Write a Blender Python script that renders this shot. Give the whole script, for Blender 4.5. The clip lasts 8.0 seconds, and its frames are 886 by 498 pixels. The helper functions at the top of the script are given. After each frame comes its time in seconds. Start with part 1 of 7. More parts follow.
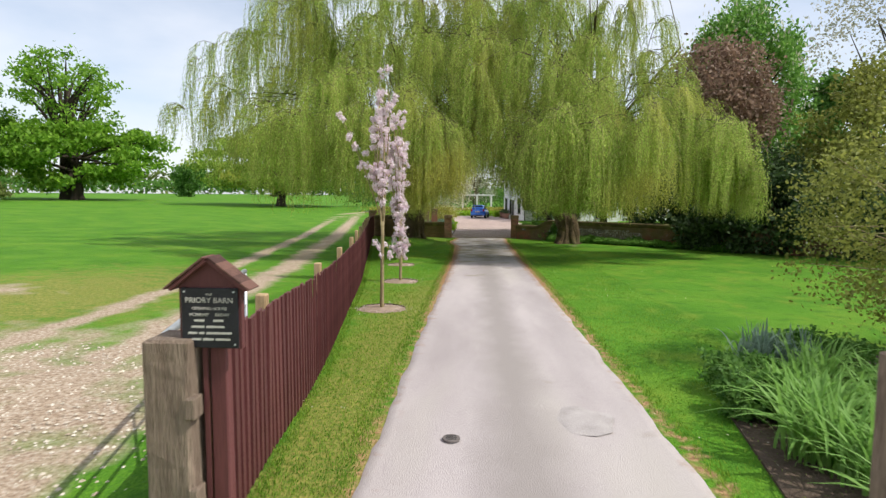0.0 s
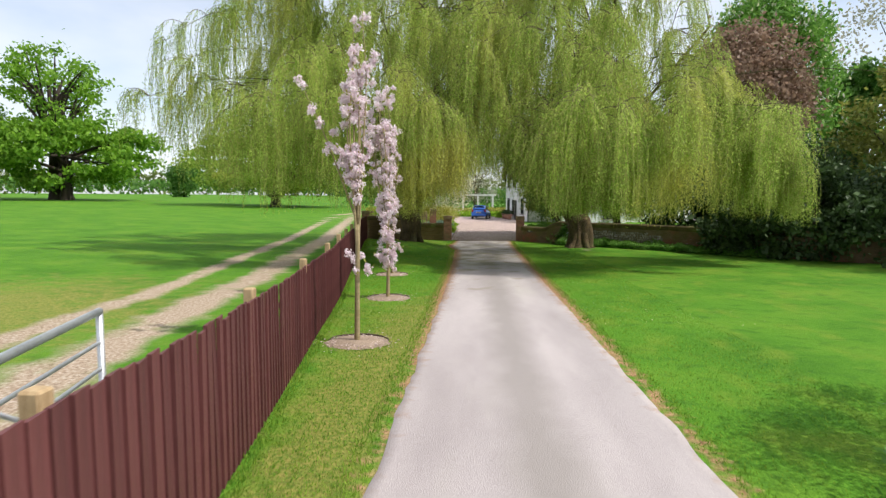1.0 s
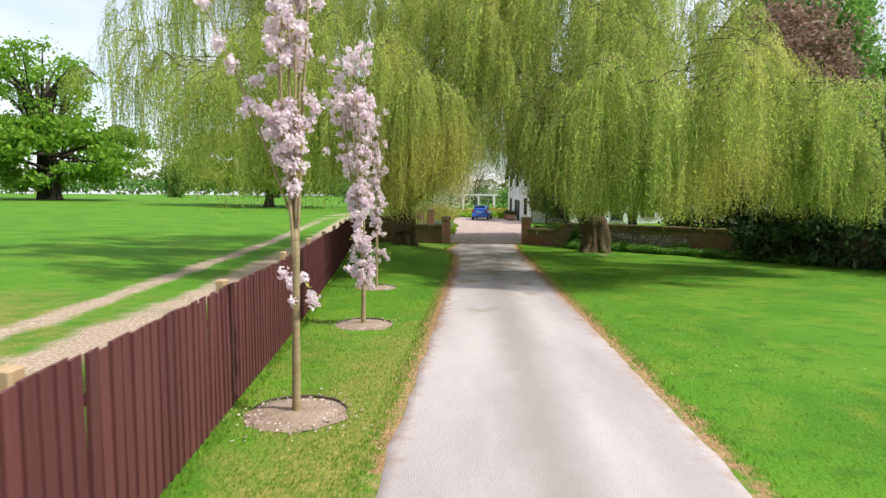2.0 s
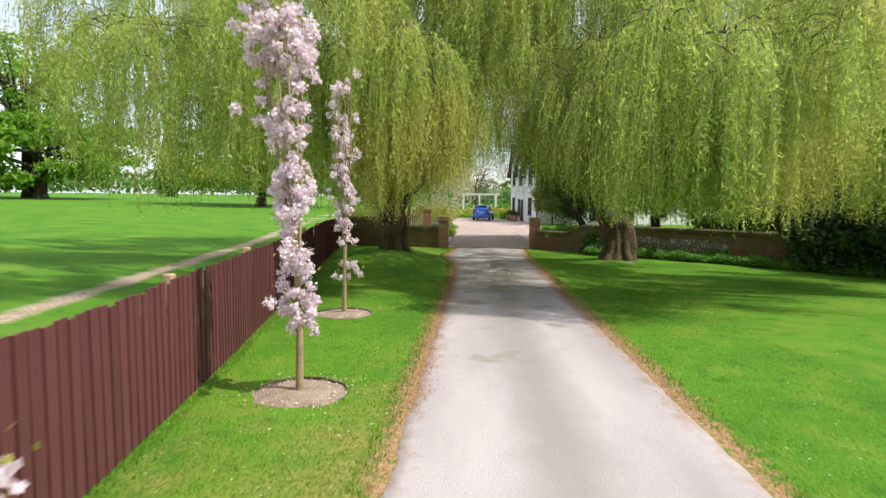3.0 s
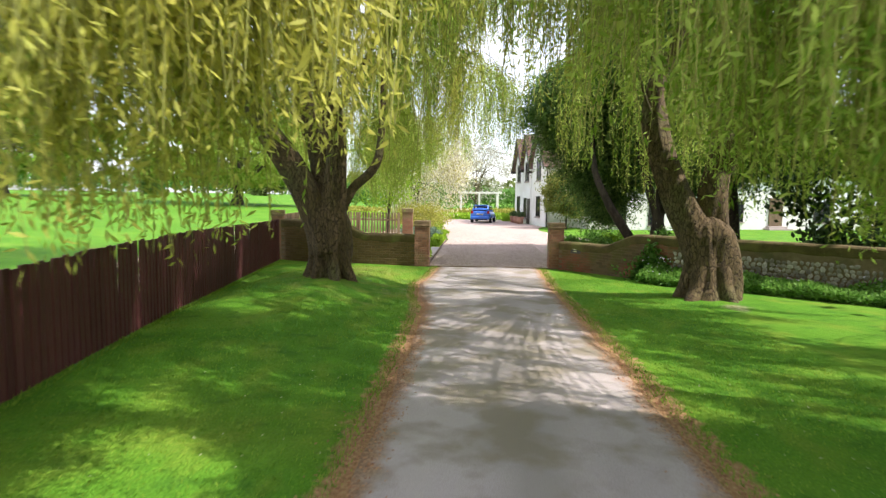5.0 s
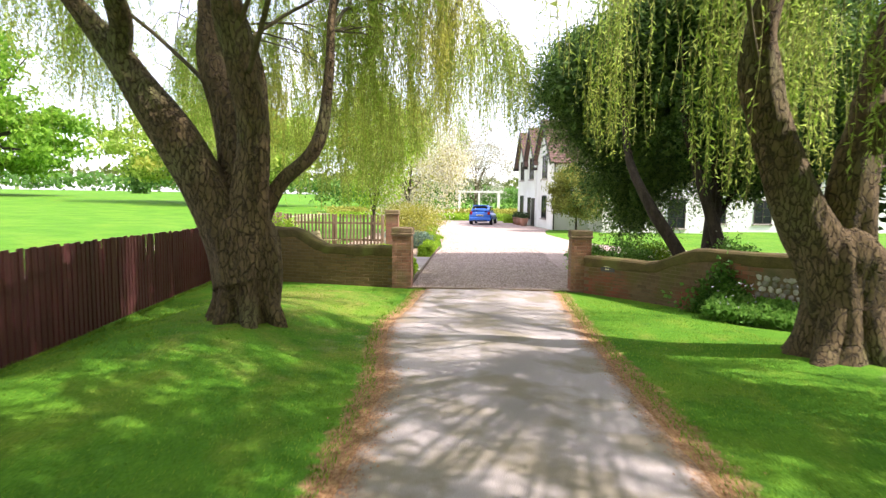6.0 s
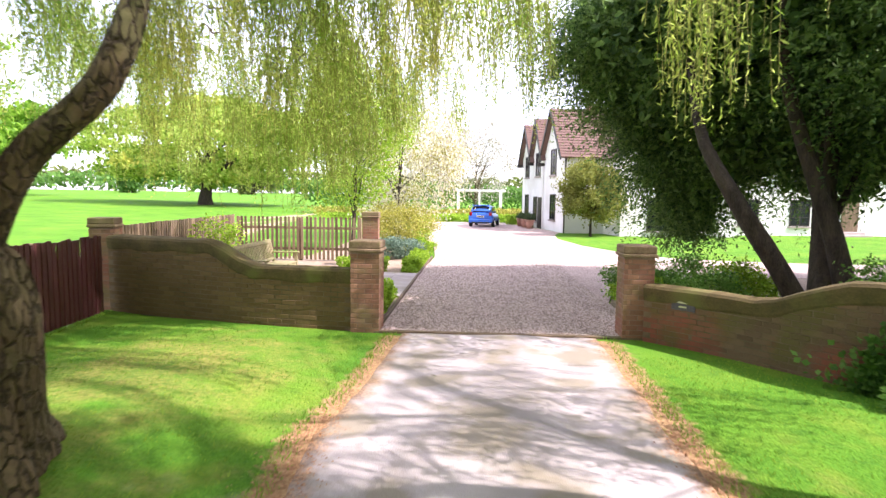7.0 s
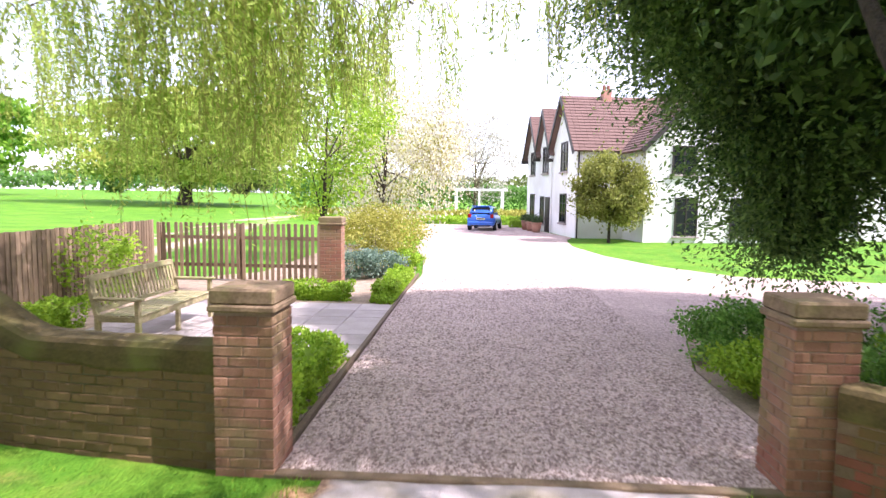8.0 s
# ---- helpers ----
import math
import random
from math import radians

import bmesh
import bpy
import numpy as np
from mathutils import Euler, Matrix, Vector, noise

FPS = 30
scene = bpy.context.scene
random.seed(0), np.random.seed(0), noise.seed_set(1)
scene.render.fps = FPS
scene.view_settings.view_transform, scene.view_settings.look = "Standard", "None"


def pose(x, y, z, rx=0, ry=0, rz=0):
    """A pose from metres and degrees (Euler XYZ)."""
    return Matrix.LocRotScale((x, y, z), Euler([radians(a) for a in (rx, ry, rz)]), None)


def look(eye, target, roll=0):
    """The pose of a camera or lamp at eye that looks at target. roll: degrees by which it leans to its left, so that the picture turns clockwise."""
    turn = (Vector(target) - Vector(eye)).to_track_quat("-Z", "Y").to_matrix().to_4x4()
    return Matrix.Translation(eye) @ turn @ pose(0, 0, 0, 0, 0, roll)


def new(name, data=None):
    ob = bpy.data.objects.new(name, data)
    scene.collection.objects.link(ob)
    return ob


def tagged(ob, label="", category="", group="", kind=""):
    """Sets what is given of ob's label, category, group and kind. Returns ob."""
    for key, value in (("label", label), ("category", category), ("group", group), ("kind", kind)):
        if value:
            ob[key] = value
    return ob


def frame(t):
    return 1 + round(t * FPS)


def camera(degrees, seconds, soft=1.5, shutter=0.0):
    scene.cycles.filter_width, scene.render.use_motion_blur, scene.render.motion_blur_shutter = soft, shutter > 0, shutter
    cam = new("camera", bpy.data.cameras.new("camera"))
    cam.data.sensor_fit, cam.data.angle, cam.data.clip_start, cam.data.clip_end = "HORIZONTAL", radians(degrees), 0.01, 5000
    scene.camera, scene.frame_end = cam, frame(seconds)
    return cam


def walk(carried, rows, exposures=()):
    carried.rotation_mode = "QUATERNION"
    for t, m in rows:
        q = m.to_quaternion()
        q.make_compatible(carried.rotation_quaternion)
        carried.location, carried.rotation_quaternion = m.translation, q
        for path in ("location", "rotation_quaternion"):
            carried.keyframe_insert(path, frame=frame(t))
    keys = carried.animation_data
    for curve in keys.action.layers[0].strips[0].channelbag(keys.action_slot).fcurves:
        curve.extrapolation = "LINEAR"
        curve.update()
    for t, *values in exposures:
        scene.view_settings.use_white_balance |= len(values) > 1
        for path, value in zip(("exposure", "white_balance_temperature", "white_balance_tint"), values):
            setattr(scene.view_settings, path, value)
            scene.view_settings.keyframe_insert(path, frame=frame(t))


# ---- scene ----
import functools

# Camera: a drone gliding up a drive at about head height and a little more
cam = camera(74.3, 8.0, soft=1.4, shutter=0.2)
# time, place of the eye, then degrees to the left of +y, upwards, and roll
PATH = [
    (0.0, (-0.36, 4.55, 2.54), 3.18, -5.18, 0.3), (0.5, (-0.42, 5.98, 2.49), 3.18, -5.15, 0.3), (1.0, (-0.47, 7.45, 2.45), 3.18, -5.11, 0.3),
    (2.5, (-0.57, 12.22, 2.28), 3.20, -5.02, 0.4), (3.0, (-0.60, 14.10, 2.23), 3.20, -5.01, 0.5), (3.5, (-0.60, 16.08, 2.18), 3.22, -5.00, 0.6),
    (4.0, (-0.54, 18.15, 2.13), 3.26, -5.00, 0.7), (4.5, (-0.44, 20.30, 2.09), 3.30, -5.00, 0.8), (6.0, (-0.33, 26.87, 2.09), 3.32, -5.06, 0.8),
    (6.5, (-0.35, 29.12, 2.07), 3.32, -5.08, 0.8), (7.0, (-0.37, 31.42, 2.06), 3.30, -5.10, 0.8), (7.5, (-0.38, 33.72, 2.06), 3.28, -5.11, 0.8),
    (8.0, (-0.38, 36.00, 2.06), 3.26, -5.12, 0.8),
]
EXPO = [(0.0, 0.12, 6500, 10), (1.2, 0.25, 6500, 10), (2.5, 0.44, 6500, 10), (3.5, 0.44, 6500, 10), (4.0, 0.5, 6500, 10), (4.5, 0.82, 6500, 12), (5.8, 1.26, 6550, 18), (6.5, 1.50, 6450, 23), (7.2, 1.56, 6250, 28), (8.0, 1.53, 6050, 30)]


def heading(yaw, pitch):
    yaw, pitch = radians(yaw), radians(pitch)
    return Vector((-math.sin(yaw) * math.cos(pitch), math.cos(yaw) * math.cos(pitch), math.sin(pitch)))


walk(cam, [(t, look(e, Vector(e) + heading(yaw, pitch), roll)) for t, e, yaw, pitch, roll in PATH], EXPO)

# Daylight: hazy spring sky, sun high on the right
SUN_AZ, SUN_EL = -14.0, 51.0          # degrees from +x towards +y, and above the horizon
world = bpy.data.worlds.new("sky")
scene.world = world
world.use_nodes = True
wn = world.node_tree
bg = wn.nodes["Background"]
sky = wn.nodes.new("ShaderNodeTexSky")
sky.sky_type, sky.sun_disc = "NISHITA", False
sky.sun_elevation, sky.sun_rotation = radians(SUN_EL), radians(90 - SUN_AZ)
sky.air_density, sky.dust_density, sky.ozone_density = 1.0, 1.2, 1.5
wtc = wn.nodes.new("ShaderNodeTexCoord")
wmap = wn.nodes.new("ShaderNodeMapping")
wmap.inputs["Scale"].default_value = (1.0, 1.0, 2.6)
wnoise = wn.nodes.new("ShaderNodeTexNoise")
wnoise.inputs["Scale"].default_value, wnoise.inputs["Detail"].default_value = 2.2, 7.0
wramp = wn.nodes.new("ShaderNodeValToRGB")
wramp.color_ramp.elements[0].position, wramp.color_ramp.elements[1].position = 0.30, 0.66
wramp.color_ramp.elements[0].color, wramp.color_ramp.elements[1].color = (0.30, 0.30, 0.30, 1), (0.92, 0.92, 0.92, 1)
wmix = wn.nodes.new("ShaderNodeMix")
wmix.data_type = "RGBA"
wmix.inputs[7].default_value = (6.2, 6.4, 6.9, 1)
wn.links.new(wtc.outputs["Generated"], wmap.inputs["Vector"])
wn.links.new(wmap.outputs["Vector"], wnoise.inputs["Vector"])
wn.links.new(wnoise.outputs["Fac"], wramp.inputs["Fac"])
wn.links.new(wramp.outputs["Color"], wmix.inputs[0])
wn.links.new(sky.outputs["Color"], wmix.inputs[6])
wn.links.new(wmix.outputs[2], bg.inputs["Color"])
bg.inputs["Strength"].default_value = 0.15
sun = new("sun", bpy.data.lights.new("sun", "SUN"))
sun.data.energy, sun.data.angle, sun.data.color = 3.9, radians(0.6), (1.0, 0.955, 0.88)
sdir = Vector((math.cos(radians(SUN_AZ)) * math.cos(radians(SUN_EL)), math.sin(radians(SUN_AZ)) * math.cos(radians(SUN_EL)), math.sin(radians(SUN_EL))))
sun.matrix_world = look(sdir * 60, (0, 0, 0))

rng = np.random.default_rng(7)


# ---- materials ----
def mat(name, dark, light, scale=6.0, fine=60.0, rough=0.8, bump=0.3, metal=0.0, third=None, spread=(0.35, 0.65),
        stretch=(1, 1, 1), island=0.0, objrand=0.0, translucent=0.0, bump_dist=0.01, spec=0.4):
    """Two scales of noise between two colours, with a third colour as stains, and fine relief."""
    m = bpy.data.materials.new(name)
    m.use_nodes = True
    nt = m.node_tree
    b = nt.nodes["Principled BSDF"]
    tc = nt.nodes.new("ShaderNodeTexCoord")
    mp = nt.nodes.new("ShaderNodeMapping")
    mp.inputs["Scale"].default_value = stretch
    nt.links.new(tc.outputs["Object"], mp.inputs["Vector"])

    def noise_node(s, d):
        n = nt.nodes.new("ShaderNodeTexNoise")
        n.inputs["Scale"].default_value, n.inputs["Detail"].default_value = s, d
        nt.links.new(mp.outputs["Vector"], n.inputs["Vector"])
        return n

    n1, n2 = noise_node(scale, 6), noise_node(fine, 3)
    add = nt.nodes.new("ShaderNodeMath")
    add.operation = "MULTIPLY_ADD"
    add.inputs[1].default_value = 0.45
    nt.links.new(n2.outputs["Fac"], add.inputs[0])
    mul = nt.nodes.new("ShaderNodeMath")
    mul.operation = "MULTIPLY_ADD"
    mul.inputs[1].default_value, mul.inputs[2].default_value = 0.55, 0.0
    nt.links.new(n1.outputs["Fac"], mul.inputs[0])
    nt.links.new(mul.outputs[0], add.inputs[2])
    fac = add.outputs[0]
    for amount, node, out in ((island, "ShaderNodeNewGeometry", "Random Per Island"), (objrand, "ShaderNodeObjectInfo", "Random")):
        if amount:
            src = nt.nodes.new(node)
            sh = nt.nodes.new("ShaderNodeMath")
            sh.operation = "MULTIPLY_ADD"
            sh.inputs[1].default_value = amount
            nt.links.new(src.outputs[out], sh.inputs[0])
            sb = nt.nodes.new("ShaderNodeMath")
            sb.operation = "SUBTRACT"
            sb.inputs[1].default_value = amount / 2
            nt.links.new(fac, sb.inputs[0])
            nt.links.new(sb.outputs[0], sh.inputs[2])
            fac = sh.outputs[0]
    ramp = nt.nodes.new("ShaderNodeValToRGB")
    e = ramp.color_ramp.elements
    e[0].position, e[1].position = spread
    e[0].color, e[1].color = (*dark, 1), (*light, 1)
    nt.links.new(fac, ramp.inputs["Fac"])
    col = ramp.outputs["Color"]
    if third:
        n3 = noise_node(scale * 0.37, 5)
        r3 = nt.nodes.new("ShaderNodeValToRGB")
        r3.color_ramp.elements[0].position, r3.color_ramp.elements[1].position = 0.52, 0.68
        nt.links.new(n3.outputs["Fac"], r3.inputs["Fac"])
        mx = nt.nodes.new("ShaderNodeMix")
        mx.data_type = "RGBA"
        mx.inputs[7].default_value = (*third, 1)
        nt.links.new(r3.outputs["Color"], mx.inputs[0])
        nt.links.new(col, mx.inputs[6])
        col = mx.outputs[2]
    nt.links.new(col, b.inputs["Base Color"])
    b.inputs["Roughness"].default_value, b.inputs["Metallic"].default_value = rough, metal
    b.inputs["Specular IOR Level"].default_value = spec
    if bump:
        bp = nt.nodes.new("ShaderNodeBump")
        bp.inputs["Strength"].default_value, bp.inputs["Distance"].default_value = bump, bump_dist
        nt.links.new(n2.outputs["Fac"], bp.inputs["Height"])
        nt.links.new(bp.outputs["Normal"], b.inputs["Normal"])
    if translucent:
        tr = nt.nodes.new("ShaderNodeBsdfTranslucent")
        nt.links.new(col, tr.inputs["Color"])
        ms = nt.nodes.new("ShaderNodeMixShader")
        ms.inputs[0].default_value = translucent
        nt.links.new(b.outputs[0], ms.inputs[1])
        nt.links.new(tr.outputs[0], ms.inputs[2])
        nt.links.new(ms.outputs[0], nt.nodes["Material Output"].inputs["Surface"])
    return m


def leaf_mat(name, dark, light, translucent=0.45, rough=0.55):
    return mat(name, dark, light, scale=0.5, fine=5.0, rough=rough, bump=0, island=0.5, translucent=translucent, spread=(0.25, 0.75), spec=0.3)


M = {
    "fence": mat("dark_red_brown_stain", (0.075, 0.022, 0.022), (0.150, 0.048, 0.046), scale=2.0, fine=14, rough=0.65, bump=0.4, stretch=(9, 9, 0.7), objrand=0.22, spread=(0.25, 0.75)),
    "post_light": mat("new_timber", (0.33, 0.22, 0.11), (0.52, 0.38, 0.21), scale=5, fine=40, rough=0.75, stretch=(5, 5, 0.6)),
    "post_old": mat("weathered_timber", (0.10, 0.068, 0.048), (0.34, 0.26, 0.19), scale=4, fine=22, rough=0.9, bump=1.0, bump_dist=0.02, stretch=(5, 5, 0.5), third=(0.17, 0.12, 0.085), spread=(0.3, 0.7)),
    "brick": mat("red_brick", (0.25, 0.11, 0.072), (0.44, 0.235, 0.165), scale=7, fine=60, rough=0.92, bump=0.5, objrand=0.8, spread=(0.2, 0.8), third=(0.30, 0.20, 0.14)),
    "brick_wall": mat("mossy_brown_brick", (0.115, 0.070, 0.030), (0.200, 0.124, 0.056), scale=3, fine=60, rough=0.95, bump=0.5, objrand=0.35, spread=(0.2, 0.8), third=(0.10, 0.085, 0.035)),
    "mortar": mat("lime_mortar", (0.125, 0.085, 0.048), (0.20, 0.145, 0.09), scale=6, fine=70, rough=0.95, third=(0.09, 0.085, 0.04)),
    "coping": mat("mossy_coping", (0.13, 0.09, 0.05), (0.28, 0.195, 0.12), scale=4, fine=45, rough=0.95, third=(0.17, 0.17, 0.05)),
    # moss brown, with the willow's shade on the wall tops put into the colour
    "wall_cap": mat("mossy_wall_top", (0.060, 0.046, 0.017), (0.135, 0.098, 0.038), scale=4, fine=45, rough=0.97, third=(0.14, 0.135, 0.04)),
    "pier_mortar": mat("reddish_mortar", (0.17, 0.115, 0.08), (0.29, 0.205, 0.15), scale=6, fine=70, rough=0.95),
    "olive_leaf": leaf_mat("olive_leaf", (0.15, 0.17, 0.03), (0.34, 0.36, 0.085), 0.5),
    "bark": mat("willow_bark", (0.060, 0.042, 0.024), (0.26, 0.19, 0.115), scale=3, fine=16, rough=0.95, bump=1.0, bump_dist=0.06, stretch=(3.0, 3.0, 0.8), third=(0.11, 0.10, 0.045), spread=(0.3, 0.68)),
    "bark_dark": mat("dark_bark", (0.02, 0.015, 0.011), (0.075, 0.055, 0.04), scale=3, fine=18, rough=0.95, bump=0.8, bump_dist=0.03, stretch=(3, 3, 0.8)),
    "bark_young": mat("smooth_olive_bark", (0.20, 0.15, 0.07), (0.36, 0.29, 0.16), scale=4, fine=30, rough=0.8, stretch=(1, 1, 4)),
    "willow_leaf": mat("willow_leaf", (0.18, 0.315, 0.028), (0.56, 0.68, 0.15), scale=0.8, fine=5.0, rough=0.55, bump=0, island=0.45, translucent=0.62, spread=(0.32, 0.68), spec=0.3, third=(0.56, 0.54, 0.12)),
    "bough": mat("olive_bough", (0.055, 0.045, 0.022), (0.15, 0.12, 0.06), scale=3, fine=20, rough=0.9),
    "willow_twig": mat("willow_twig", (0.22, 0.22, 0.05), (0.36, 0.36, 0.09), bump=0, rough=0.7),
    "yew_leaf": leaf_mat("yew_leaf", (0.040, 0.094, 0.027), (0.195, 0.315, 0.075), 0.55),
    "oak_leaf": leaf_mat("oak_leaf", (0.09, 0.22, 0.014), (0.27, 0.47, 0.045), 0.5),
    "chestnut_leaf": leaf_mat("chestnut_leaf", (0.06, 0.16, 0.026), (0.19, 0.36, 0.075), 0.5),
    "copper_leaf": leaf_mat("copper_leaf", (0.17, 0.105, 0.07), (0.38, 0.26, 0.185), 0.45),
    "shrub_leaf": leaf_mat("shrub_leaf", (0.075, 0.105, 0.022), (0.22, 0.27, 0.07), 0.4),
    "fresh_leaf": leaf_mat("fresh_leaf", (0.08, 0.21, 0.03), (0.24, 0.44, 0.085), 0.45),
    "box_leaf": leaf_mat("box_leaf", (0.15, 0.29, 0.014), (0.40, 0.58, 0.05), 0.5),
    "gold_leaf": leaf_mat("gold_leaf", (0.22, 0.22, 0.03), (0.48, 0.46, 0.10), 0.4),
    "sage_leaf": leaf_mat("sage_leaf", (0.10, 0.17, 0.12), (0.24, 0.34, 0.25), 0.3),
    "dark_leaf": leaf_mat("evergreen_leaf", (0.028, 0.055, 0.018), (0.095, 0.155, 0.05), 0.3),
    "strap_leaf": leaf_mat("strap_leaf", (0.10, 0.26, 0.04), (0.30, 0.50, 0.12), 0.45),
    "blossom": leaf_mat("cherry_blossom", (0.76, 0.60, 0.66), (0.92, 0.85, 0.88), 0.4),
    "pale_blossom": leaf_mat("pale_blossom", (0.50, 0.47, 0.42), (0.80, 0.77, 0.5), 0.4),
    "soil": mat("dry_soil", (0.20, 0.145, 0.10), (0.38, 0.29, 0.215), scale=5, fine=40, rough=0.98, bump=0.9, bump_dist=0.02),
    "soil_dark": mat("dark_soil", (0.05, 0.032, 0.022), (0.12, 0.085, 0.06), scale=5, fine=40, rough=0.98, bump=0.9, bump_dist=0.03),
    "render": mat("white_render", (0.70, 0.69, 0.66), (0.80, 0.79, 0.77), scale=1.2, fine=50, rough=0.9, bump=0.2, third=(0.66, 0.64, 0.60)),
    "roof": mat("brown_clay_tile", (0.115, 0.068, 0.055), (0.175, 0.108, 0.088), scale=1.5, fine=30, rough=0.9, bump=0.3, island=0.14, spread=(0.15, 0.85)),
    "dark_wood": mat("dark_painted_wood", (0.018, 0.014, 0.012), (0.045, 0.036, 0.03), scale=5, fine=40, rough=0.5),
    "bench": mat("weathered_teak", (0.22, 0.18, 0.085), (0.44, 0.38, 0.22), scale=5, fine=40, rough=0.8, stretch=(3, 0.5, 3), third=(0.30, 0.29, 0.12)),
    "picket": mat("grey_brown_picket", (0.12, 0.082, 0.048), (0.27, 0.19, 0.12), scale=4, fine=30, rough=0.85, stretch=(5, 5, 0.5), objrand=0.5),
    "slab": mat("stone_slab", (0.30, 0.255, 0.235), (0.42, 0.36, 0.335), scale=2.5, fine=45, rough=0.9, objrand=0.3),
    "steel": mat("galvanised_steel", (0.42, 0.44, 0.46), (0.60, 0.62, 0.64), scale=8, fine=60, rough=0.45, metal=0.7, bump=0.1),
}


def glass_mat(name, colour, rough=0.06):
    m = bpy.data.materials.new(name)
    m.use_nodes = True
    b = m.node_tree.nodes["Principled BSDF"]
    b.inputs["Base Color"].default_value = (*colour, 1)
    b.inputs["Roughness"].default_value, b.inputs["Specular IOR Level"].default_value = rough, 0.25
    return m


def gravel_material():
    m = mat("pinkish_gravel", (0.43, 0.33, 0.295), (0.66, 0.535, 0.48), scale=1.2, fine=60, rough=0.95, bump=0.4, spread=(0.3, 0.7))
    nt = m.node_tree
    b = nt.nodes["Principled BSDF"]
    col = b.inputs["Base Color"].links[0].from_socket
    tc = nt.nodes.new("ShaderNodeTexCoord")
    vo = nt.nodes.new("ShaderNodeTexVoronoi")
    vo.inputs["Scale"].default_value = 42.0
    nt.links.new(tc.outputs["Object"], vo.inputs["Vector"])
    sep = nt.nodes.new("ShaderNodeSeparateColor")
    nt.links.new(vo.outputs["Color"], sep.inputs[0])
    ramp = nt.nodes.new("ShaderNodeValToRGB")
    e = ramp.color_ramp.elements
    e[0].color, e[1].color = (0.55, 0.52, 0.52, 1), (1.2, 1.16, 1.13, 1)
    nt.links.new(sep.outputs[0], ramp.inputs["Fac"])
    mx = nt.nodes.new("ShaderNodeMix")
    mx.data_type, mx.blend_type = "RGBA", "MULTIPLY"
    mx.inputs[0].default_value = 1.0
    nt.links.new(col, mx.inputs[6])
    nt.links.new(ramp.outputs["Color"], mx.inputs[7])
    nt.links.new(mx.outputs[2], b.inputs["Base Color"])
    bp = nt.nodes.new("ShaderNodeBump")
    bp.invert = True
    bp.inputs["Strength"].default_value, bp.inputs["Distance"].default_value = 0.9, 0.03
    nt.links.new(vo.outputs["Distance"], bp.inputs["Height"])
    nt.links.new(bp.outputs["Normal"], b.inputs["Normal"])
    return m


def bark_material():
    """Willow bark: deep cracks between long plates."""
    m = mat("willow_bark", (0.075, 0.050, 0.024), (0.185, 0.128, 0.064), scale=2.5, fine=22, rough=0.95, bump=0.6, bump_dist=0.02, third=(0.14, 0.13, 0.055), spread=(0.3, 0.7))
    nt = m.node_tree
    b = nt.nodes["Principled BSDF"]
    col = b.inputs["Base Color"].links[0].from_socket
    low = b.inputs["Normal"].links[0].from_node
    tc = nt.nodes.new("ShaderNodeTexCoord")
    nz = nt.nodes.new("ShaderNodeTexNoise")
    nz.inputs["Scale"].default_value, nz.inputs["Detail"].default_value = 9.0, 8.0
    nt.links.new(tc.outputs["Object"], nz.inputs["Vector"])
    ad = nt.nodes.new("ShaderNodeMix")
    ad.data_type, ad.blend_type = "RGBA", "ADD"
    ad.inputs[0].default_value = 0.10
    nt.links.new(tc.outputs["Object"], ad.inputs[6])
    nt.links.new(nz.outputs["Color"], ad.inputs[7])
    mp = nt.nodes.new("ShaderNodeMapping")
    mp.inputs["Scale"].default_value = (1, 1, 0.26)
    nt.links.new(ad.outputs[2], mp.inputs["Vector"])
    vo = nt.nodes.new("ShaderNodeTexVoronoi")
    vo.feature = "DISTANCE_TO_EDGE"
    vo.inputs["Scale"].default_value = 19.0
    vo.inputs["Randomness"].default_value = 1.0
    nt.links.new(mp.outputs["Vector"], vo.inputs["Vector"])
    mr = nt.nodes.new("ShaderNodeMapRange")
    mr.inputs["From Min"].default_value, mr.inputs["From Max"].default_value = 0.0, 0.11
    mr.interpolation_type = "SMOOTHSTEP"
    nt.links.new(vo.outputs["Distance"], mr.inputs["Value"])
    mx = nt.nodes.new("ShaderNodeMix")
    mx.data_type = "RGBA"
    mx.inputs[6].default_value = (0.064, 0.044, 0.023, 1)
    nt.links.new(mr.outputs[0], mx.inputs[0])
    nt.links.new(col, mx.inputs[7])
    nt.links.new(mx.outputs[2], b.inputs["Base Color"])
    bp = nt.nodes.new("ShaderNodeBump")
    bp.inputs["Strength"].default_value, bp.inputs["Distance"].default_value = 0.9, 0.05
    nt.links.new(mr.outputs[0], bp.inputs["Height"])
    nt.links.new(low.outputs["Normal"], bp.inputs["Normal"])
    nt.links.new(bp.outputs["Normal"], b.inputs["Normal"])
    return m


M["bark"] = bark_material()
M["gravel"] = gravel_material()
M["pane"] = glass_mat("window_glass", (0.012, 0.014, 0.018), 0.12)


# ---- mesh tools ----
def obj(name, verts, faces, material, parent=None, smooth=False, label=""):
    me = bpy.data.meshes.new(name)
    me.from_pydata([tuple(v) for v in verts], [], [tuple(f) for f in faces])
    me.materials.append(material)
    if smooth:
        me.polygons.foreach_set("use_smooth", [True] * len(me.polygons))
    me.update()
    ob = new(name, me)
    if parent is not None:
        ob.parent = parent
    if label:
        tagged(ob, label)
    return ob


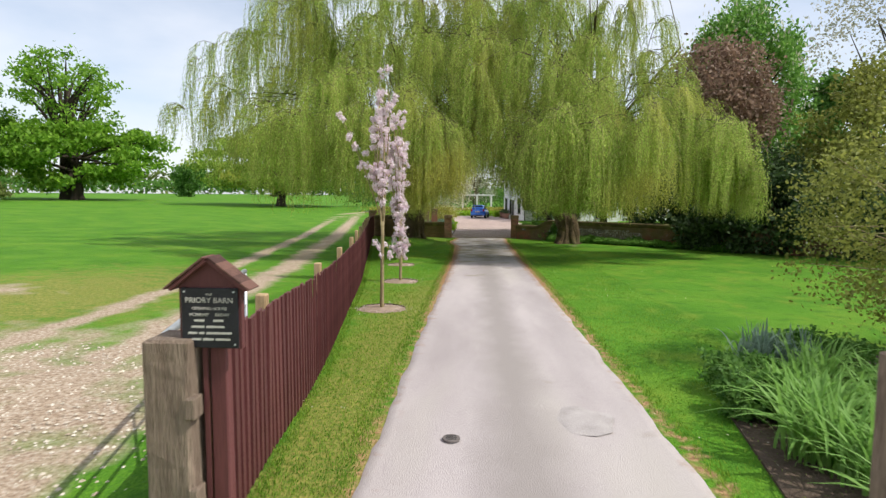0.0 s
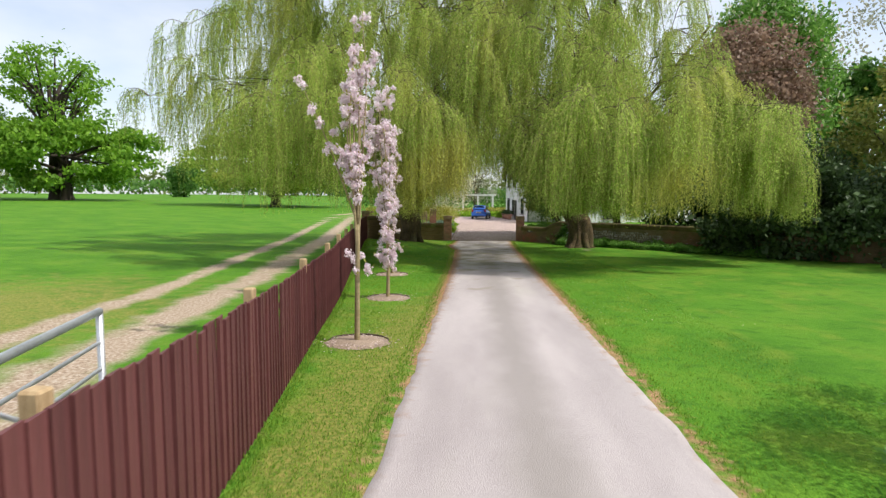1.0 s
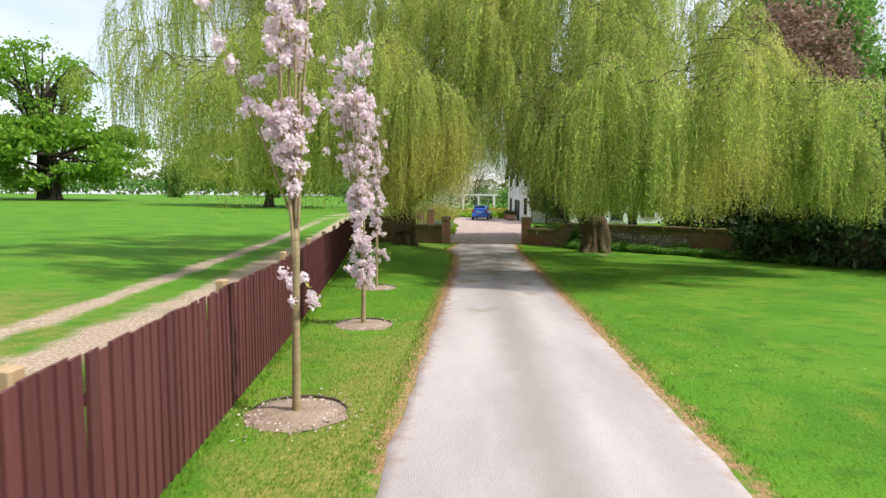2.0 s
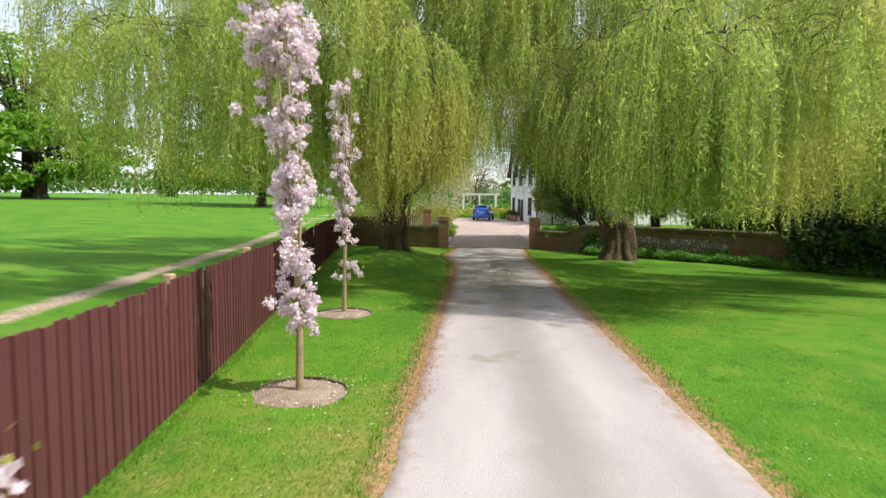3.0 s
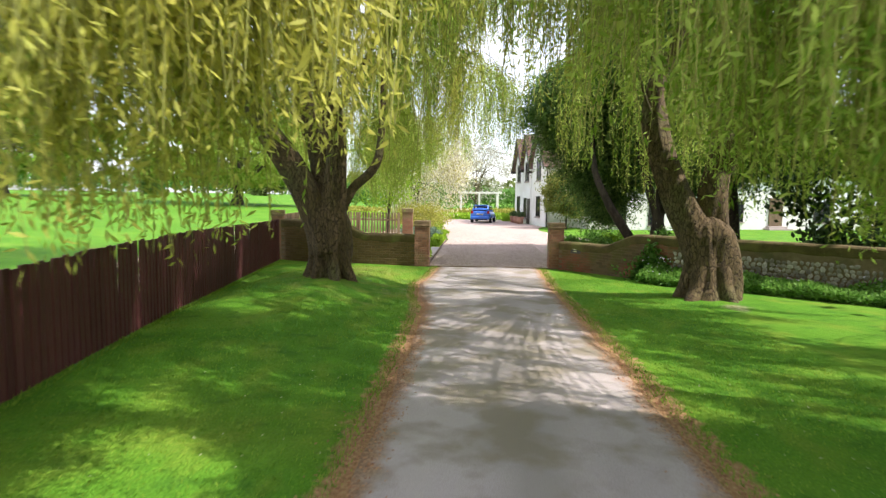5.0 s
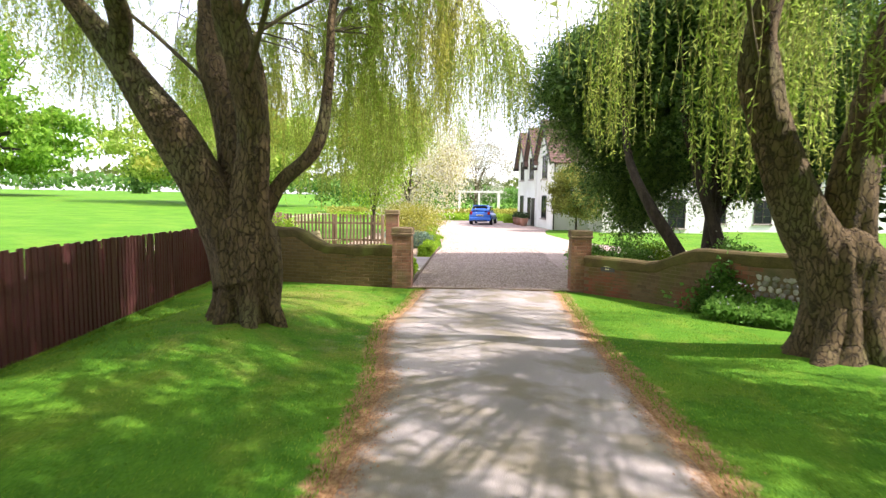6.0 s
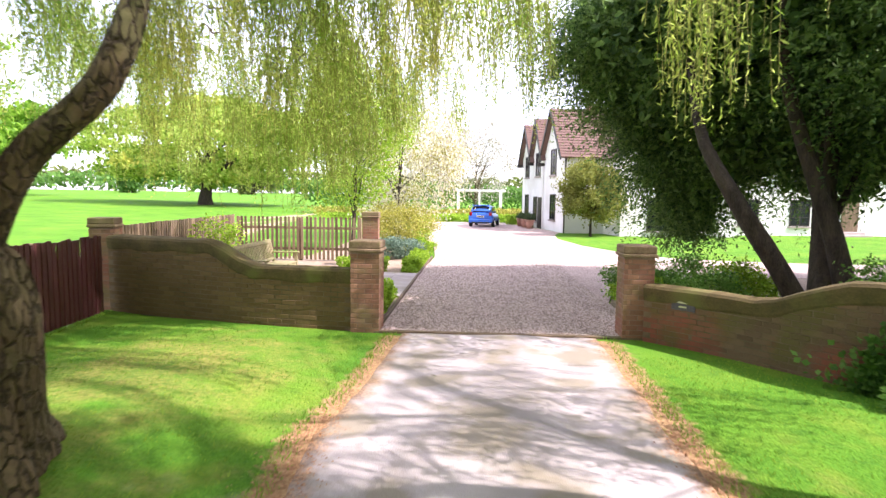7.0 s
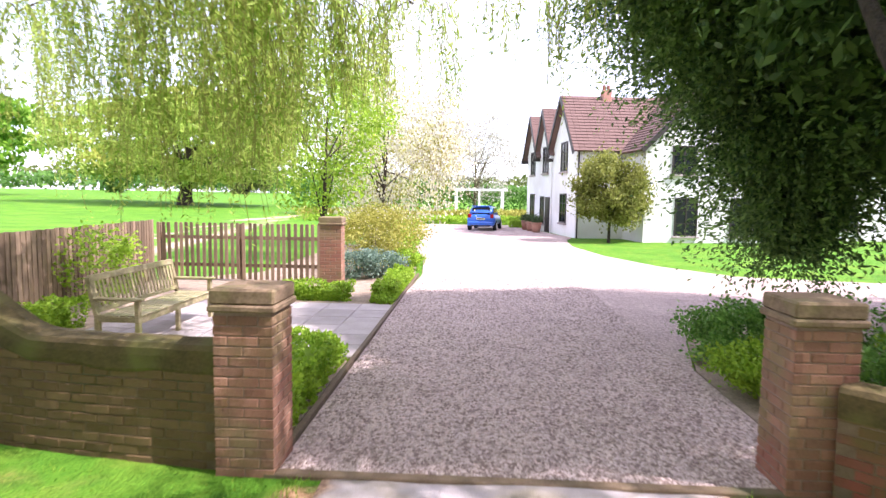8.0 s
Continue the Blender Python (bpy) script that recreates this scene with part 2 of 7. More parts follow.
def quads_obj(name, v, material, parent=None):
    """An object of loose quads: v has the shape (n, 4, 3)."""
    n = len(v)
    me = bpy.data.meshes.new(name)
    me.vertices.add(n * 4)
    me.vertices.foreach_set("co", np.ascontiguousarray(v, dtype=np.float32).ravel())
    me.loops.add(n * 4)
    me.loops.foreach_set("vertex_index", np.arange(n * 4, dtype=np.int32))
    me.polygons.add(n)
    me.polygons.foreach_set("loop_start", np.arange(n, dtype=np.int32) * 4)
    me.polygons.foreach_set("loop_total", np.full(n, 4, dtype=np.int32))
    me.materials.append(material)
    me.update()
    me.validate()
    ob = new(name, me)
    if parent is not None:
        ob.parent = parent
    return ob


def part(name, bm, material, parent=None, label="", smooth=False):
    me = bpy.data.meshes.new(name)
    bm.to_mesh(me)
    bm.free()
    me.materials.append(material)
    if smooth:
        me.polygons.foreach_set("use_smooth", [True] * len(me.polygons))
    ob = new(name, me)
    if parent is not None:
        ob.parent = parent
    if label:
        tagged(ob, label)
    return ob


def empty(name, loc=(0, 0, 0), rz=0.0):
    ob = new(name)
    ob.location, ob.rotation_euler = loc, (0, 0, radians(rz))
    return ob


def add_box(bm, lo, hi, bevel=0.0, m=None):
    """A box between two corners, with rounded edges if wanted."""
    c, s = [(a + b) / 2 for a, b in zip(lo, hi)], [b - a for a, b in zip(lo, hi)]
    mm = Matrix.Translation(c) @ Matrix.Diagonal((*s, 1))
    r = bmesh.ops.create_cube(bm, size=1, matrix=(m @ mm) if m else mm)
    if bevel:
        edges = {e for v in r["verts"] for e in v.link_edges}
        bmesh.ops.bevel(bm, geom=list(edges), offset=bevel, segments=1, affect="EDGES")
    return bm


def box(name, lo, hi, material, parent=None, bevel=0.0, label=""):
    return part(name, add_box(bmesh.new(), lo, hi, bevel), material, parent, label)


def tube(verts, faces, pts, radii, sides=8, wob=0.0, ridge=0.0):
    """Adds a tapering tube along pts to the lists."""
    pts = [Vector(p) for p in pts]
    base = len(verts)
    side = Vector((1, 0, 0))
    for i, p in enumerate(pts):
        d = (pts[min(i + 1, len(pts) - 1)] - pts[max(i - 1, 0)]).normalized()
        side = (side - d * side.dot(d))
        side = side.normalized() if side.length > 1e-4 else d.orthogonal().normalized()
        up = d.cross(side)
        for k in range(sides):
            a = 2 * math.pi * k / sides
            r = radii[i]
            if wob:
                r *= 1 + wob * noise.noise(Vector((math.cos(a) * 1.3, math.sin(a) * 1.3, 0)) + p * 0.8)
            if ridge:
                q = Vector((math.cos(a) * 4.6, math.sin(a) * 4.6, p.z * 1.1 + p.x * 0.7))
                r += ridge * (abs(noise.noise(q)) * 1.6 - 0.5 + 0.5 * noise.noise(q * 2.3))
            verts.append(p + side * (r * math.cos(a)) + up * (r * math.sin(a)))
    for i in range(len(pts) - 1):
        for k in range(sides):
            a, b = base + i * sides + k, base + i * sides + (k + 1) % sides
            faces.append((a, b, b + sides, a + sides))
    faces.append(tuple(base + (len(pts) - 1) * sides + k for k in range(sides)))


def smooth_path(ctrl, n):
    """n points of a Catmull-Rom line through ctrl."""
    c = [Vector(p) for p in ctrl]
    c = [c[0] * 2 - c[1]] + c + [c[-1] * 2 - c[-2]]
    out = []
    for i in range(n):
        u = i / (n - 1) * (len(c) - 3)
        k = min(int(u), len(c) - 4)
        f = u - k
        a, b, d, e = c[k:k + 4]
        out.append(0.5 * ((2 * b) + (d - a) * f + (2 * a - 5 * b + 4 * d - e) * f * f + (3 * b - a - 3 * d + e) * f ** 3))
    return out


def leaves(pos, direc, length, width, gen):
    """Diamond-shaped leaves at pos pointing along direc, with random turns: (n, 4, 3)."""
    n = len(pos)
    d = direc / (np.linalg.norm(direc, axis=1, keepdims=True) + 1e-9)
    r = gen.normal(size=(n, 3))
    s = np.cross(d, r)
    s /= np.linalg.norm(s, axis=1, keepdims=True) + 1e-9
    length, width = np.asarray(length).reshape(-1, 1), np.asarray(width).reshape(-1, 1)
    mid = pos + d * length * 0.45
    return np.stack([pos, mid + s * width / 2, pos + d * length, mid - s * width / 2], axis=1)


def ground_z(x, y):
    """The lie of the land: the drive falls gently to the gate, the meadow rises slowly to the far hedges."""
    x, y = np.asarray(x, float), np.asarray(y, float)
    z = 0.0145 * np.clip(40 - y, 0, 60)
    z = z + 0.10 * np.exp(-((x - 4.2) ** 2 + (y - 34.3) ** 2) / 1.6)
    z = z + 0.33 * np.exp(-(np.clip(x + 3.6, 0, None) / 1.15) ** 2 - (np.clip(-4.4 - x, 0, None) / 0.75) ** 2 - ((y - 34.4) / 3.6) ** 2)
    far = np.clip(-x - 9, 0, None)
    z = z + 1.9 * (1 - np.exp(-far / 70.0))
    z = z + 1.5 * (1 - np.exp(-np.clip(y - 75, 0, None) / 120.0)) * np.clip((-x - 5) / 15, 0, 1)
    return z


def gz(x, y):
    return float(ground_z(x, y))


# ---- ground ----
def track_line(y):
    return np.interp(y, [-20, 8, 15, 20.5, 28, 38, 50, 72, 96], [-6.6, -6.9, -7.2, -7.7, -9.0, -10.6, -12.6, -16.2, -18.4])


def track_near(y):
    return np.interp(y, [-20, 8, 12.8, 17.3, 23.2, 30.7, 40, 55, 80], [-4.4, -4.6, -5.2, -5.8, -6.4, -7.6, -9.0, -11.4, -15.6])


def edge_left(y):
    return np.interp(y, [-20, 4, 13, 18, 27, 30, 32.8, 34.4, 36, 37.5, 40], [-1.2, -1.2, -1.23, -1.2, -1.2, -1.24, -1.3, -1.58, -1.72, -1.56, -1.5])


def edge_right(y):
    return np.interp(y, [-20, 20, 26, 30, 36, 40], [1.37, 1.36, 1.33, 1.35, 1.33, 1.45])


FENCE = [(-1.86, 7.66), (-2.02, 9.0), (-2.21, 11.15), (-2.83, 15.7), (-3.34, 19.4), (-4.19, 24.6), (-5.05, 30.0), (-6.02, 35.8), (-6.44, 38.4), (-6.78, 41.1)]


def fence_height(y):
    return float(np.interp(y, [8, 10, 14, 18, 21, 28, 34, 40], [1.21, 1.2, 1.14, 1.14, 1.19, 1.2, 1.29, 1.3]))


def fence_x(y):
    return np.interp(y, [p[1] for p in FENCE], [p[0] for p in FENCE])


def axis_steps(lo, hi, fine_lo, fine_hi, step):
    a = list(np.arange(fine_lo, fine_hi + 1e-6, step))
    d, p = step, fine_hi
    while p < hi:
        d *= 1.22
        p += d
        a.append(p)
    d, p = step, fine_lo
    while p > lo:
        d *= 1.22
        p -= d
        a.insert(0, p)
    return np.array(a)


def ground_material():
    m = bpy.data.materials.new("grass_and_earth")
    m.use_nodes = True
    nt = m.node_tree
    b = nt.nodes["Principled BSDF"]
    b.inputs["Roughness"].default_value, b.inputs["Specular IOR Level"].default_value = 0.95, 0.15
    tc = nt.nodes.new("ShaderNodeTexCoord")

    def nz(s, d=5, st=(1, 1, 1)):
        mp = nt.nodes.new("ShaderNodeMapping")
        mp.inputs["Scale"].default_value = st
        nt.links.new(tc.outputs["Object"], mp.inputs["Vector"])
        n = nt.nodes.new("ShaderNodeTexNoise")
        n.inputs["Scale"].default_value, n.inputs["Detail"].default_value = s, d
        nt.links.new(mp.outputs["Vector"], n.inputs["Vector"])
        return n.outputs["Fac"]

    def ramp(fac, stops):
        r = nt.nodes.new("ShaderNodeValToRGB")
        e = r.color_ramp.elements
        while len(e) < len(stops):
            e.new(0.5)
        for q, (p, c) in zip(e, stops):
            q.position, q.color = p, (*c, 1)
        nt.links.new(fac, r.inputs["Fac"])
        return r.outputs["Color"]

    def mix(fac, a, c):
        x = nt.nodes.new("ShaderNodeMix")
        x.data_type = "RGBA"
        nt.links.new(fac, x.inputs[0])
        nt.links.new(a, x.inputs[6])
        nt.links.new(c, x.inputs[7])
        return x.outputs[2]

    def mask(name, rough_noise, gain, lo=0.45, hi=0.6):
        at = nt.nodes.new("ShaderNodeAttribute")
        at.attribute_name = name
        ma = nt.nodes.new("ShaderNodeMath")
        ma.operation = "MULTIPLY_ADD"
        ma.inputs[1].default_value = gain
        nt.links.new(rough_noise, ma.inputs[0])
        nt.links.new(at.outputs["Fac"], ma.inputs[2])
        sb = nt.nodes.new("ShaderNodeMapRange")
        sb.inputs["From Min"].default_value, sb.inputs["From Max"].default_value = lo + gain / 2, hi + gain / 2
        nt.links.new(ma.outputs[0], sb.inputs["Value"])
        return sb.outputs[0]

    green = ramp(nz(0.5, 8), [(0.3, (0.036, 0.145, 0.008)), (0.5, (0.074, 0.218, 0.013)), (0.72, (0.160, 0.275, 0.026))])
    blades = ramp(nz(45, 3), [(0.3, (0.028, 0.112, 0.007)), (0.65, (0.150, 0.300, 0.024))])
    half = nt.nodes.new("ShaderNodeMix")
    half.data_type = "RGBA"
    half.inputs[0].default_value = 0.42
    nt.links.new(green, half.inputs[6])
    nt.links.new(blades, half.inputs[7])
    green = half.outputs[2]
    # mossy and thin patches, a hand to a stride across
    patchy = nt.nodes.new("ShaderNodeMapRange")
    patchy.inputs["From Min"].default_value, patchy.inputs["From Max"].default_value = 0.50, 0.68
    patchy.inputs["To Max"].default_value = 0.55
    mown = nt.nodes.new("ShaderNodeAttribute")
    mown.attribute_name = "mown"
    thin = nt.nodes.new("ShaderNodeMath")
    thin.operation = "MULTIPLY"
    nt.links.new(patchy.outputs[0], thin.inputs[0])
    nt.links.new(mown.outputs["Fac"], thin.inputs[1])
    nt.links.new(nz(2.1, 7, (1.0, 0.6, 1.0)), patchy.inputs["Value"])
    green = mix(thin.outputs[0], green, ramp(nz(30, 4), [(0.3, (0.10, 0.19, 0.014)), (0.7, (0.25, 0.31, 0.04))]))
    deep = nt.nodes.new("ShaderNodeMapRange")
    deep.inputs["From Min"].default_value, deep.inputs["From Max"].default_value = 0.54, 0.70
    deep.inputs["To Max"].default_value = 0.6
    nt.links.new(nz(3.3, 7, (0.8, 1.1, 1.0)), deep.inputs["Value"])
    green = mix(deep.outputs[0], green, ramp(nz(40, 4), [(0.3, (0.020, 0.085, 0.008)), (0.7, (0.060, 0.165, 0.014))]))
    dry = ramp(nz(18, 5), [(0.3, (0.10, 0.17, 0.02)), (0.7, (0.30, 0.27, 0.07))])
    earth = ramp(nz(22, 10), [(0.32, (0.25, 0.175, 0.115)), (0.52, (0.42, 0.325, 0.235)), (0.7, (0.56, 0.48, 0.39))])
    litter = ramp(nz(26, 5), [(0.3, (0.23, 0.12, 0.055)), (0.7, (0.47, 0.31, 0.165))])
    col = mix(mask("dry", nz(2.5, 7), 0.9, 0.45, 0.8), green, dry)
    col = mix(mask("bare", nz(1.7, 10), 1.1, 0.36, 0.80), col, earth)
    col = mix(mask("litter", nz(7, 6), 0.8, 0.42, 0.62), col, litter)
    nt.links.new(col, b.inputs["Base Color"])
    bp = nt.nodes.new("ShaderNodeBump")
    bp.inputs["Strength"].default_value, bp.inputs["Distance"].default_value = 0.7, 0.05
    nt.links.new(nz(38, 4), bp.inputs["Height"])
    nt.links.new(bp.outputs["Normal"], b.inputs["Normal"])
    return m


def build_ground():
    xs = axis_steps(-1600, 1600, -12, 8, 0.22)
    ys = axis_steps(-400, 2200, 2, 52, 0.3)
    X, Y = np.meshgrid(xs, ys)
    Z = ground_z(X, Y)
    Z = Z + 0.012 * np.sin(X * 1.9 + 0.7 * np.sin(Y)) * np.cos(Y * 1.3) * (np.abs(X - 0.1) > 1.7)
    eL, eR = edge_left(Y), edge_right(Y)
    nx, ny = len(xs), len(ys)
    v = np.stack([X, Y, Z], -1).reshape(-1, 3)
    idx = np.arange(nx * ny).reshape(ny, nx)
    f = np.stack([idx[:-1, :-1], idx[:-1, 1:], idx[1:, 1:], idx[1:, :-1]], -1).reshape(-1, 4)
    ob = obj("ground", v.tolist(), f.tolist(), ground_material(), smooth=True)
    tl = track_line(Y)
    side = X < fence_x(Y) - 0.25
    w = 0.40 + 0.5 * np.clip((14 - Y) / 8, 0, 1)
    rut = np.maximum(np.exp(-((X - tl) / w) ** 2), np.exp(-((X - track_near(Y)) / (w + 0.22)) ** 2)) * np.clip((110 - Y) / 30, 0, 1)
    patch = np.clip((16.0 - Y) / 4, 0, 1) * np.clip((X + 15) / 5, 0, 1) * np.clip((-2.75 - X) / 0.7, 0, 1)
    old = 0.75 * np.exp(-(((X + 11.5) / 2.0) ** 2 + ((Y - 17) / 1.3) ** 2))
    bare = np.where(side, np.clip(np.maximum(np.maximum(rut * 0.95, patch * 0.74), old), 0, 1), 0)
    roots = 0.5 * np.exp(-(((X + 2.1) / 0.55) ** 2 + ((Y - 34.6) / 1.1) ** 2)) + 0.5 * np.exp(-(((X - 4.6) / 0.7) ** 2 + ((Y - 33.3) / 0.5) ** 2))
    bare = np.maximum(bare, roots)
    near_edge = np.maximum(np.exp(-((X - eL + 0.04) / 0.24) ** 2), np.exp(-((X - eR - 0.06) / 0.26) ** 2)) * (Y < 40)
    litter = near_edge * np.clip(0.60 + (Y - 14) / 45, 0.55, 0.88)
    verge = np.exp(-((X - eL + 0.35) / 0.45) ** 2) * np.clip((24 - Y) / 14, 0, 1) * 0.6
    wash = np.where(side, np.exp(-((X + 9.5) / 5.5) ** 2) * np.exp(-((Y - 17) / 7.5) ** 2) * 0.85, 0)
    lawn_pale = 0.56 * (X > fence_x(Y)) * (X < eL) * np.clip((26 - Y) / 8, 0, 1)
    # worn round the willow; west-wall shade and sunlit right lawn are tinted in too
    worn = 0.5 * np.exp(-((X + 3.0) / 2.6) ** 2 - ((Y - 34.0) / 5.0) ** 2) + 0.5 * np.exp(-((X + 4.2) / 2.6) ** 2 - ((Y - 38.3) / 2.6) ** 2) + 0.38 * (X > eR) * (X < 9) * np.exp(-((Y - 35.5) / 3.5) ** 2)
    dry = np.clip(verge + wash + lawn_pale + worn, 0, 1)
    for key, arr in (("bare", bare), ("litter", litter), ("dry", dry), ("mown", np.where(X > fence_x(Y) - 0.3, 1.0, 0.12))):
        at = ob.data.attributes.new(key, "FLOAT", "POINT")
        at.data.foreach_set("value", arr.astype(np.float32).ravel())
    tagged(ob, "bright green lawn and meadow with a stony rutted track", "ground", kind="structure")


build_ground()


def build_drive():
    ys = np.arange(-20, 40.01, 0.2)
    cols = 15
    v = []
    for y in ys:
        a = float(edge_left(y)) + 0.05 * noise.noise(Vector((0, y * 1.3, 5))) + 0.03 * noise.noise(Vector((0, y * 4.1, 5)))
        b = float(edge_right(y)) + 0.04 * noise.noise(Vector((3, y * 1.3, 9))) + 0.03 * noise.noise(Vector((0, y * 4.1, 8)))
        for k in range(cols):
            u = (0, 0.015, 0.05, 0.1, 0.16, 0.25, 0.36, 0.5, 0.64, 0.75, 0.84, 0.9, 0.95, 0.985, 1)[k]
            x = a + (b - a) * u
            v.append((x, y, gz(x, y) + 0.012 + 0.02 * math.sin(math.pi * u) - 0.012 * (abs(u - 0.28) < 0.1) - 0.012 * (abs(u - 0.75) < 0.1) - (0.05 if k in (0, cols - 1) else 0)))
    f = [(i * cols + k, i * cols + k + 1, (i + 1) * cols + k + 1, (i + 1) * cols + k) for i in range(len(ys) - 1) for k in range(cols - 1)]
    ob = obj("road", v, f, drive_material(), smooth=True)
    near = [math.exp(-(min(p[0] - float(edge_left(p[1])), float(edge_right(p[1])) - p[0]) / 0.22) ** 2) * float(np.interp(p[1], [12, 20, 28, 40], [0.35, 0.7, 1.0, 0.9])) for p in v]
    ob.data.attributes.new("edge", "FLOAT", "POINT").data.foreach_set("value", near)
    tagged(ob, "pale worn grey single-lane drive with brown leaf litter", "drive", kind="structure")


def drive_material():
    m = mat("pale_worn_tarmac", (0.32, 0.283, 0.276), (0.46, 0.412, 0.402), scale=0.9, fine=110, rough=0.93, bump=0.45, third=(0.42, 0.385, 0.35), stretch=(1.6, 0.4, 1), spread=(0.36, 0.64), spec=0.2)
    nt = m.node_tree
    b = nt.nodes["Principled BSDF"]
    col = b.inputs["Base Color"].links[0].from_socket
    tc = nt.nodes.new("ShaderNodeTexCoord")
    sep = nt.nodes.new("ShaderNodeSeparateXYZ")
    nt.links.new(tc.outputs["Object"], sep.inputs[0])
    # darker strip of mossy dirt between the wheel tracks
    dist = nt.nodes.new("ShaderNodeMath")
    dist.operation = "SUBTRACT"
    dist.inputs[1].default_value = 0.06
    nt.links.new(sep.outputs[0], dist.inputs[0])
    ab = nt.nodes.new("ShaderNodeMath")
    ab.operation = "ABSOLUTE"
    nt.links.new(dist.outputs[0], ab.inputs[0])
    n = nt.nodes.new("ShaderNodeTexNoise")
    n.inputs["Scale"].default_value, n.inputs["Detail"].default_value = 1.6, 7
    nt.links.new(tc.outputs["Object"], n.inputs["Vector"])
    ma = nt.nodes.new("ShaderNodeMath")
    ma.operation = "MULTIPLY_ADD"
    ma.inputs[1].default_value = 0.45
    nt.links.new(n.outputs["Fac"], ma.inputs[0])
    nt.links.new(ab.outputs[0], ma.inputs[2])
    mr = nt.nodes.new("ShaderNodeMapRange")
    mr.inputs["From Min"].default_value, mr.inputs["From Max"].default_value = 0.30, 0.68
    mr.inputs["To Min"].default_value, mr.inputs["To Max"].default_value = 0.8, 0.0
    nt.links.new(ma.outputs[0], mr.inputs["Value"])
    mx = nt.nodes.new("ShaderNodeMix")
    mx.data_type = "RGBA"
    mx.inputs[7].default_value = (0.272, 0.243, 0.225, 1)
    nt.links.new(mr.outputs[0], mx.inputs[0])
    nt.links.new(col, mx.inputs[6])
    # mossy brown stains further along, where the willows drip
    far = nt.nodes.new("ShaderNodeMapRange")
    far.inputs["From Min"].default_value, far.inputs["From Max"].default_value = 19.0, 27.0
    far.inputs["To Min"].default_value, far.inputs["To Max"].default_value = -0.12, 0.085
    nt.links.new(sep.outputs[1], far.inputs["Value"])
    n2 = nt.nodes.new("ShaderNodeTexNoise")
    n2.inputs["Scale"].default_value, n2.inputs["Detail"].default_value = 1.5, 9
    nt.links.new(tc.outputs["Object"], n2.inputs["Vector"])
    sm = nt.nodes.new("ShaderNodeMath")
    sm.operation = "ADD"
    nt.links.new(n2.outputs["Fac"], sm.inputs[0])
    nt.links.new(far.outputs[0], sm.inputs[1])
    st = nt.nodes.new("ShaderNodeMapRange")
    st.inputs["From Min"].default_value, st.inputs["From Max"].default_value = 0.55, 0.68
    st.inputs["To Max"].default_value = 0.7
    nt.links.new(sm.outputs[0], st.inputs["Value"])
    mm = nt.nodes.new("ShaderNodeMix")
    mm.data_type = "RGBA"
    mm.inputs[7].default_value = (0.215, 0.185, 0.12, 1)
    nt.links.new(st.outputs[0], mm.inputs[0])
    nt.links.new(mx.outputs[2], mm.inputs[6])
    # brown litter and moss trodden in from the verges
    at = nt.nodes.new("ShaderNodeAttribute")
    at.attribute_name = "edge"
    n3 = nt.nodes.new("ShaderNodeTexNoise")
    n3.inputs["Scale"].default_value, n3.inputs["Detail"].default_value = 5.0, 9
    nt.links.new(tc.outputs["Object"], n3.inputs["Vector"])
    both = nt.nodes.new("ShaderNodeMath")
    both.operation = "MULTIPLY_ADD"
    both.inputs[1].default_value = 1.3
    nt.links.new(n3.outputs["Fac"], both.inputs[0])
    nt.links.new(at.outputs["Fac"], both.inputs[2])
    cover = nt.nodes.new("ShaderNodeMapRange")
    cover.inputs["From Min"].default_value, cover.inputs["From Max"].default_value = 0.98, 1.55
    cover.inputs["To Max"].default_value = 0.85
    nt.links.new(both.outputs[0], cover.inputs["Value"])
    crumbs = nt.nodes.new("ShaderNodeTexNoise")
    crumbs.inputs["Scale"].default_value, crumbs.inputs["Detail"].default_value = 34.0, 5
    nt.links.new(tc.outputs["Object"], crumbs.inputs["Vector"])
    brown = nt.nodes.new("ShaderNodeValToRGB")
    brown.color_ramp.elements[0].position, brown.color_ramp.elements[1].position = 0.35, 0.65
    brown.color_ramp.elements[0].color, brown.color_ramp.elements[1].color = (0.16, 0.085, 0.045, 1), (0.40, 0.25, 0.14, 1)
    nt.links.new(crumbs.outputs["Fac"], brown.inputs["Fac"])
    last = nt.nodes.new("ShaderNodeMix")
    last.data_type = "RGBA"
    nt.links.new(cover.outputs[0], last.inputs[0])
    nt.links.new(mm.outputs[2], last.inputs[6])
    nt.links.new(brown.outputs["Color"], last.inputs[7])
    nt.links.new(last.outputs[2], b.inputs["Base Color"])
    return m


build_drive()

COURT = [(-1.83, 40.1), (-1.83, 44), (-1.86, 48), (-1.76, 51), (-2.1, 55), (-2.9, 60), (-3.6, 65), (-4.3, 70), (-5.2, 75), (-4.0, 79), (2.2, 79), (2.75, 77), (4.55, 66.6),
         (3.95, 64.5), (3.7, 61), (4.2, 57), (5.2, 54), (6.6, 52), (9.5, 51.3), (26, 51.0), (26, 47.5), (9, 47.6), (5.5, 47.0), (3.7, 46.2), (2.7, 44.6), (2.25, 43), (2.2, 40.1)]


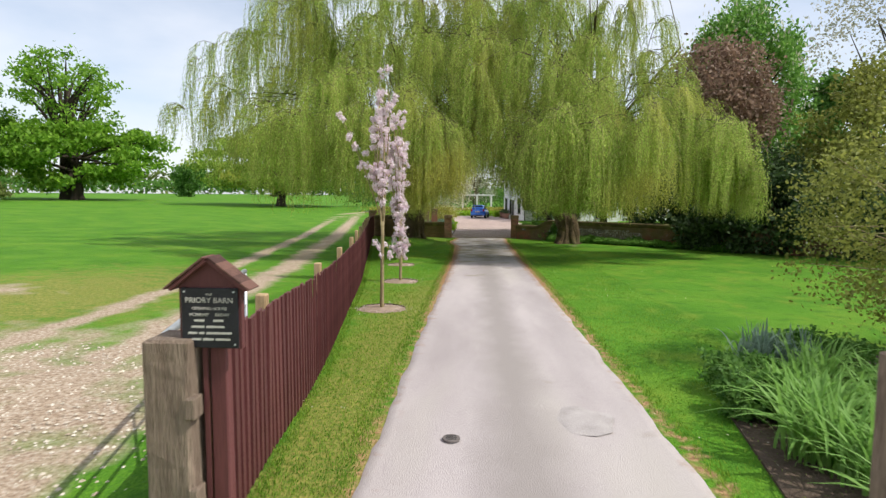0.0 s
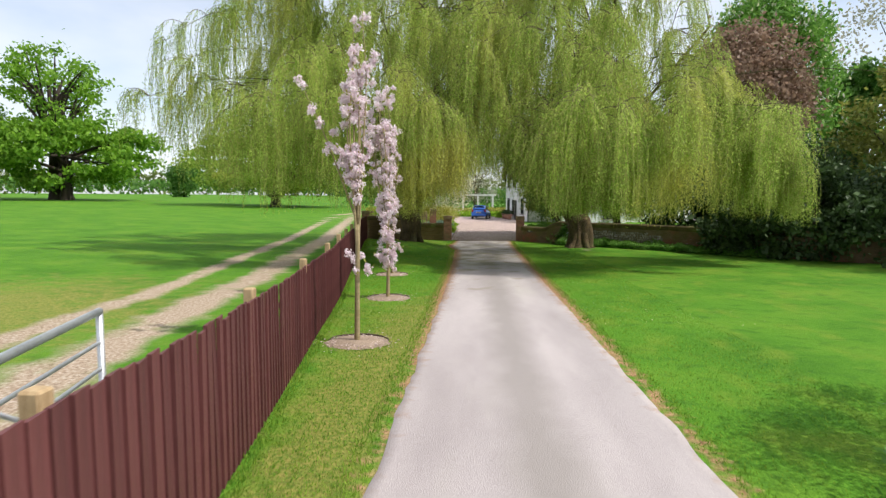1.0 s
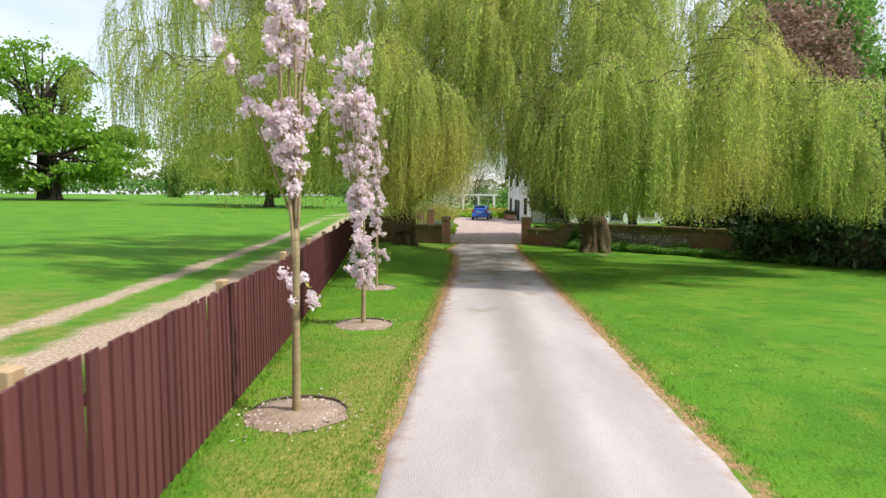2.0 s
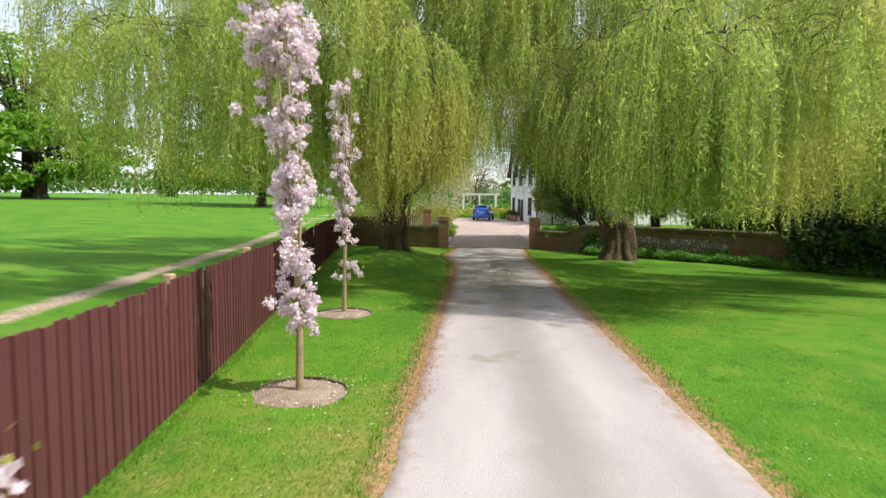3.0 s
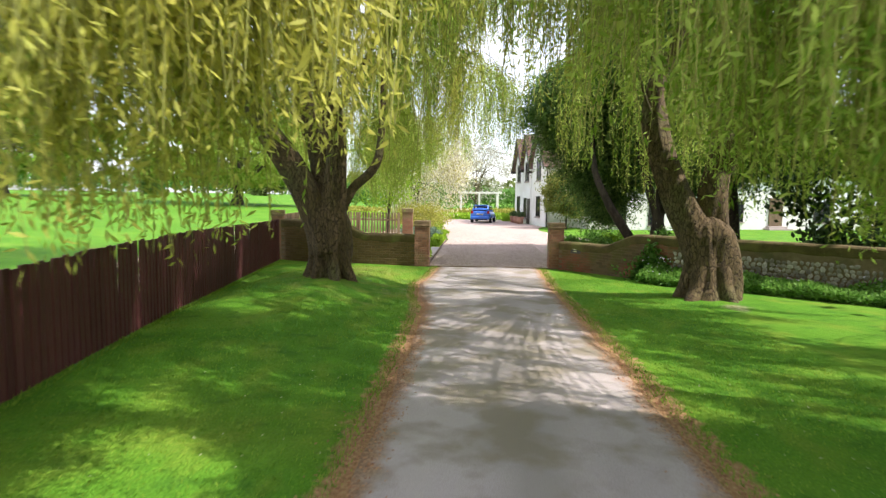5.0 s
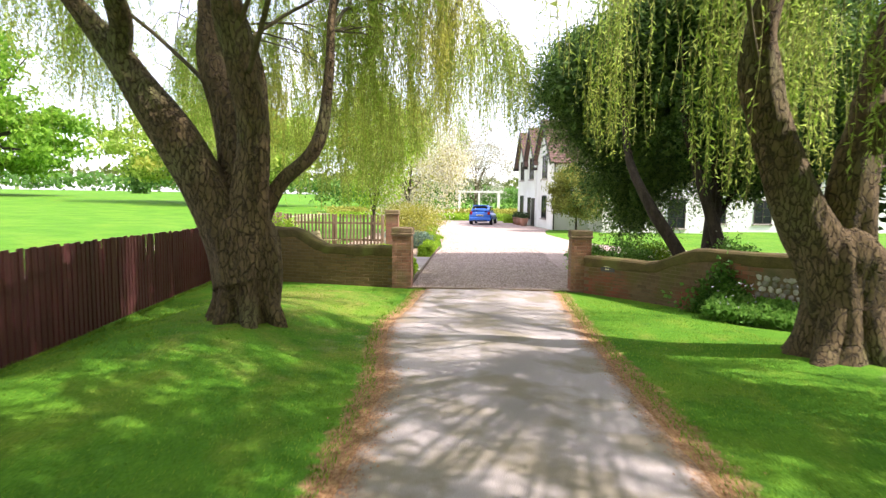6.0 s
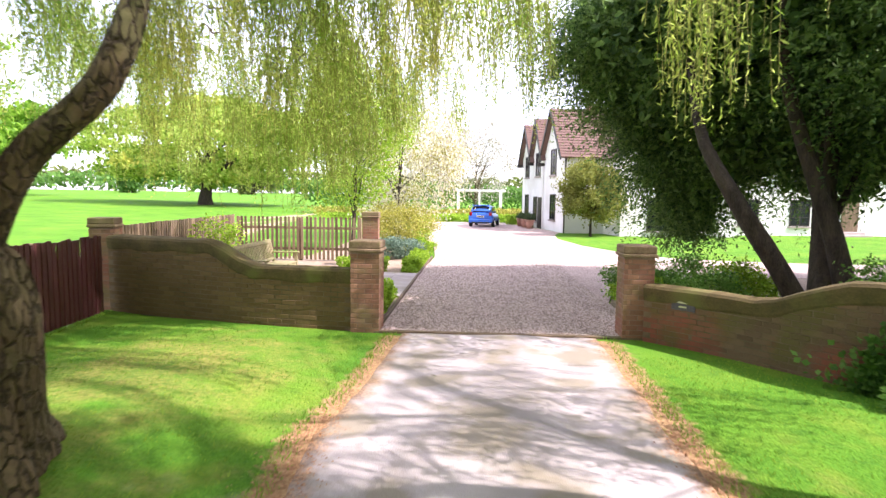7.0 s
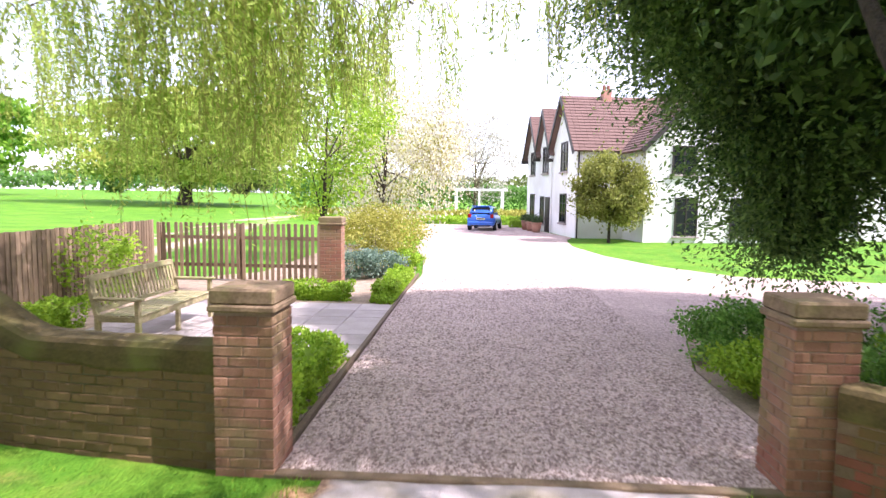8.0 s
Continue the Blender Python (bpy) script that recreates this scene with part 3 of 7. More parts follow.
def build_court():
    bm = bmesh.new()
    vs = [bm.verts.new((x, y, 0.03)) for x, y in COURT]
    face = bm.faces.new(vs)
    bmesh.ops.triangulate(bm, faces=[face])
    ext = bmesh.ops.extrude_face_region(bm, geom=bm.faces[:])
    bmesh.ops.translate(bm, verts=[g for g in ext["geom"] if isinstance(g, bmesh.types.BMVert)], vec=(0, 0, -0.12))
    bmesh.ops.recalc_face_normals(bm, faces=bm.faces)
    ob = part("gravel_court", bm, M["gravel"])
    tagged(ob, "pale pinkish gravel forecourt in front of the house", "gravel court", kind="structure")
    sill = box("edging", (-1.9, 40.0, -0.05), (2.2, 40.1, 0.04), M["mortar"], None, 0.01)
    tagged(sill, "dark weathered edging strip across the gateway", "edging", kind="structure")


build_court()


# ---- masonry ----
def brick_mesh(name, size, material):
    bm = add_box(bmesh.new(), [-s / 2 for s in size], [s / 2 for s in size], 0.005)
    me = bpy.data.meshes.new(name)
    bm.to_mesh(me)
    bm.free()
    me.materials.append(material)
    return me


def patchy_brick(name, brown, red, moss, amount):
    """Old wall bricks: brown and red in large patches, some mossed over."""
    m = mat(name, tuple(c * 0.62 for c in brown), tuple(c * 1.25 for c in brown), scale=3, fine=60, rough=0.95, bump=0.5, objrand=0.5, island=0.4, spread=(0.2, 0.8))
    nt = m.node_tree
    b = nt.nodes["Principled BSDF"]
    col = b.inputs["Base Color"].links[0].from_socket
    geo = nt.nodes.new("ShaderNodeNewGeometry")
    for s, d, lo, hi, tint in ((1.1, 7, 0.54 - amount * 0.14, 0.70 - amount * 0.14, red), (1.9, 8, 0.50, 0.64, moss)):
        nz = nt.nodes.new("ShaderNodeTexNoise")
        nz.inputs["Scale"].default_value, nz.inputs["Detail"].default_value = s, d
        nt.links.new(geo.outputs["Position"], nz.inputs["Vector"])
        mr = nt.nodes.new("ShaderNodeMapRange")
        mr.inputs["From Min"].default_value, mr.inputs["From Max"].default_value = lo, hi
        mr.inputs["To Max"].default_value = 0.8
        nt.links.new(nz.outputs["Fac"], mr.inputs["Value"])
        mx = nt.nodes.new("ShaderNodeMix")
        mx.data_type = "RGBA"
        mx.inputs[7].default_value = (*tint, 1)
        nt.links.new(mr.outputs[0], mx.inputs[0])
        nt.links.new(col, mx.inputs[6])
        col = mx.outputs[2]
    nt.links.new(col, b.inputs["Base Color"])
    return m


M["brick_east"] = patchy_brick("old_red_brown_brick", (0.150, 0.094, 0.054), (0.285, 0.075, 0.048), (0.115, 0.098, 0.03), 0.45)
BRICK_EAST = brick_mesh("brick", (0.215, 0.06, 0.065), M["brick_east"])
M["brick_pier"] = patchy_brick("mottled_pier_brick", (0.285, 0.150, 0.095), (0.27, 0.105, 0.07), (0.20, 0.15, 0.07), 0.5)
BRICK_WALL, BRICK_RED = brick_mesh("brick", (0.215, 0.06, 0.065), M["brick_wall"]), brick_mesh("brick", (0.215, 0.06, 0.065), M["brick_pier"])


HEADER_RED = brick_mesh("brick", (0.1025, 0.06, 0.065), M["brick_pier"])


def lay(me, m, parent):
    b = new("brick", me)
    b.parent = parent
    b.matrix_basis = m
    return b


def pillar(x, y, w, h, rz, name="gate_pillar", label="square red brick gate pillar with a mossy flat cap", base=0.0):
    p = empty(name, (x, y, base), rz)
    box("core", (-w / 2 + 0.008, -w / 2 + 0.008, -0.1), (w / 2 - 0.008, w / 2 - 0.008, h - 0.16), M["pier_mortar"], p)
    rows = int((h - 0.17) / 0.075)
    for r in range(rows):
        for q in range(4):
            wide = (r + q) % 2 == 0
            for off, me in (((-0.1125, BRICK_RED), (0.1125, BRICK_RED)) if wide else ((-0.169, HEADER_RED), (0.0, BRICK_RED), (0.169, HEADER_RED))):
                k = (w - 0.003) / 0.44
                m = pose(0, 0, r * 0.075 + 0.035, 0, 0, 90 * q) @ pose(off * k, -w / 2 + 0.031 + (0.0008 if wide else 0), 0)
                lay(me, m, p)
    top = h - 0.17
    box("corbel", (-w / 2 - 0.03, -w / 2 - 0.03, top), (w / 2 + 0.03, w / 2 + 0.03, top + 0.055), M["coping"], p, 0.014)
    box("cap", (-w / 2 - 0.018, -w / 2 - 0.018, top + 0.055), (w / 2 + 0.018, w / 2 + 0.018, h), M["coping"], p, 0.016)
    tagged(p, label, "gate pillar", "gate pillars")
    return p


def wall_run(name, ctrl, top, thick, label, near_parts, bricks=BRICK_WALL, flint=None):
    """A garden wall along ctrl, bricks on its face towards the drive; top(s) gives its height."""
    pts = smooth_path([(x, y, 0) for x, y in ctrl], 80)
    acc = [0.0]
    for a, b in zip(pts, pts[1:]):
        acc.append(acc[-1] + (b - a).length)
    total = acc[-1]

    def at(s):
        k = min(max(np.searchsorted(acc, s) - 1, 0), len(pts) - 2)
        d = (pts[k + 1] - pts[k]).normalized()
        return pts[k] + d * (s - acc[k]), d

    w = empty(name)
    n = 90
    v, f = [], []
    for i in range(n + 1):
        s = total * i / n
        p, d = at(s)
        nrm = Vector((d.y, -d.x, 0))
        h, g = top(s / total), gz(p.x, p.y) * 0.4
        for off, z in ((thick / 2 - 0.007, -0.15), (thick / 2 - 0.007, h), (-thick / 2, h), (-thick / 2, -0.15)):
            q = p + nrm * off
            v.append((q.x, q.y, z))
    for i in range(n):
        for k in range(4):
            a, b = i * 4 + k, i * 4 + (k + 1) % 4
            f.append((a, b, b + 4, a + 4))
    f += [(3, 2, 1, 0), tuple(n * 4 + k for k in range(4))]
    obj("core", v, f, M["mortar"], w)
    # rounded mossy coping that follows the top
    v, f = [], []
    prof = [(0.0, -0.15), (-0.016, -0.12), (-0.03, -0.02), (-0.03, 0.035), (0.0, 0.07), (thick / 2, 0.095), (thick, 0.07), (thick + 0.03, 0.035), (thick + 0.03, -0.02)]
    for i in range(n + 1):
        s = total * i / n
        p, d = at(s)
        nrm = Vector((d.y, -d.x, 0))
        for off, dz in prof:
            q = p + nrm * (thick / 2 - off) + nrm * 0.012 * noise.noise(Vector((s * 3, off * 9, 0)))
            v.append((q.x, q.y, top(s / total) + dz + (0.06 * noise.noise(Vector((s * 1.7, 3, 1))) if dz < -0.1 else 0) + 0.014 * noise.noise(Vector((s * 4.0, off * 5, 2)))))
    c = len(prof)
    for i in range(n):
        for k in range(c - 1):
            f.append((i * c + k, i * c + k + 1, (i + 1) * c + k + 1, (i + 1) * c + k))
    f += [tuple(range(c)), tuple(n * c + c - 1 - k for k in range(c))]
    obj("coping", v, f, M["wall_cap"], w)
    places = []
    for r in range(int(1.7 / 0.075)):
        s = 0.11 + (0.112 if r % 2 else 0)
        while s < total - 0.1:
            z = r * 0.075 + 0.03
            if z + 0.04 < top(s / total) and not (flint and flint[0] < s < flint[1] and 0.08 < z < top(s / total) - 0.12):
                p, d = at(s)
                nrm = Vector((d.y, -d.x, 0))
                q = p + nrm * (thick / 2 - 0.03 + random.uniform(-0.004, 0.005))
                places.append((s, pose(q.x, q.y, z, random.uniform(-1, 1), 0, math.degrees(math.atan2(d.y, d.x)) + random.uniform(-1, 1))))
            s += 0.225
    rest = [m for s, m in places if s > near_parts]
    for s, m in places:
        if s <= near_parts:
            lay(bricks, m, w)
    if flint:
        cobbles = []
        for q in range(5):
            bm = bmesh.new()
            bmesh.ops.create_icosphere(bm, subdivisions=1, radius=1.0)
            for b in bm.verts:
                b.co *= 1 + 0.3 * noise.noise(b.co * 1.7 + Vector((q * 5.0, 0, 0)))
                b.co.y *= 0.6
            me = bpy.data.meshes.new("flint")
            bm.to_mesh(me)
            bm.free()
            me.materials.append(M["flint"])
            cobbles.append(me)
        z = 0.12
        count = 0
        while z < 1.1:
            s = flint[0] + random.uniform(0, 0.08)
            while s < flint[1]:
                r = random.uniform(0.04, 0.068)
                if z + r < top(s / total) - 0.06 and count < 300:
                    p, d = at(s)
                    nrm = Vector((d.y, -d.x, 0))
                    q = p + nrm * (thick / 2 - 0.005)
                    o = new("flint", random.choice(cobbles))
                    o.parent = w
                    o.matrix_basis = pose(q.x, q.y, z + random.uniform(-0.015, 0.015), 0, random.uniform(0, 360), math.degrees(math.atan2(d.y, d.x))) @ Matrix.Diagonal((r * 1.15, r, r * 0.85, 1))
                    count += 1
                s += 2.15 * r
            z += 0.095
    if rest:
        src = np.array([tuple(q.co) for q in bricks.vertices])
        poly = [tuple(q.vertices) for q in bricks.polygons]
        v, f = [], []
        for m in rest:
            o = len(v)
            mm = np.array(m)
            v.extend((src @ mm[:3, :3].T + mm[:3, 3]).tolist())
            f.extend(tuple(i + o for i in q) for q in poly)
        tagged(obj("bricks", v, f, bricks.materials[0], w), kind="stuff")
    tagged(w, label, "garden wall", kind="structure")


M["flint"] = mat("grey_flint", (0.16, 0.135, 0.12), (0.42, 0.38, 0.34), scale=6, fine=40, rough=0.8, objrand=0.7, spread=(0.2, 0.8))
M["brick_far"] = mat("old_brown_brick", (0.095, 0.045, 0.03), (0.29, 0.135, 0.085), scale=5, fine=60, rough=0.95, bump=0.5, island=0.9, spread=(0.2, 0.8), third=(0.15, 0.12, 0.08))


def ramped(lo, hi, a, b):
    def top(u):
        k = min(max((u - a) / (b - a), 0), 1)
        return lo + (hi - lo) * k * k * (3 - 2 * k)
    return top


LEFT_WALL = [(-2.24, 40.2), (-4.0, 40.42), (-5.6, 40.9), (-6.7, 41.25)][::-1]
RIGHT_WALL = [(2.15, 40.05), (2.87, 39.35), (3.62, 38.28), (4.3, 37.45), (5.05, 36.85), (6.6, 35.7), (8.6, 33.9), (11.2, 31.2), (14.5, 28.4), (20, 25)]


# ---- boarded fence ----
def line_points(ctrl, step):
    pts = smooth_path([(x, y, 0) for x, y in ctrl], 6000)
    out, last = [pts[0]], 0.0
    for a, b in zip(pts, pts[1:]):
        last += (b - a).length
        if last >= step:
            out.append(b)
            last = 0.0
    return out


def board_mesh(w, h, t, material):
    """A feather-edged board: thick at one edge and thin at the other."""
    v = [(-w / 2, -t, 0), (w / 2, -t * 0.35, 0), (w / 2, 0, 0), (-w / 2, 0, 0)]
    v = v + [(x, y, h) for x, y, z in v]
    f = [(0, 1, 5, 4), (1, 2, 6, 5), (2, 3, 7, 6), (3, 0, 4, 7), (4, 5, 6, 7), (3, 2, 1, 0)]
    me = bpy.data.meshes.new("board")
    me.from_pydata(v, [], f)
    me.materials.append(material)
    return me


def build_fence():
    fence = empty("boarded_fence")
    pts = line_points(FENCE, 0.124)
    meshes = [board_mesh(0.132, 1.0 + d, 0.026, M["fence"]) for d in (0, 0.012, -0.014, 0.006)]
    for i, p in enumerate(pts[:-1]):
        d = (pts[i + 1] - p).normalized()
        b = new("board", meshes[i % 4 if random.random() < 0.6 else random.randrange(4)])
        b.parent = fence
        sag = 0.03 * noise.noise(Vector((p.y * 0.35, 1, 0)))
        b.matrix_basis = pose(p.x + 0.018, p.y, gz(p.x, p.y) + 0.02 + sag, random.gauss(0, 0.25), random.gauss(0, 0.35), math.degrees(math.atan2(d.y, d.x)) + random.gauss(0, 0.8)) @ Matrix.Diagonal((1, 1, fence_height(p.y), 1))
    for z in (0.3, 0.9):
        v, f = [], []
        rail = line_points(FENCE, 0.8)
        tube(v, f, [(p.x - 0.035, p.y, gz(p.x, p.y) + z) for p in rail], [0.035] * len(rail), 4)
        obj("rail", v, f, M["fence"], fence)
    for k in range(10):
        y = 9.74 + 3.3 * k
        x = float(fence_x(y)) - 0.22
        g = gz(x, y)
        bm = bmesh.new()
        add_box(bm, (x - 0.05, y - 0.05, g - 0.1), (x + 0.05, y + 0.05, g + fence_height(y) + 0.0), 0.012)
        part("post", bm, M["post_light"], fence, "pale new timber post")
        box("spacer", (x + 0.03, y - 0.03, g + 0.84), (x + 0.19, y + 0.03, g + 0.92), M["fence"], fence)
    tagged(fence, "dark red-brown stained close-boarded timber fence along the drive", "fence")


# ---- house ----
def window(parent, x, z, w, h, normal, depth=0.0, bars=(2, 3), sill=True):
    """A dark casement set in a wall. normal '-x' or '-y' in the house's own axes; depth is the wall's plane."""
    r = pose(0, 0, 0, 0, 0, 0 if normal == "-y" else -90)
    base = (Matrix.Translation((x, depth, 0)) @ r) if normal == "-y" else (Matrix.Translation((depth, x, 0)) @ r)
    fr = bmesh.new()
    t = 0.07
    rect = lambda k, y: [base @ Vector((sx * (w / 2 - k), y, zz)) for sx, zz in ((-1, z + k), (1, z + k), (1, z + h - k), (-1, z + h - k))]
    loops = [[fr.verts.new(q) for q in rect(k, y)] for k, y in ((0, -0.055), (t, -0.055), (t, 0.06), (0, 0.06))]
    for a, b in zip(loops, loops[1:] + loops[:1]):
        for i in range(4):
            fr.faces.new((a[i], a[(i + 1) % 4], b[(i + 1) % 4], b[i]))
    bmesh.ops.recalc_face_normals(fr, faces=fr.faces)
    win = part("window", fr, M["dark_wood"], parent, "dark painted window frame")
    for i in range(1, bars[0]):
        c = -w / 2 + w * i / bars[0]
        part("mullion", add_box(bmesh.new(), (c - 0.03, -0.046, z + t), (c + 0.03, 0.04, z + h - t), 0, base), M["dark_wood"], win)
    for i in range(1, bars[1]):
        c = z + h * i / bars[1]
        part("glazing_bar", add_box(bmesh.new(), (-w / 2 + t, -0.04, c - 0.015), (w / 2 - t, 0.03, c + 0.015), 0, base), M["dark_wood"], win)
    part("pane", add_box(bmesh.new(), (-w / 2 + 0.03, -0.022, z + 0.03), (w / 2 - 0.03, -0.008, z + h - 0.03), 0, base), M["pane"], win)
    if sill:
        part("sill", add_box(bmesh.new(), (-w / 2 - 0.1, -0.12, z - 0.1), (w / 2 + 0.1, 0.02, z - 0.005), 0.01, base), M["slab"], win)


def prism(name, poly, a, b, axis, material, parent):
    """A solid with the outline poly (two coordinates) between a and b along the third axis."""
    def mk(p, c):
        return (c, p[0], p[1]) if axis == "x" else (p[0], c, p[1])
    n = len(poly)
    v = [mk(p, a) for p in poly] + [mk(p, b) for p in poly]
    f = [tuple(range(n)), tuple(range(2 * n - 1, n - 1, -1))] + [(i, (i + 1) % n, n + (i + 1) % n, n + i) for i in range(n)]
    bm = bmesh.new()
    vs = [bm.verts.new(q) for q in v]
    for q in f:
        bm.faces.new([vs[i] for i in q])
    bmesh.ops.recalc_face_normals(bm, faces=bm.faces)
    return part(name, bm, material, parent)


def roof_slope(parent, a, b, run, thick=0.1):
    """One slope: from the eaves point a up to the ridge point b (both in the section), swept by run (axis, from, to), with rows of tiles."""
    axis, s0, s1 = run
    e, r = Vector(a), Vector(b)
    d = (r - e)
    ln = d.length
    d = d / ln
    nrm = Vector((-d.y, d.x)) if d.x > 0 else Vector((d.y, -d.x))
    v, f = [], []
    rows, cols = max(4, int(ln / 0.22)), max(3, int(abs(s1 - s0) / 0.3))
    for i in range(rows):
        for k in range(cols):
            o = len(v)
            c0, c1 = s0 + (s1 - s0) * k / cols, s0 + (s1 - s0) * (k + 1) / cols - 0.008
            jit = random.uniform(-0.003, 0.003)
            for pos_, off in ((i * ln / rows - 0.03, 0.045 + jit), ((i + 1) * ln / rows, 0.012), ((i + 1) * ln / rows, -thick), (i * ln / rows, -thick)):
                q = e + d * pos_ + nrm * off
                for c in (c0, c1):
                    v.append((c, q.x, q.y) if axis == "x" else (q.x, c, q.y))
            f += [(o, o + 1, o + 3, o + 2), (o, o + 6, o + 7, o + 1), (o + 4, o + 5, o + 7, o + 6), (o + 2, o + 3, o + 5, o + 4), (o, o + 2, o + 4, o + 6), (o + 1, o + 7, o + 5, o + 3)]
    ob = obj("roof", v, f, M["roof"], parent)
    return ob


def build_house():
    h = empty("house", (4.7, 66.5, -0.03), 8.7)
    gables = [(0.0, 4.5, 4.75, 7.5), (4.5, 7.5, 4.95, 7.35), (7.5, 10.7, 4.95, 7.3)]
    for a, b, ev, top in gables:
        mid = (a + b) / 2
        prism("wall", [(a, -0.2), (b, -0.2), (b, ev), (mid, top), (a, ev)], 0.0, 9.0, "x", M["render"], h)
        k = (top - ev) / (mid - a)
        o = 0.3
        roof_slope(h, (a - o, ev - o * k + 0.14), (mid, top + 0.14), ("x", -0.3, 9.0))
        roof_slope(h, (b + (o if b > 10 else 0), ev - (o * k if b > 10 else 0) + 0.14), (mid, top + 0.14), ("x", -0.3, 9.0))
        for s, e in ((a - o, mid), (b + o, mid)):
            bm = bmesh.new()
            z0, z1 = ev - o * k + 0.06, top + 0.06
            d = Vector((0, e - s, z1 - z0))
            add_box(bm, (-0.34, 0, -0.16), (-0.28, d.length, 0.06), 0.0, Matrix.Translation((0, s, z0)) @ Matrix.Rotation(math.atan2(d.z, d.y), 4, "X"))
            part("bargeboard", bm, M["dark_wood"], h, "dark timber bargeboard")
        box("bracket", (-0.45, b - 0.1, ev - 0.55), (0.02, b + 0.1, ev - 0.35), M["dark_wood"], h)
    for y, z, w, hh in ((2.2, 3.55, 1.15, 1.6), (2.2, 0.75, 1.15, 1.6), (6.0, 3.6, 1.2, 1.6), (6.6, 0.5, 0.9, 1.7), (9.1, 3.6, 1.1, 1.5), (9.1, 0.75, 1.1, 1.6)):
        window(h, y, z, w, hh, "-x")
    d = box("door", (-0.05, 4.9, 0.0), (0.02, 5.85, 2.15), M["dark_wood"], h, 0.01, "dark painted front door")
    box("panel", (-0.07, 5.05, 0.25), (-0.045, 5.7, 0.95), M["dark_wood"], d, 0.008)
    box("panel", (-0.07, 5.05, 1.1), (-0.045, 5.7, 1.95), M["dark_wood"], d, 0.008)
    v, f = [], []
    tube(v, f, [(-0.07, 4.45, 0), (-0.07, 4.45, 4.8)], [0.04, 0.04], 8)
    obj("downpipe", v, f, M["render"], h)
    v, f = [], []
    tube(v, f, [(0.06, -0.06, 0), (0.06, -0.06, 4.6)], [0.04, 0.04], 8)
    obj("downpipe", v, f, M["dark_wood"], h)
    # wing with a gable towards the drive, and the long range behind it
    prism("wall", [(2.5, -0.2), (9.2, -0.2), (9.2, 4.65), (5.85, 7.9), (2.5, 4.65)], -2.5, 9.0, "y", M["render"], h)
    for a, b in (((2.1, 4.40), (5.85, 8.04)), ((9.6, 4.40), (5.85, 8.04))):
        roof_slope(h, a, b, ("y", -2.85, 9.0))
        bm = bmesh.new()
        d2 = Vector((b[0] - a[0], 0, b[1] - a[1]))
        add_box(bm, (0, -2.9, -0.18), (d2.length, -2.84, 0.05), 0, Matrix.Translation((a[0], 0, a[1])) @ Matrix.Rotation(-math.atan2(d2.z, d2.x), 4, "Y"))
        part("bargeboard", bm, M["dark_wood"], h, "dark timber bargeboard")
    prism("wall", [(-0.6, -0.2), (7.5, -0.2), (7.5, 4.6), (3.4, 7.6), (-0.6, 4.6)], 9.2, 26.0, "x", M["render"], h)
    roof_slope(h, (-1.0, 4.35), (3.4, 7.74), ("x", 9.2, 26.3))
    roof_slope(h, (7.9, 4.35), (3.4, 7.74), ("x", 9.2, 26.3))
    for x, z, w, hh in ((4.6, 0.35, 1.15, 1.85), (7.4, 0.35, 1.15, 1.85), (4.4, 3.3, 1.2, 1.35), (7.3, 3.3, 1.2, 1.35)):
        window(h, x, z, w, hh, "-y", -2.5)
    for x, z, w, hh in ((11.2, 0.6, 1.3, 1.6), (14.5, 0.6, 1.3, 1.6), (21.5, 0.6, 1.3, 1.6), (11.2, 3.2, 1.2, 1.2), (14.5, 3.2, 1.2, 1.2), (18, 3.2, 1.2, 1.2)):
        window(h, x, z, w, hh, "-y", -0.6)
    side = box("side_door", (17.2, -0.68, 0.3), (18.3, -0.6, 2.45), M["picket"], h, 0.01, "brown timber side door")
    box("step", (16.8, -1.4, -0.1), (18.7, -0.6, 0.14), M["slab"], h, 0.015)
    box("step", (17.0, -1.05, 0.14), (18.5, -0.6, 0.3), M["slab"], h, 0.015)
    for x, y in ((2.2, 2.2), (7.0, 2.5)):
        chim = box("chimney", (x - 0.25, y - 0.22, 6.9), (x + 0.25, y + 0.22, 7.95), M["brick"], h, 0.02, "red brick chimney stack")
        for q in (-0.12, 0.12):
            bm = bmesh.new()
            bmesh.ops.create_cone(bm, cap_ends=True, segments=12, radius1=0.09, radius2=0.075, depth=0.3, matrix=pose(x + q, y, 8.1))
            part("chimney_pot", bm, M["brick"], chim, "terracotta chimney pot")
    tagged(h, "white rendered two-storey house with three gables and brown tiled roofs", "house")


build_house()


# ---- trees ----
def arch(start, out, reach, rise, droop, gen, n=9):
    """A limb that climbs outwards from start and bends over."""
    pts = []
    d = Vector(out).normalized()
    bend = Vector((gen.normal() * 0.18, gen.normal() * 0.18, 0))
    for i in range(n):
        u = i / (n - 1)
        pts.append(Vector(start) + d * (reach * u) + bend * (reach * u * u) + Vector((0, 0, rise * math.sin(u * math.pi * 0.62) - droop * u ** 3)))
    return pts


def shoulder(x):
    """The crowns slope down to their lawn side."""
    return float(np.interp(x, [6.6, 7.4, 8.2, 9.0, 9.8, 11.2], [20, 11.0, 7.4, 6.0, 5.2, 3.9]))


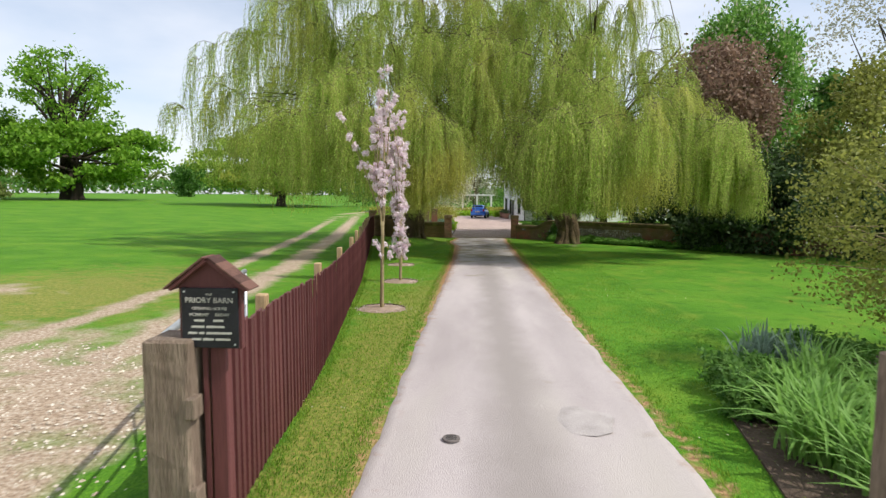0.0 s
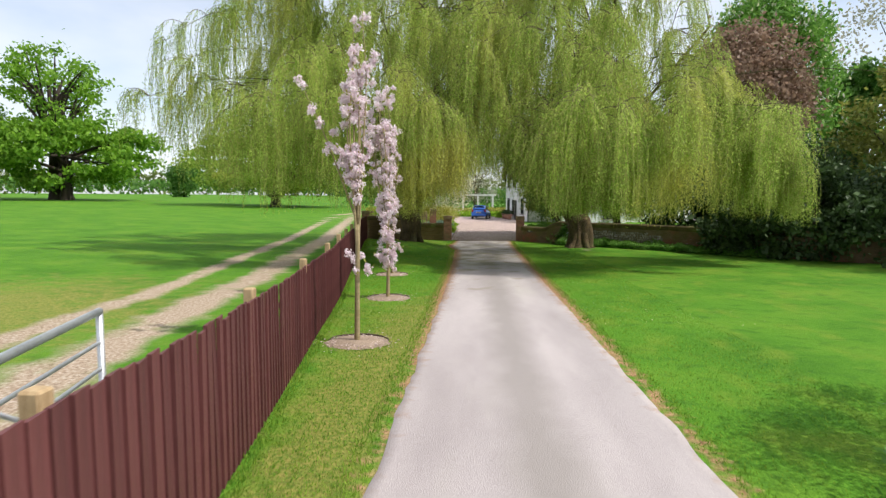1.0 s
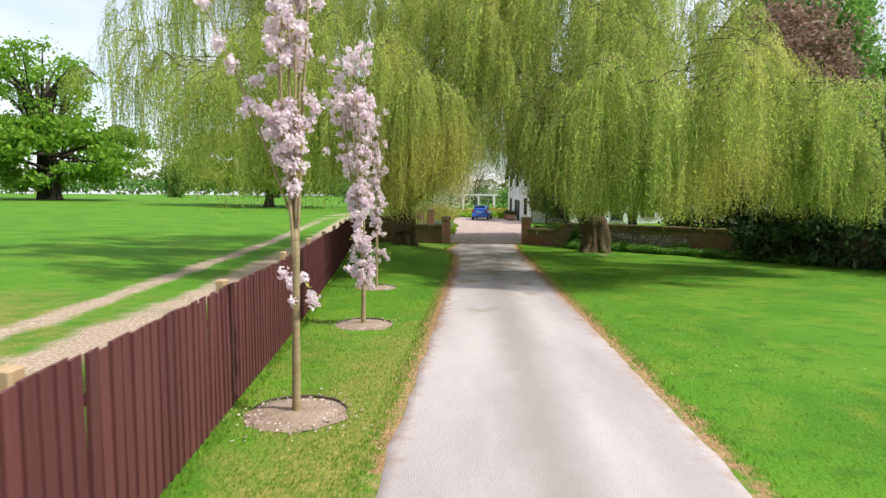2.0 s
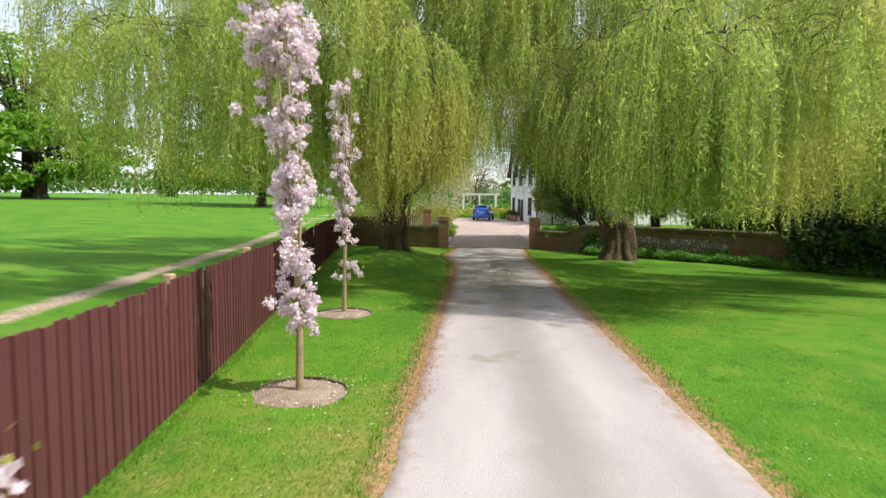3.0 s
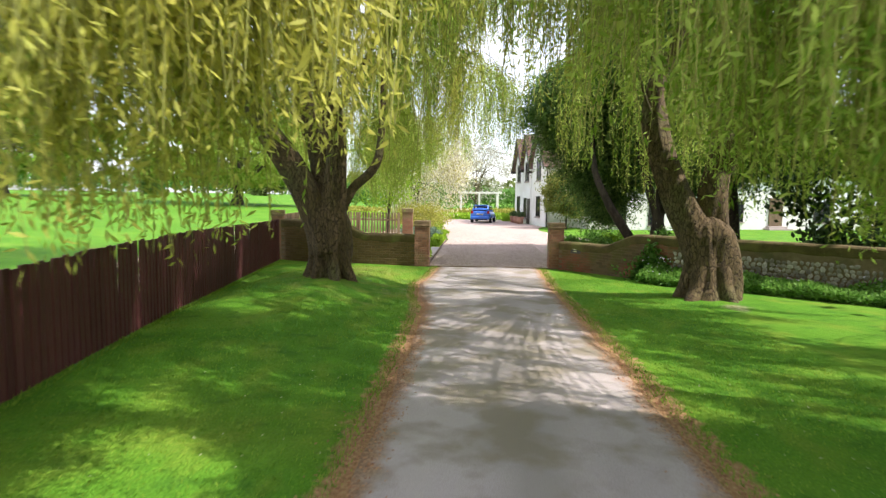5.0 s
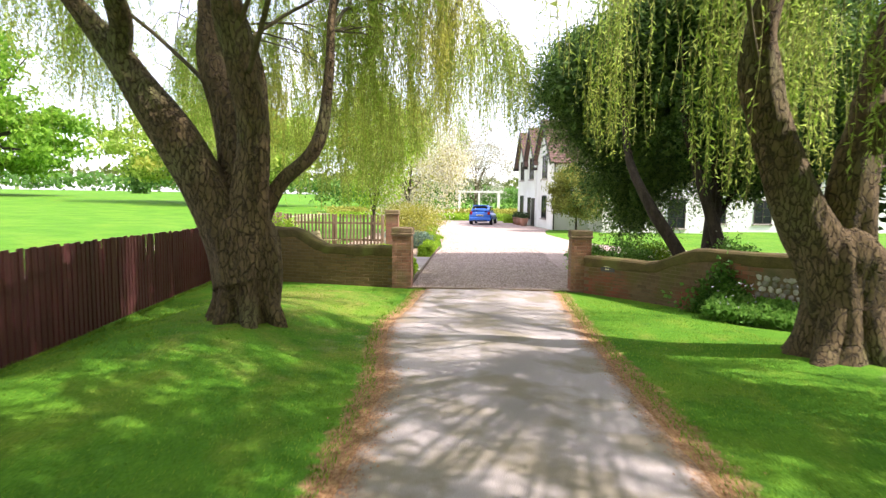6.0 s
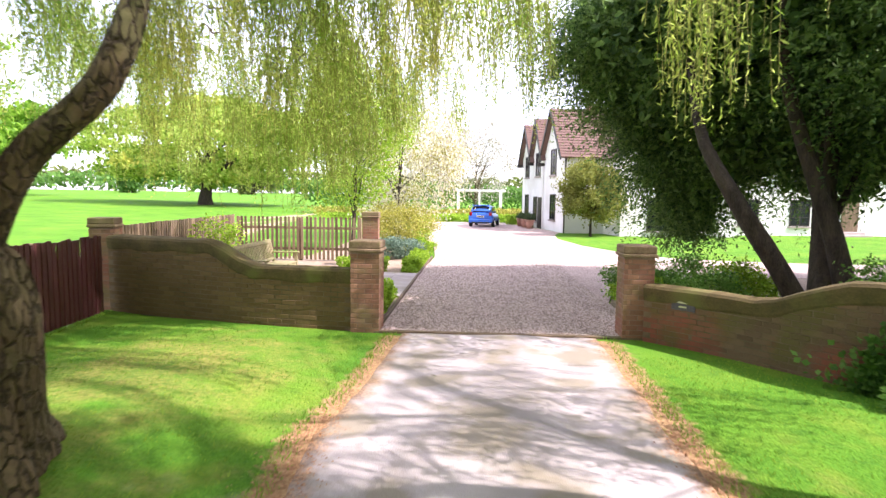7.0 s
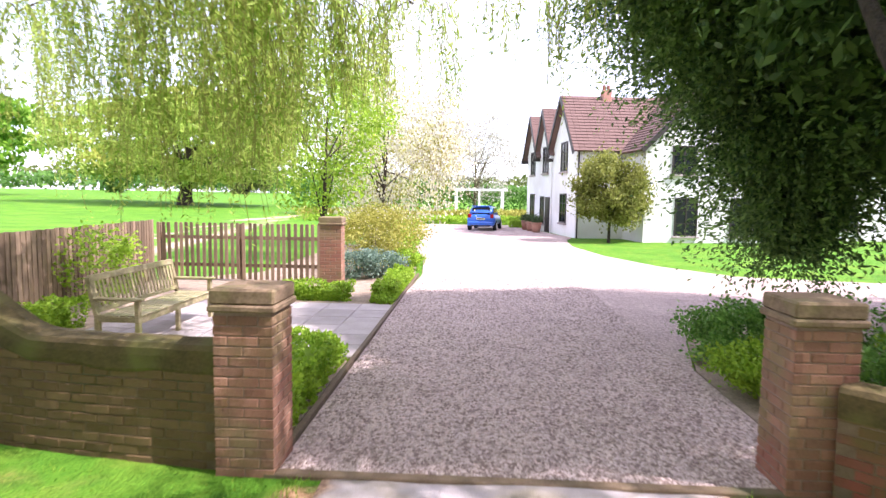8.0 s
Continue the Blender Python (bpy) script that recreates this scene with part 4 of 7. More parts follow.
def willow(name, limbs, trunk, trunk_r, centre, radius, height, boughs, clear, seed, label, extra=(), taper=0.38, roots=6, leaf=0.11, leaf_gap=0.08, tuft=14, low=1.0, window=0.34, sprays=()):
    gen = np.random.default_rng(seed)
    t = empty(name, (trunk[0][0], trunk[0][1], trunk[0][2]))
    org = Vector(trunk[0])
    wv, wf = [], []
    path = smooth_path(trunk, 34)
    tube(wv, wf, path, [trunk_r * k for k in np.interp(np.linspace(0, 1, 34), [0, 0.08, 0.2, 0.5, 0.8, 0.92, 1], [1.28, 1.14, 1.05, 1.0, 0.98, 0.75, 0.35])], 44, 0.35, 0.05)
    for k in range(roots):
        a = 2 * math.pi * k / roots + gen.uniform(-0.3, 0.3)
        c, s = math.cos(a), math.sin(a)
        ln = trunk_r * gen.uniform(1.35, 1.75)
        p0 = Vector(trunk[0])
        rp = [p0 + Vector((c * trunk_r * 0.55, s * trunk_r * 0.55, 0.75)), p0 + Vector((c * trunk_r * 0.85, s * trunk_r * 0.85, 0.28)), p0 + Vector((c * ln * 0.85, s * ln * 0.85, 0.02)), p0 + Vector((c * ln, s * ln, -0.16))]
        rv, rf = [], []
        tube(rv, rf, smooth_path(rp, 7), np.linspace(trunk_r * 0.42, 0.08, 7), 10, 0.3)
        obj("root", [Vector(q) - org for q in rv], rf, M["bark"], t, smooth=True)
    ends = []
    for ctrl, r0, r1 in limbs:
        lp = smooth_path(ctrl, 16)
        fine_ = smooth_path(ctrl, 44)
        lv, lf = [], []
        tube(lv, lf, fine_, np.interp(np.linspace(0, 1, 44), [0, 0.45, 0.68, 1], [r0, 0.55 * r0 + 0.45 * r1, 0.16 * r0 + 0.5 * r1, 0.6 * r1]), 30, 0.3, 0.10 * r0)
        obj("limb", [Vector(q) - org for q in lv], lf, M["bark"], t, smooth=True)
        ends.append(lp)
    # boughs climb from the limbs and arch over; side twigs spread from them, and tassels of strands hang from the twigs
    bv, bf, sv = [], [], []
    pos, direc, size = [], [], []
    curtain = lambda x, y: 0.5 + 0.5 * noise.noise(Vector((x * 0.55, y * 0.55, seed)))

    def strand(h, heading_, ln):
        """A hanging shoot: it leaves its twig outwards, then falls, with leaves all the way."""
        n = int(ln / leaf_gap) + 3
        u = np.linspace(0, 1, n)
        run = gen.uniform(0.15, 0.60) * min(1.0, ln)
        b3, sway = gen.uniform(0, 6.28), gen.uniform(0.02, 0.10)
        out_ = run * (1 - np.exp(-u * ln * 2.2))
        px = h[0] + heading_[0] * out_ + sway * np.sin(u * 6 + b3)
        py = h[1] + heading_[1] * out_ + sway * np.cos(u * 5 + b3)
        pz = h[2] + 0.10 * run * np.sin(np.minimum(u * ln * 3, 3.14)) - ln * u
        p = np.stack([px, py, pz], 1)
        pos.append(p + gen.normal(size=(n, 3)) * 0.014)
        d = gen.normal(size=(n, 3)) * 0.62
        d[:, 2] -= 0.75
        direc.append(d)
        size.append(gen.uniform(0.7, 1.25, n) * leaf * np.interp(u, [0, 0.8, 1], [1.0, 1.0, 0.65]))
        q = p[::max(1, n // 5)]
        w = np.array((0.0035, 0.0, 0.0))
        for a_, b_ in zip(q, q[1:]):
            sv.append((a_ - w, a_ + w, b_ + w, b_ - w))

    def wanted(h):
        """Windows in the crown: strands are missing in whole patches."""
        if 0.8 < h[0] < 7 and h[1] > 33.3 and h[2] < 8.4:
            return gen.uniform() < (0.45 if 1.9 < h[0] < 2.7 and 37.6 < h[1] < 39.0 else 0.015)
        cut = (-0.17 if h[2] < 6.5 else -window) - (0.3 if h[1] < 27.6 and h[2] < 7.0 else 0.0) - (0.22 if h[2] < 6.5 and h[1] > 37 else 0.0)
        return noise.noise(Vector(h) * 0.36 + Vector((seed, 0, 0))) > cut

    def tassel(twig, heading_, number, longest):
        for _ in range(number):
            k = gen.uniform(0.15, 1.0) * (len(twig) - 1)
            i0 = min(int(k), len(twig) - 2)
            q = twig[i0].lerp(twig[i0 + 1], k - i0)
            h = np.array(q) + gen.normal(size=3) * (0.05, 0.05, 0.03)
            ln = longest * gen.uniform(0.55, 1.08)
            bottom = max(h[2] - ln, clear(h[0], h[1]) + abs(gen.normal()) * 0.35, low + 1.5 * curtain(h[0] + 9, h[1]) + abs(gen.normal()) * 0.2)
            if h[2] - bottom > 0.35:
                strand(h, heading_, h[2] - bottom)

    def dress(pts, outward, twigs, number, lengths, spread_, always=False):
        """Side twigs with their tassels along the outer part of a bough."""
        for _ in range(twigs):
            q = pts[int(gen.integers(int(len(pts) * 0.38), len(pts)))]
            if q.z > shoulder(q.x) or not ((always and not (0.8 < q.x < 7 and q.y > 33.3 and q.z < 8.4)) or wanted(q)):
                continue
            turn_ = math.atan2(outward.y, outward.x) + gen.normal() * spread_
            dr = Vector((math.cos(turn_), math.sin(turn_), 0))
            reach_ = gen.uniform(0.3, 1.1)
            twig = arch(q, dr, reach_, gen.uniform(0.05, 0.40), gen.uniform(0.25, 0.8), gen, 5)
            tube(bv, bf, twig, np.linspace(0.016, 0.005, 5), 4)
            tassel(twig, dr, int(number * gen.uniform(0.6, 1.3)), gen.uniform(*lengths) * (0.6 + 0.8 * curtain(q.x, q.y)))

    for i in range(boughs):
        a = 2 * math.pi * ((i * 0.618034) % 1.0) + gen.uniform(-0.1, 0.1)
        tier = (i + 0.5) / boughs
        lp = min(ends, key=lambda q: abs((math.atan2(q[-1].y - centre[1], q[-1].x - centre[0]) - a + math.pi) % (2 * math.pi) - math.pi) + gen.uniform(0, 1.3))
        rad = radius * (0.42 + 0.58 * math.sqrt(gen.uniform(0.05, 1))) * (1 - taper * tier)
        tip = Vector((centre[0] + math.cos(a) * rad, centre[1] + math.sin(a) * rad, 0))
        peak = height * (0.40 + 0.60 * tier) * gen.uniform(0.88, 1.0)
        st = min(lp[5:], key=lambda q: abs(q.z - peak * 0.62) + gen.uniform(0, 1.0))
        out = Vector((tip.x - st.x, tip.y - st.y, 0))
        rise = max(0.8, peak - st.z)
        pts = arch(st, out, max(1.5, out.length), rise, rise * 0.45, gen, 12)
        if pts[-1].x < -12.6 or not wanted(pts[-1]) or not wanted(pts[8]):
            continue
        tube(bv, bf, pts, np.linspace(0.014 + 0.003 * out.length, 0.006, 12), 5)
        far_up = pts[-1].z > 7
        dress(pts, out.normalized(), int(4 + 2.0 * out.length), tuft, (1.2, 3.0) if far_up else (1.1, 2.6), 0.9)
    # the upper limbs are clothed too
    for lp in ends:
        high = [q for q in lp if q.z > 5.6]
        if len(high) > 3:
            dress([lp[0]] * 3 + high, (high[-1] - high[0]).normalized(), 30, tuft, (0.9, 2.0), 3.0, True)
    # long low boughs that carry the curtains nearest the gate and over the drive
    for ex, ey, ez in extra:
        goal = Vector((ex, ey, ez))
        lp = min(ends, key=lambda q: (q[10] - goal).length)
        st = min(lp[4:], key=lambda q: abs(q.z - ez * 0.92))
        crest = st.lerp(goal, 0.55)
        crest.z = max(st.z, ez) + 0.5
        pts = smooth_path([st, crest, goal, goal + (goal - crest) * 0.12 - Vector((0, 0, 0.45))], 12)
        out = Vector((ex - st.x, ey - st.y, 0))
        tube(bv, bf, pts, np.linspace(0.016, 0.005, 12), 5)
        dress(pts[4:], out.normalized(), 10 if ey < 29 else 7, tuft, (1.6, 3.2) if ey > 36 else (2.2, 3.8), 1.3, True)
    # single tassels that hang clear of the rest close to the limbs
    for ex, ey, ez, eb, number in sprays:
        goal = Vector((ex, ey, ez))
        lp = min(ends, key=lambda q: min((k - goal).length for k in q[5:]))
        st = min(lp[5:], key=lambda q: (q - goal).length)
        mid = st.lerp(goal, 0.6) + Vector((0, 0, 0.35))
        pts = smooth_path([st, mid, goal, goal + (goal - mid) * 0.3 - Vector((0, 0, 0.25))], 8)
        tube(bv, bf, pts, np.linspace(0.014, 0.004, 8), 4)
        for _ in range(number):
            q = pts[int(gen.integers(4, 8))]
            h = np.array(q) + gen.normal(size=3) * (0.13, 0.13, 0.05)
            a = gen.uniform(0, 6.28)
            strand(h, (math.cos(a) * 0.5, math.sin(a) * 0.5), max(0.5, h[2] - eb - abs(gen.normal()) * 0.5))
    pos, direc, size = np.concatenate(pos), np.concatenate(direc), np.concatenate(size)
    o3 = np.array(org)
    crown = quads_obj("crown", leaves(pos, direc, size, size * 0.24, gen) - o3, M["willow_leaf"], t)
    tagged(crown, "hanging yellow-green leafy strands")
    tagged(quads_obj("twig_mass", np.array(sv) - o3, M["willow_twig"], t), kind="stuff")
    obj("trunk", [Vector(q) - org for q in wv], wf, M["bark"], t, smooth=True)
    tagged(obj("branchwork", [Vector(q) - org for q in bv], bf, M["bough"], t, smooth=True), kind="stuff")
    tagged(t, label, "willow tree", "weeping willows")
    return t


def corridor(x, y):
    """How low strands may hang: high over the drive, low elsewhere."""
    d = abs(x + 0.3)
    base = 3.0 if y < 38 else 3.0 + 0.35 * min(1.0, (y - 38) / 3)
    if x > 0.8 and y > 33.3:
        return 2.7
    if 22.5 < y <= 27.0 and d > 0.9:
        return 1.55 if d > 1.9 else 2.3
    if 31.2 < y <= 33.6 and 3.75 < x < 6.8:
        return 2.2
    if 27.4 < y <= 33.6 and (1.2 < x < 6.8 or -6.0 < x < -1.8):
        return 3.5
    return base if d < 1.5 else base - (d - 1.5) * 1.2


LEFT_LIMBS = [
    ([(-3.45, 34.52, 0.95), (-3.6, 34.5, 1.55), (-4.1, 34.45, 2.5), (-5.0, 34.4, 3.8), (-5.9, 34.3, 5.0), (-7.6, 33.8, 8.0), (-8.8, 33.2, 10.5)], 0.40, 0.05),
    ([(-3.5, 34.6, 1.1), (-3.55, 34.7, 1.8), (-3.75, 34.9, 2.9), (-4.15, 35.2, 4.2), (-4.4, 35.8, 6.0), (-5.0, 38.0, 9.5), (-5.6, 40.5, 11.5)], 0.33, 0.04),
    ([(-3.42, 34.5, 1.0), (-3.36, 34.5, 1.8), (-3.3, 34.5, 3.0), (-3.5, 34.3, 4.4), (-3.7, 33.6, 6.0), (-3.0, 31.8, 9.5), (-2.6, 29.8, 11.5)], 0.33, 0.04),
    ([(-3.3, 34.6, 1.6), (-3.0, 34.7, 2.25), (-2.55, 34.8, 2.75), (-2.45, 35.1, 3.6), (-2.5, 35.7, 5.2), (-2.6, 37.5, 8.0), (-2.4, 39.5, 9.6)], 0.12, 0.04),
    ([(-5.0, 34.4, 3.8), (-4.9, 33.9, 4.7), (-6.0, 32.0, 7.0), (-7.0, 29.5, 9.5)], 0.16, 0.06),
]
RIGHT_LIMBS = [
    ([(4.2, 34.4, 0.8), (3.95, 34.4, 1.5), (3.5, 34.4, 2.35), (3.12, 34.35, 3.35), (3.05, 34.3, 4.25), (3.4, 34.2, 5.2), (3.6, 33.2, 7.5), (3.0, 31.2, 10.5)], 0.38, 0.07),
    ([(4.3, 34.45, 0.9), (4.33, 34.47, 1.7), (4.35, 34.5, 2.5), (4.6, 34.6, 3.75), (4.95, 34.8, 5.0), (6.0, 35.4, 8.0), (7.2, 36.2, 11.0)], 0.36, 0.05),
    ([(4.45, 34.5, 2.7), (5.2, 33.9, 4.2), (6.6, 32.6, 6.5), (8.4, 31.0, 9.0)], 0.2, 0.07),
    ([(4.6, 34.6, 3.6), (4.9, 33.4, 5.0), (4.6, 31.0, 7.5), (4.2, 28.2, 9.5)], 0.18, 0.06),
]
willow("weeping_willow", LEFT_LIMBS, [(-3.48, 34.65, 0.36), (-3.46, 34.6, 0.9), (-3.48, 34.55, 1.4), (-3.52, 34.5, 1.95)], 0.40, (-4.3, 34.0), 9.4, 16.0, 130, corridor, 3,
       "large weeping willow with thick forked trunk and hanging yellow-green strands",
       [(-11.6, 30.0, 6.5), (-11.5, 33.5, 11.0), (-9.0, 30.5, 11.5), (-10.5, 28.5, 7.5), (-11.0, 36.5, 9.5), (-7.5, 29.0, 10.5), (-10.2, 31.5, 10.2),
        (-8.0, 38.0, 6.0), (-9.2, 40.0, 6.2), (-7.4, 41.0, 6.2), (-10.4, 37.4, 6.0), (-9.6, 35.6, 6.0), (-8.6, 42.6, 5.8), (-3.0, 41.8, 4.9), (-3.8, 42.2, 5.0), (-2.6, 43.2, 4.9), (-4.4, 43.0, 4.8), (-3.0, 39.6, 6.0), (-4.6, 40.2, 6.0), (-6.2, 40.4, 6.0), (-2.0, 40.2, 6.2), (-5.4, 42.2, 5.6), (-7.0, 42.0, 5.6), (-5.0, 44.5, 5.0), (-3.4, 43.6, 5.2), (-2.2, 42.6, 5.0), (-6.5, 43.2, 5.5), (-4.2, 46.2, 4.8), (-1.5, 45.0, 5.6), (-7.8, 45.0, 5.5), (-0.4, 41.2, 6.4), (0.3, 43.6, 6.2), (-0.9, 39.0, 6.4), (-2.4, 25.8, 5.2), (-3.5, 25.67, 5.2), (-5.0, 25.5, 5.4), (-6.6, 25.64, 5.6), (-8.2, 26.5, 6.0), (-3.2, 27.2, 5.4), (-2.2, 25.64, 5.4), (-4.2, 26.4, 5.6), (-5.6, 26.8, 5.8), (-3.0, 25.6, 6.2), (-4.4, 25.82, 5.8), (-7.2, 25.8, 5.4),
        (-2.8, 26.9, 5.0), (-3.3, 26.5, 5.2), (-1.7, 26.3, 5.2), (-1.5, 26.5, 4.8), (-1.9, 26.8, 5.0), (-1.3, 26.9, 5.4), (-2.5, 26.6, 4.8), (-2.2, 26.2, 5.6), (0.6, 33.0, 10.0), (0.0, 30.0, 9.5), (0.9, 36.0, 9.5), (-0.6, 27.5, 8.6), (1.2, 31.5, 11.0)])
willow("weeping_willow", RIGHT_LIMBS, [(4.25, 34.4, 0.05), (4.28, 34.42, 0.6), (4.22, 34.42, 1.2), (4.15, 34.4, 1.8)], 0.50, (4.5, 29.4), 6.3, 15.0, 88, corridor, 5,
       "weeping willow with leaning trunk on the lawn by the wall",
       # the last two boughs, high over the drive, are added to shade the left verge
       [(8.0, 28.0, 6.3), (8.6, 27.5, 5.5), (9.0, 28.0, 4.9), (9.3, 27.6, 4.4), (7.4, 28.6, 7.2), (8.4, 29.0, 6.2), (8.8, 29.2, 5.4), (9.2, 29.0, 4.8), (7.0, 27.2, 6.6), (8.0, 26.8, 5.4), (8.7, 28.4, 5.0), (9.4, 28.4, 4.3), (4.4, 32.4, 5.4), (5.2, 31.8, 5.2), (4.7, 33.0, 5.0), (5.8, 32.6, 5.2), (8.45, 30.0, 4.6), (9.45, 31.0, 4.2), (8.7, 27.5, 4.5), (2.5, 25.6, 5.0), (3.5, 24.3, 5.0), (5.0, 25.0, 5.2), (4.5, 26.6, 5.3), (3.0, 26.8, 5.0), (5.8, 26.2, 5.0), (8.95, 27.6, 4.6), (6.3, 27.0, 5.2), (4.0, 25.2, 4.8), (9.6, 29.0, 4.4), (2.6, 24.4, 5.4), (3.4, 26.0, 5.8), (5.2, 24.0, 5.6), (3.0, 25.6, 4.6), (3.6, 25.5, 4.5), (4.6, 25.8, 4.5), (2.4, 25.8, 4.7), (5.2, 26.6, 4.5), (4.0, 26.8, 4.4), (3.5, 26.9, 4.3), (1.3, 26.6, 4.9), (1.7, 26.2, 4.6), (2.2, 26.8, 4.8), (2.7, 26.4, 4.7), (3.3, 26.7, 4.6), (3.9, 26.3, 4.8), (1.9, 26.9, 5.6), (3.0, 26.0, 5.6), (4.4, 26.8, 4.6), (2.4, 32.0, 9.0), (1.0, 29.0, 8.2)], 0.5, window=0.2,
       sprays=[(2.36, 34.3, 5.2, 1.95, 9), (2.5, 34.6, 5.4, 2.9, 9), (3.0, 35.2, 5.4, 2.2, 14), (3.4, 35.4, 5.2, 1.95, 14), (3.2, 35.0, 5.6, 3.2, 12), (4.0, 36.0, 5.4, 2.2, 16), (4.6, 36.2, 5.4, 2.1, 16), (5.2, 36.4, 5.2, 2.2, 16),
               (3.9, 35.3, 5.8, 2.9, 20), (4.3, 35.6, 5.6, 2.8, 20), (3.95, 33.3, 5.2, 2.1, 14), (4.25, 33.4, 5.0, 2.3, 14), (4.5, 33.6, 5.0, 2.4, 14), (1.9, 38.0, 6.0, 3.1, 16), (2.3, 38.2, 6.2, 2.75, 20), (2.7, 38.3, 6.2, 3.0, 16)])


def blob_tree(name, base, centre, radii, nclump, leaf, nleaf, mat_leaf, mat_bark, trunk_r, seed, label, category="tree", spread=0.16, limbs=7, skirt=0.0, group="", aspect=0.6, tips=None):
    """A tapered trunk with limbs, and a crown of many clumps of leaves with gaps between them."""
    gen = np.random.default_rng(seed)
    t = empty(name, base)
    b0, c0, r0 = np.array(base, float), np.array(centre, float), np.array(radii, float)
    wv, wf = [], []
    top = c0 - b0 + np.array((0, 0, r0[2] * 0.35))
    tp = smooth_path([(0, 0, -0.15), tuple(top * 0.3 + (0, 0, 0)), tuple(top * 0.65 + np.array((0.1, 0.05, 0)) * trunk_r), tuple(top)], 9)
    tube(wv, wf, tp, [trunk_r * k for k in (1.5, 1.05, 0.95, 0.85, 0.7, 0.55, 0.4, 0.28, 0.15)], 10, 0.25)
    cl = []
    for i in range(nclump):
        d = gen.normal(size=3)
        d /= np.linalg.norm(d)
        if d[2] < -0.35 and gen.uniform() > skirt:
            d[2] *= -0.6
        rr = 0.45 + 0.55 * gen.uniform() ** 0.45
        wob = 0.82 + 0.36 * (0.5 + 0.5 * noise.noise(Vector(d * 1.9 + seed)))
        cl.append(c0 - b0 + d * r0 * rr * wob)
    cl = np.array(cl)
    lv, lf = [], []
    for i in range(limbs):
        q = cl[gen.integers(nclump)]
        st = np.array(tp[int(gen.integers(2, 7))])
        mid = (st * 0.5 + q * 0.5) + np.array((0, 0, 0.08 * r0[2]))
        tube(lv, lf, smooth_path([tuple(st), tuple(mid), tuple(q)], 6), np.linspace(trunk_r * 0.38, trunk_r * 0.05, 6), 6)
    k = gen.integers(nclump, size=nleaf)
    size = gen.normal(size=(nleaf, 3)) * r0 * spread
    size[:, 2] *= 0.7
    pos = cl[k] + size
    dr = gen.normal(size=(nleaf, 3))
    ln = gen.uniform(0.7, 1.3, nleaf) * leaf
    quads_obj("crown", leaves(pos, dr, ln, ln * aspect, gen), mat_leaf, t)
    if tips is not None:
        n2 = tips[1]
        kk = gen.integers(nclump, size=n2)
        p2 = cl[kk] + gen.normal(size=(n2, 3)) * r0 * spread * 1.3
        d2 = gen.normal(size=(n2, 3)) * 0.3 + np.array((0, 0, 1.0))
        l2 = np.full(n2, tips[2])
        tagged(quads_obj("blossom", leaves(p2, d2, l2, l2 * tips[3], gen), tips[0], t), kind="stuff")
    obj("trunk", wv, wf, mat_bark, t, smooth=True)
    if lv:
        tagged(obj("limbwork", lv, lf, mat_bark, t, smooth=True), kind="stuff")
    tagged(t, label, category, group)
    return t


M["pale_twig"] = leaf_mat("pale_twig_leaf", (0.30, 0.29, 0.22), (0.55, 0.52, 0.42), 0.4)
# yew over the right-hand wall, with leaning stems
yew = blob_tree("yew_tree", (5.0, 40.6, 0.0), (6.6, 44.2, 5.7), (3.9, 3.4, 3.2), 380, 0.24, 90000, M["yew_leaf"], M["bark_dark"], 0.2, 21, "dark evergreen yew with leaning stems behind the wall", "yew tree", 0.10, 14, 0.9, aspect=0.42)


def yew_sprays(n, per, seed, c, r):
    """Drooping feathery sprays all round the outside of a lobe of the yew."""
    gen = np.random.default_rng(seed)
    c, r = np.array(c), np.array(r)
    d = gen.normal(size=(n, 3))
    d /= np.linalg.norm(d, axis=1, keepdims=True)
    wob = np.array([0.9 + 0.28 * noise.noise(Vector(q) * 2.6) + 0.12 * noise.noise(Vector(q) * 6) for q in d]).reshape(-1, 1)
    start = c + d * r * wob * gen.uniform(0.72, 1.0, (n, 1))
    out = d * (1, 1, 0.35) + gen.normal(size=(n, 3)) * 0.35
    ln = gen.uniform(0.35, 1.0, (n, 1))
    u = np.linspace(0, 1, per)
    pos = start[:, None, :] + out[:, None, :] * (ln * u)[:, :, None]
    pos[:, :, 2] -= 0.55 * ln * u ** 1.8
    pos = pos.reshape(-1, 3) + gen.normal(size=(n * per, 3)) * 0.025
    dr = np.repeat(out, per, axis=0) * 0.7 + gen.normal(size=(n * per, 3)) * 0.7 - (0, 0, 0.25)
    size = gen.uniform(0.065, 0.12, n * per)
    # the inside is closed by larger, older sprays
    m = n * 5
    e = gen.normal(size=(m, 3))
    e *= gen.uniform(0.35, 0.86, (m, 1)) / np.linalg.norm(e, axis=1, keepdims=True)
    core = c + e * r * np.array([0.92 + 0.25 * noise.noise(Vector(q) * 3.1) for q in e]).reshape(-1, 1)
    pos = np.concatenate([pos, core])
    dr = np.concatenate([dr, gen.normal(size=(m, 3)) - (0, 0, 0.4)])
    size = np.concatenate([size, gen.uniform(0.16, 0.30, m)])
    tagged(quads_obj("spray_mass", leaves(pos, dr, size, size * 0.42, gen), M["yew_leaf"], yew), kind="stuff")


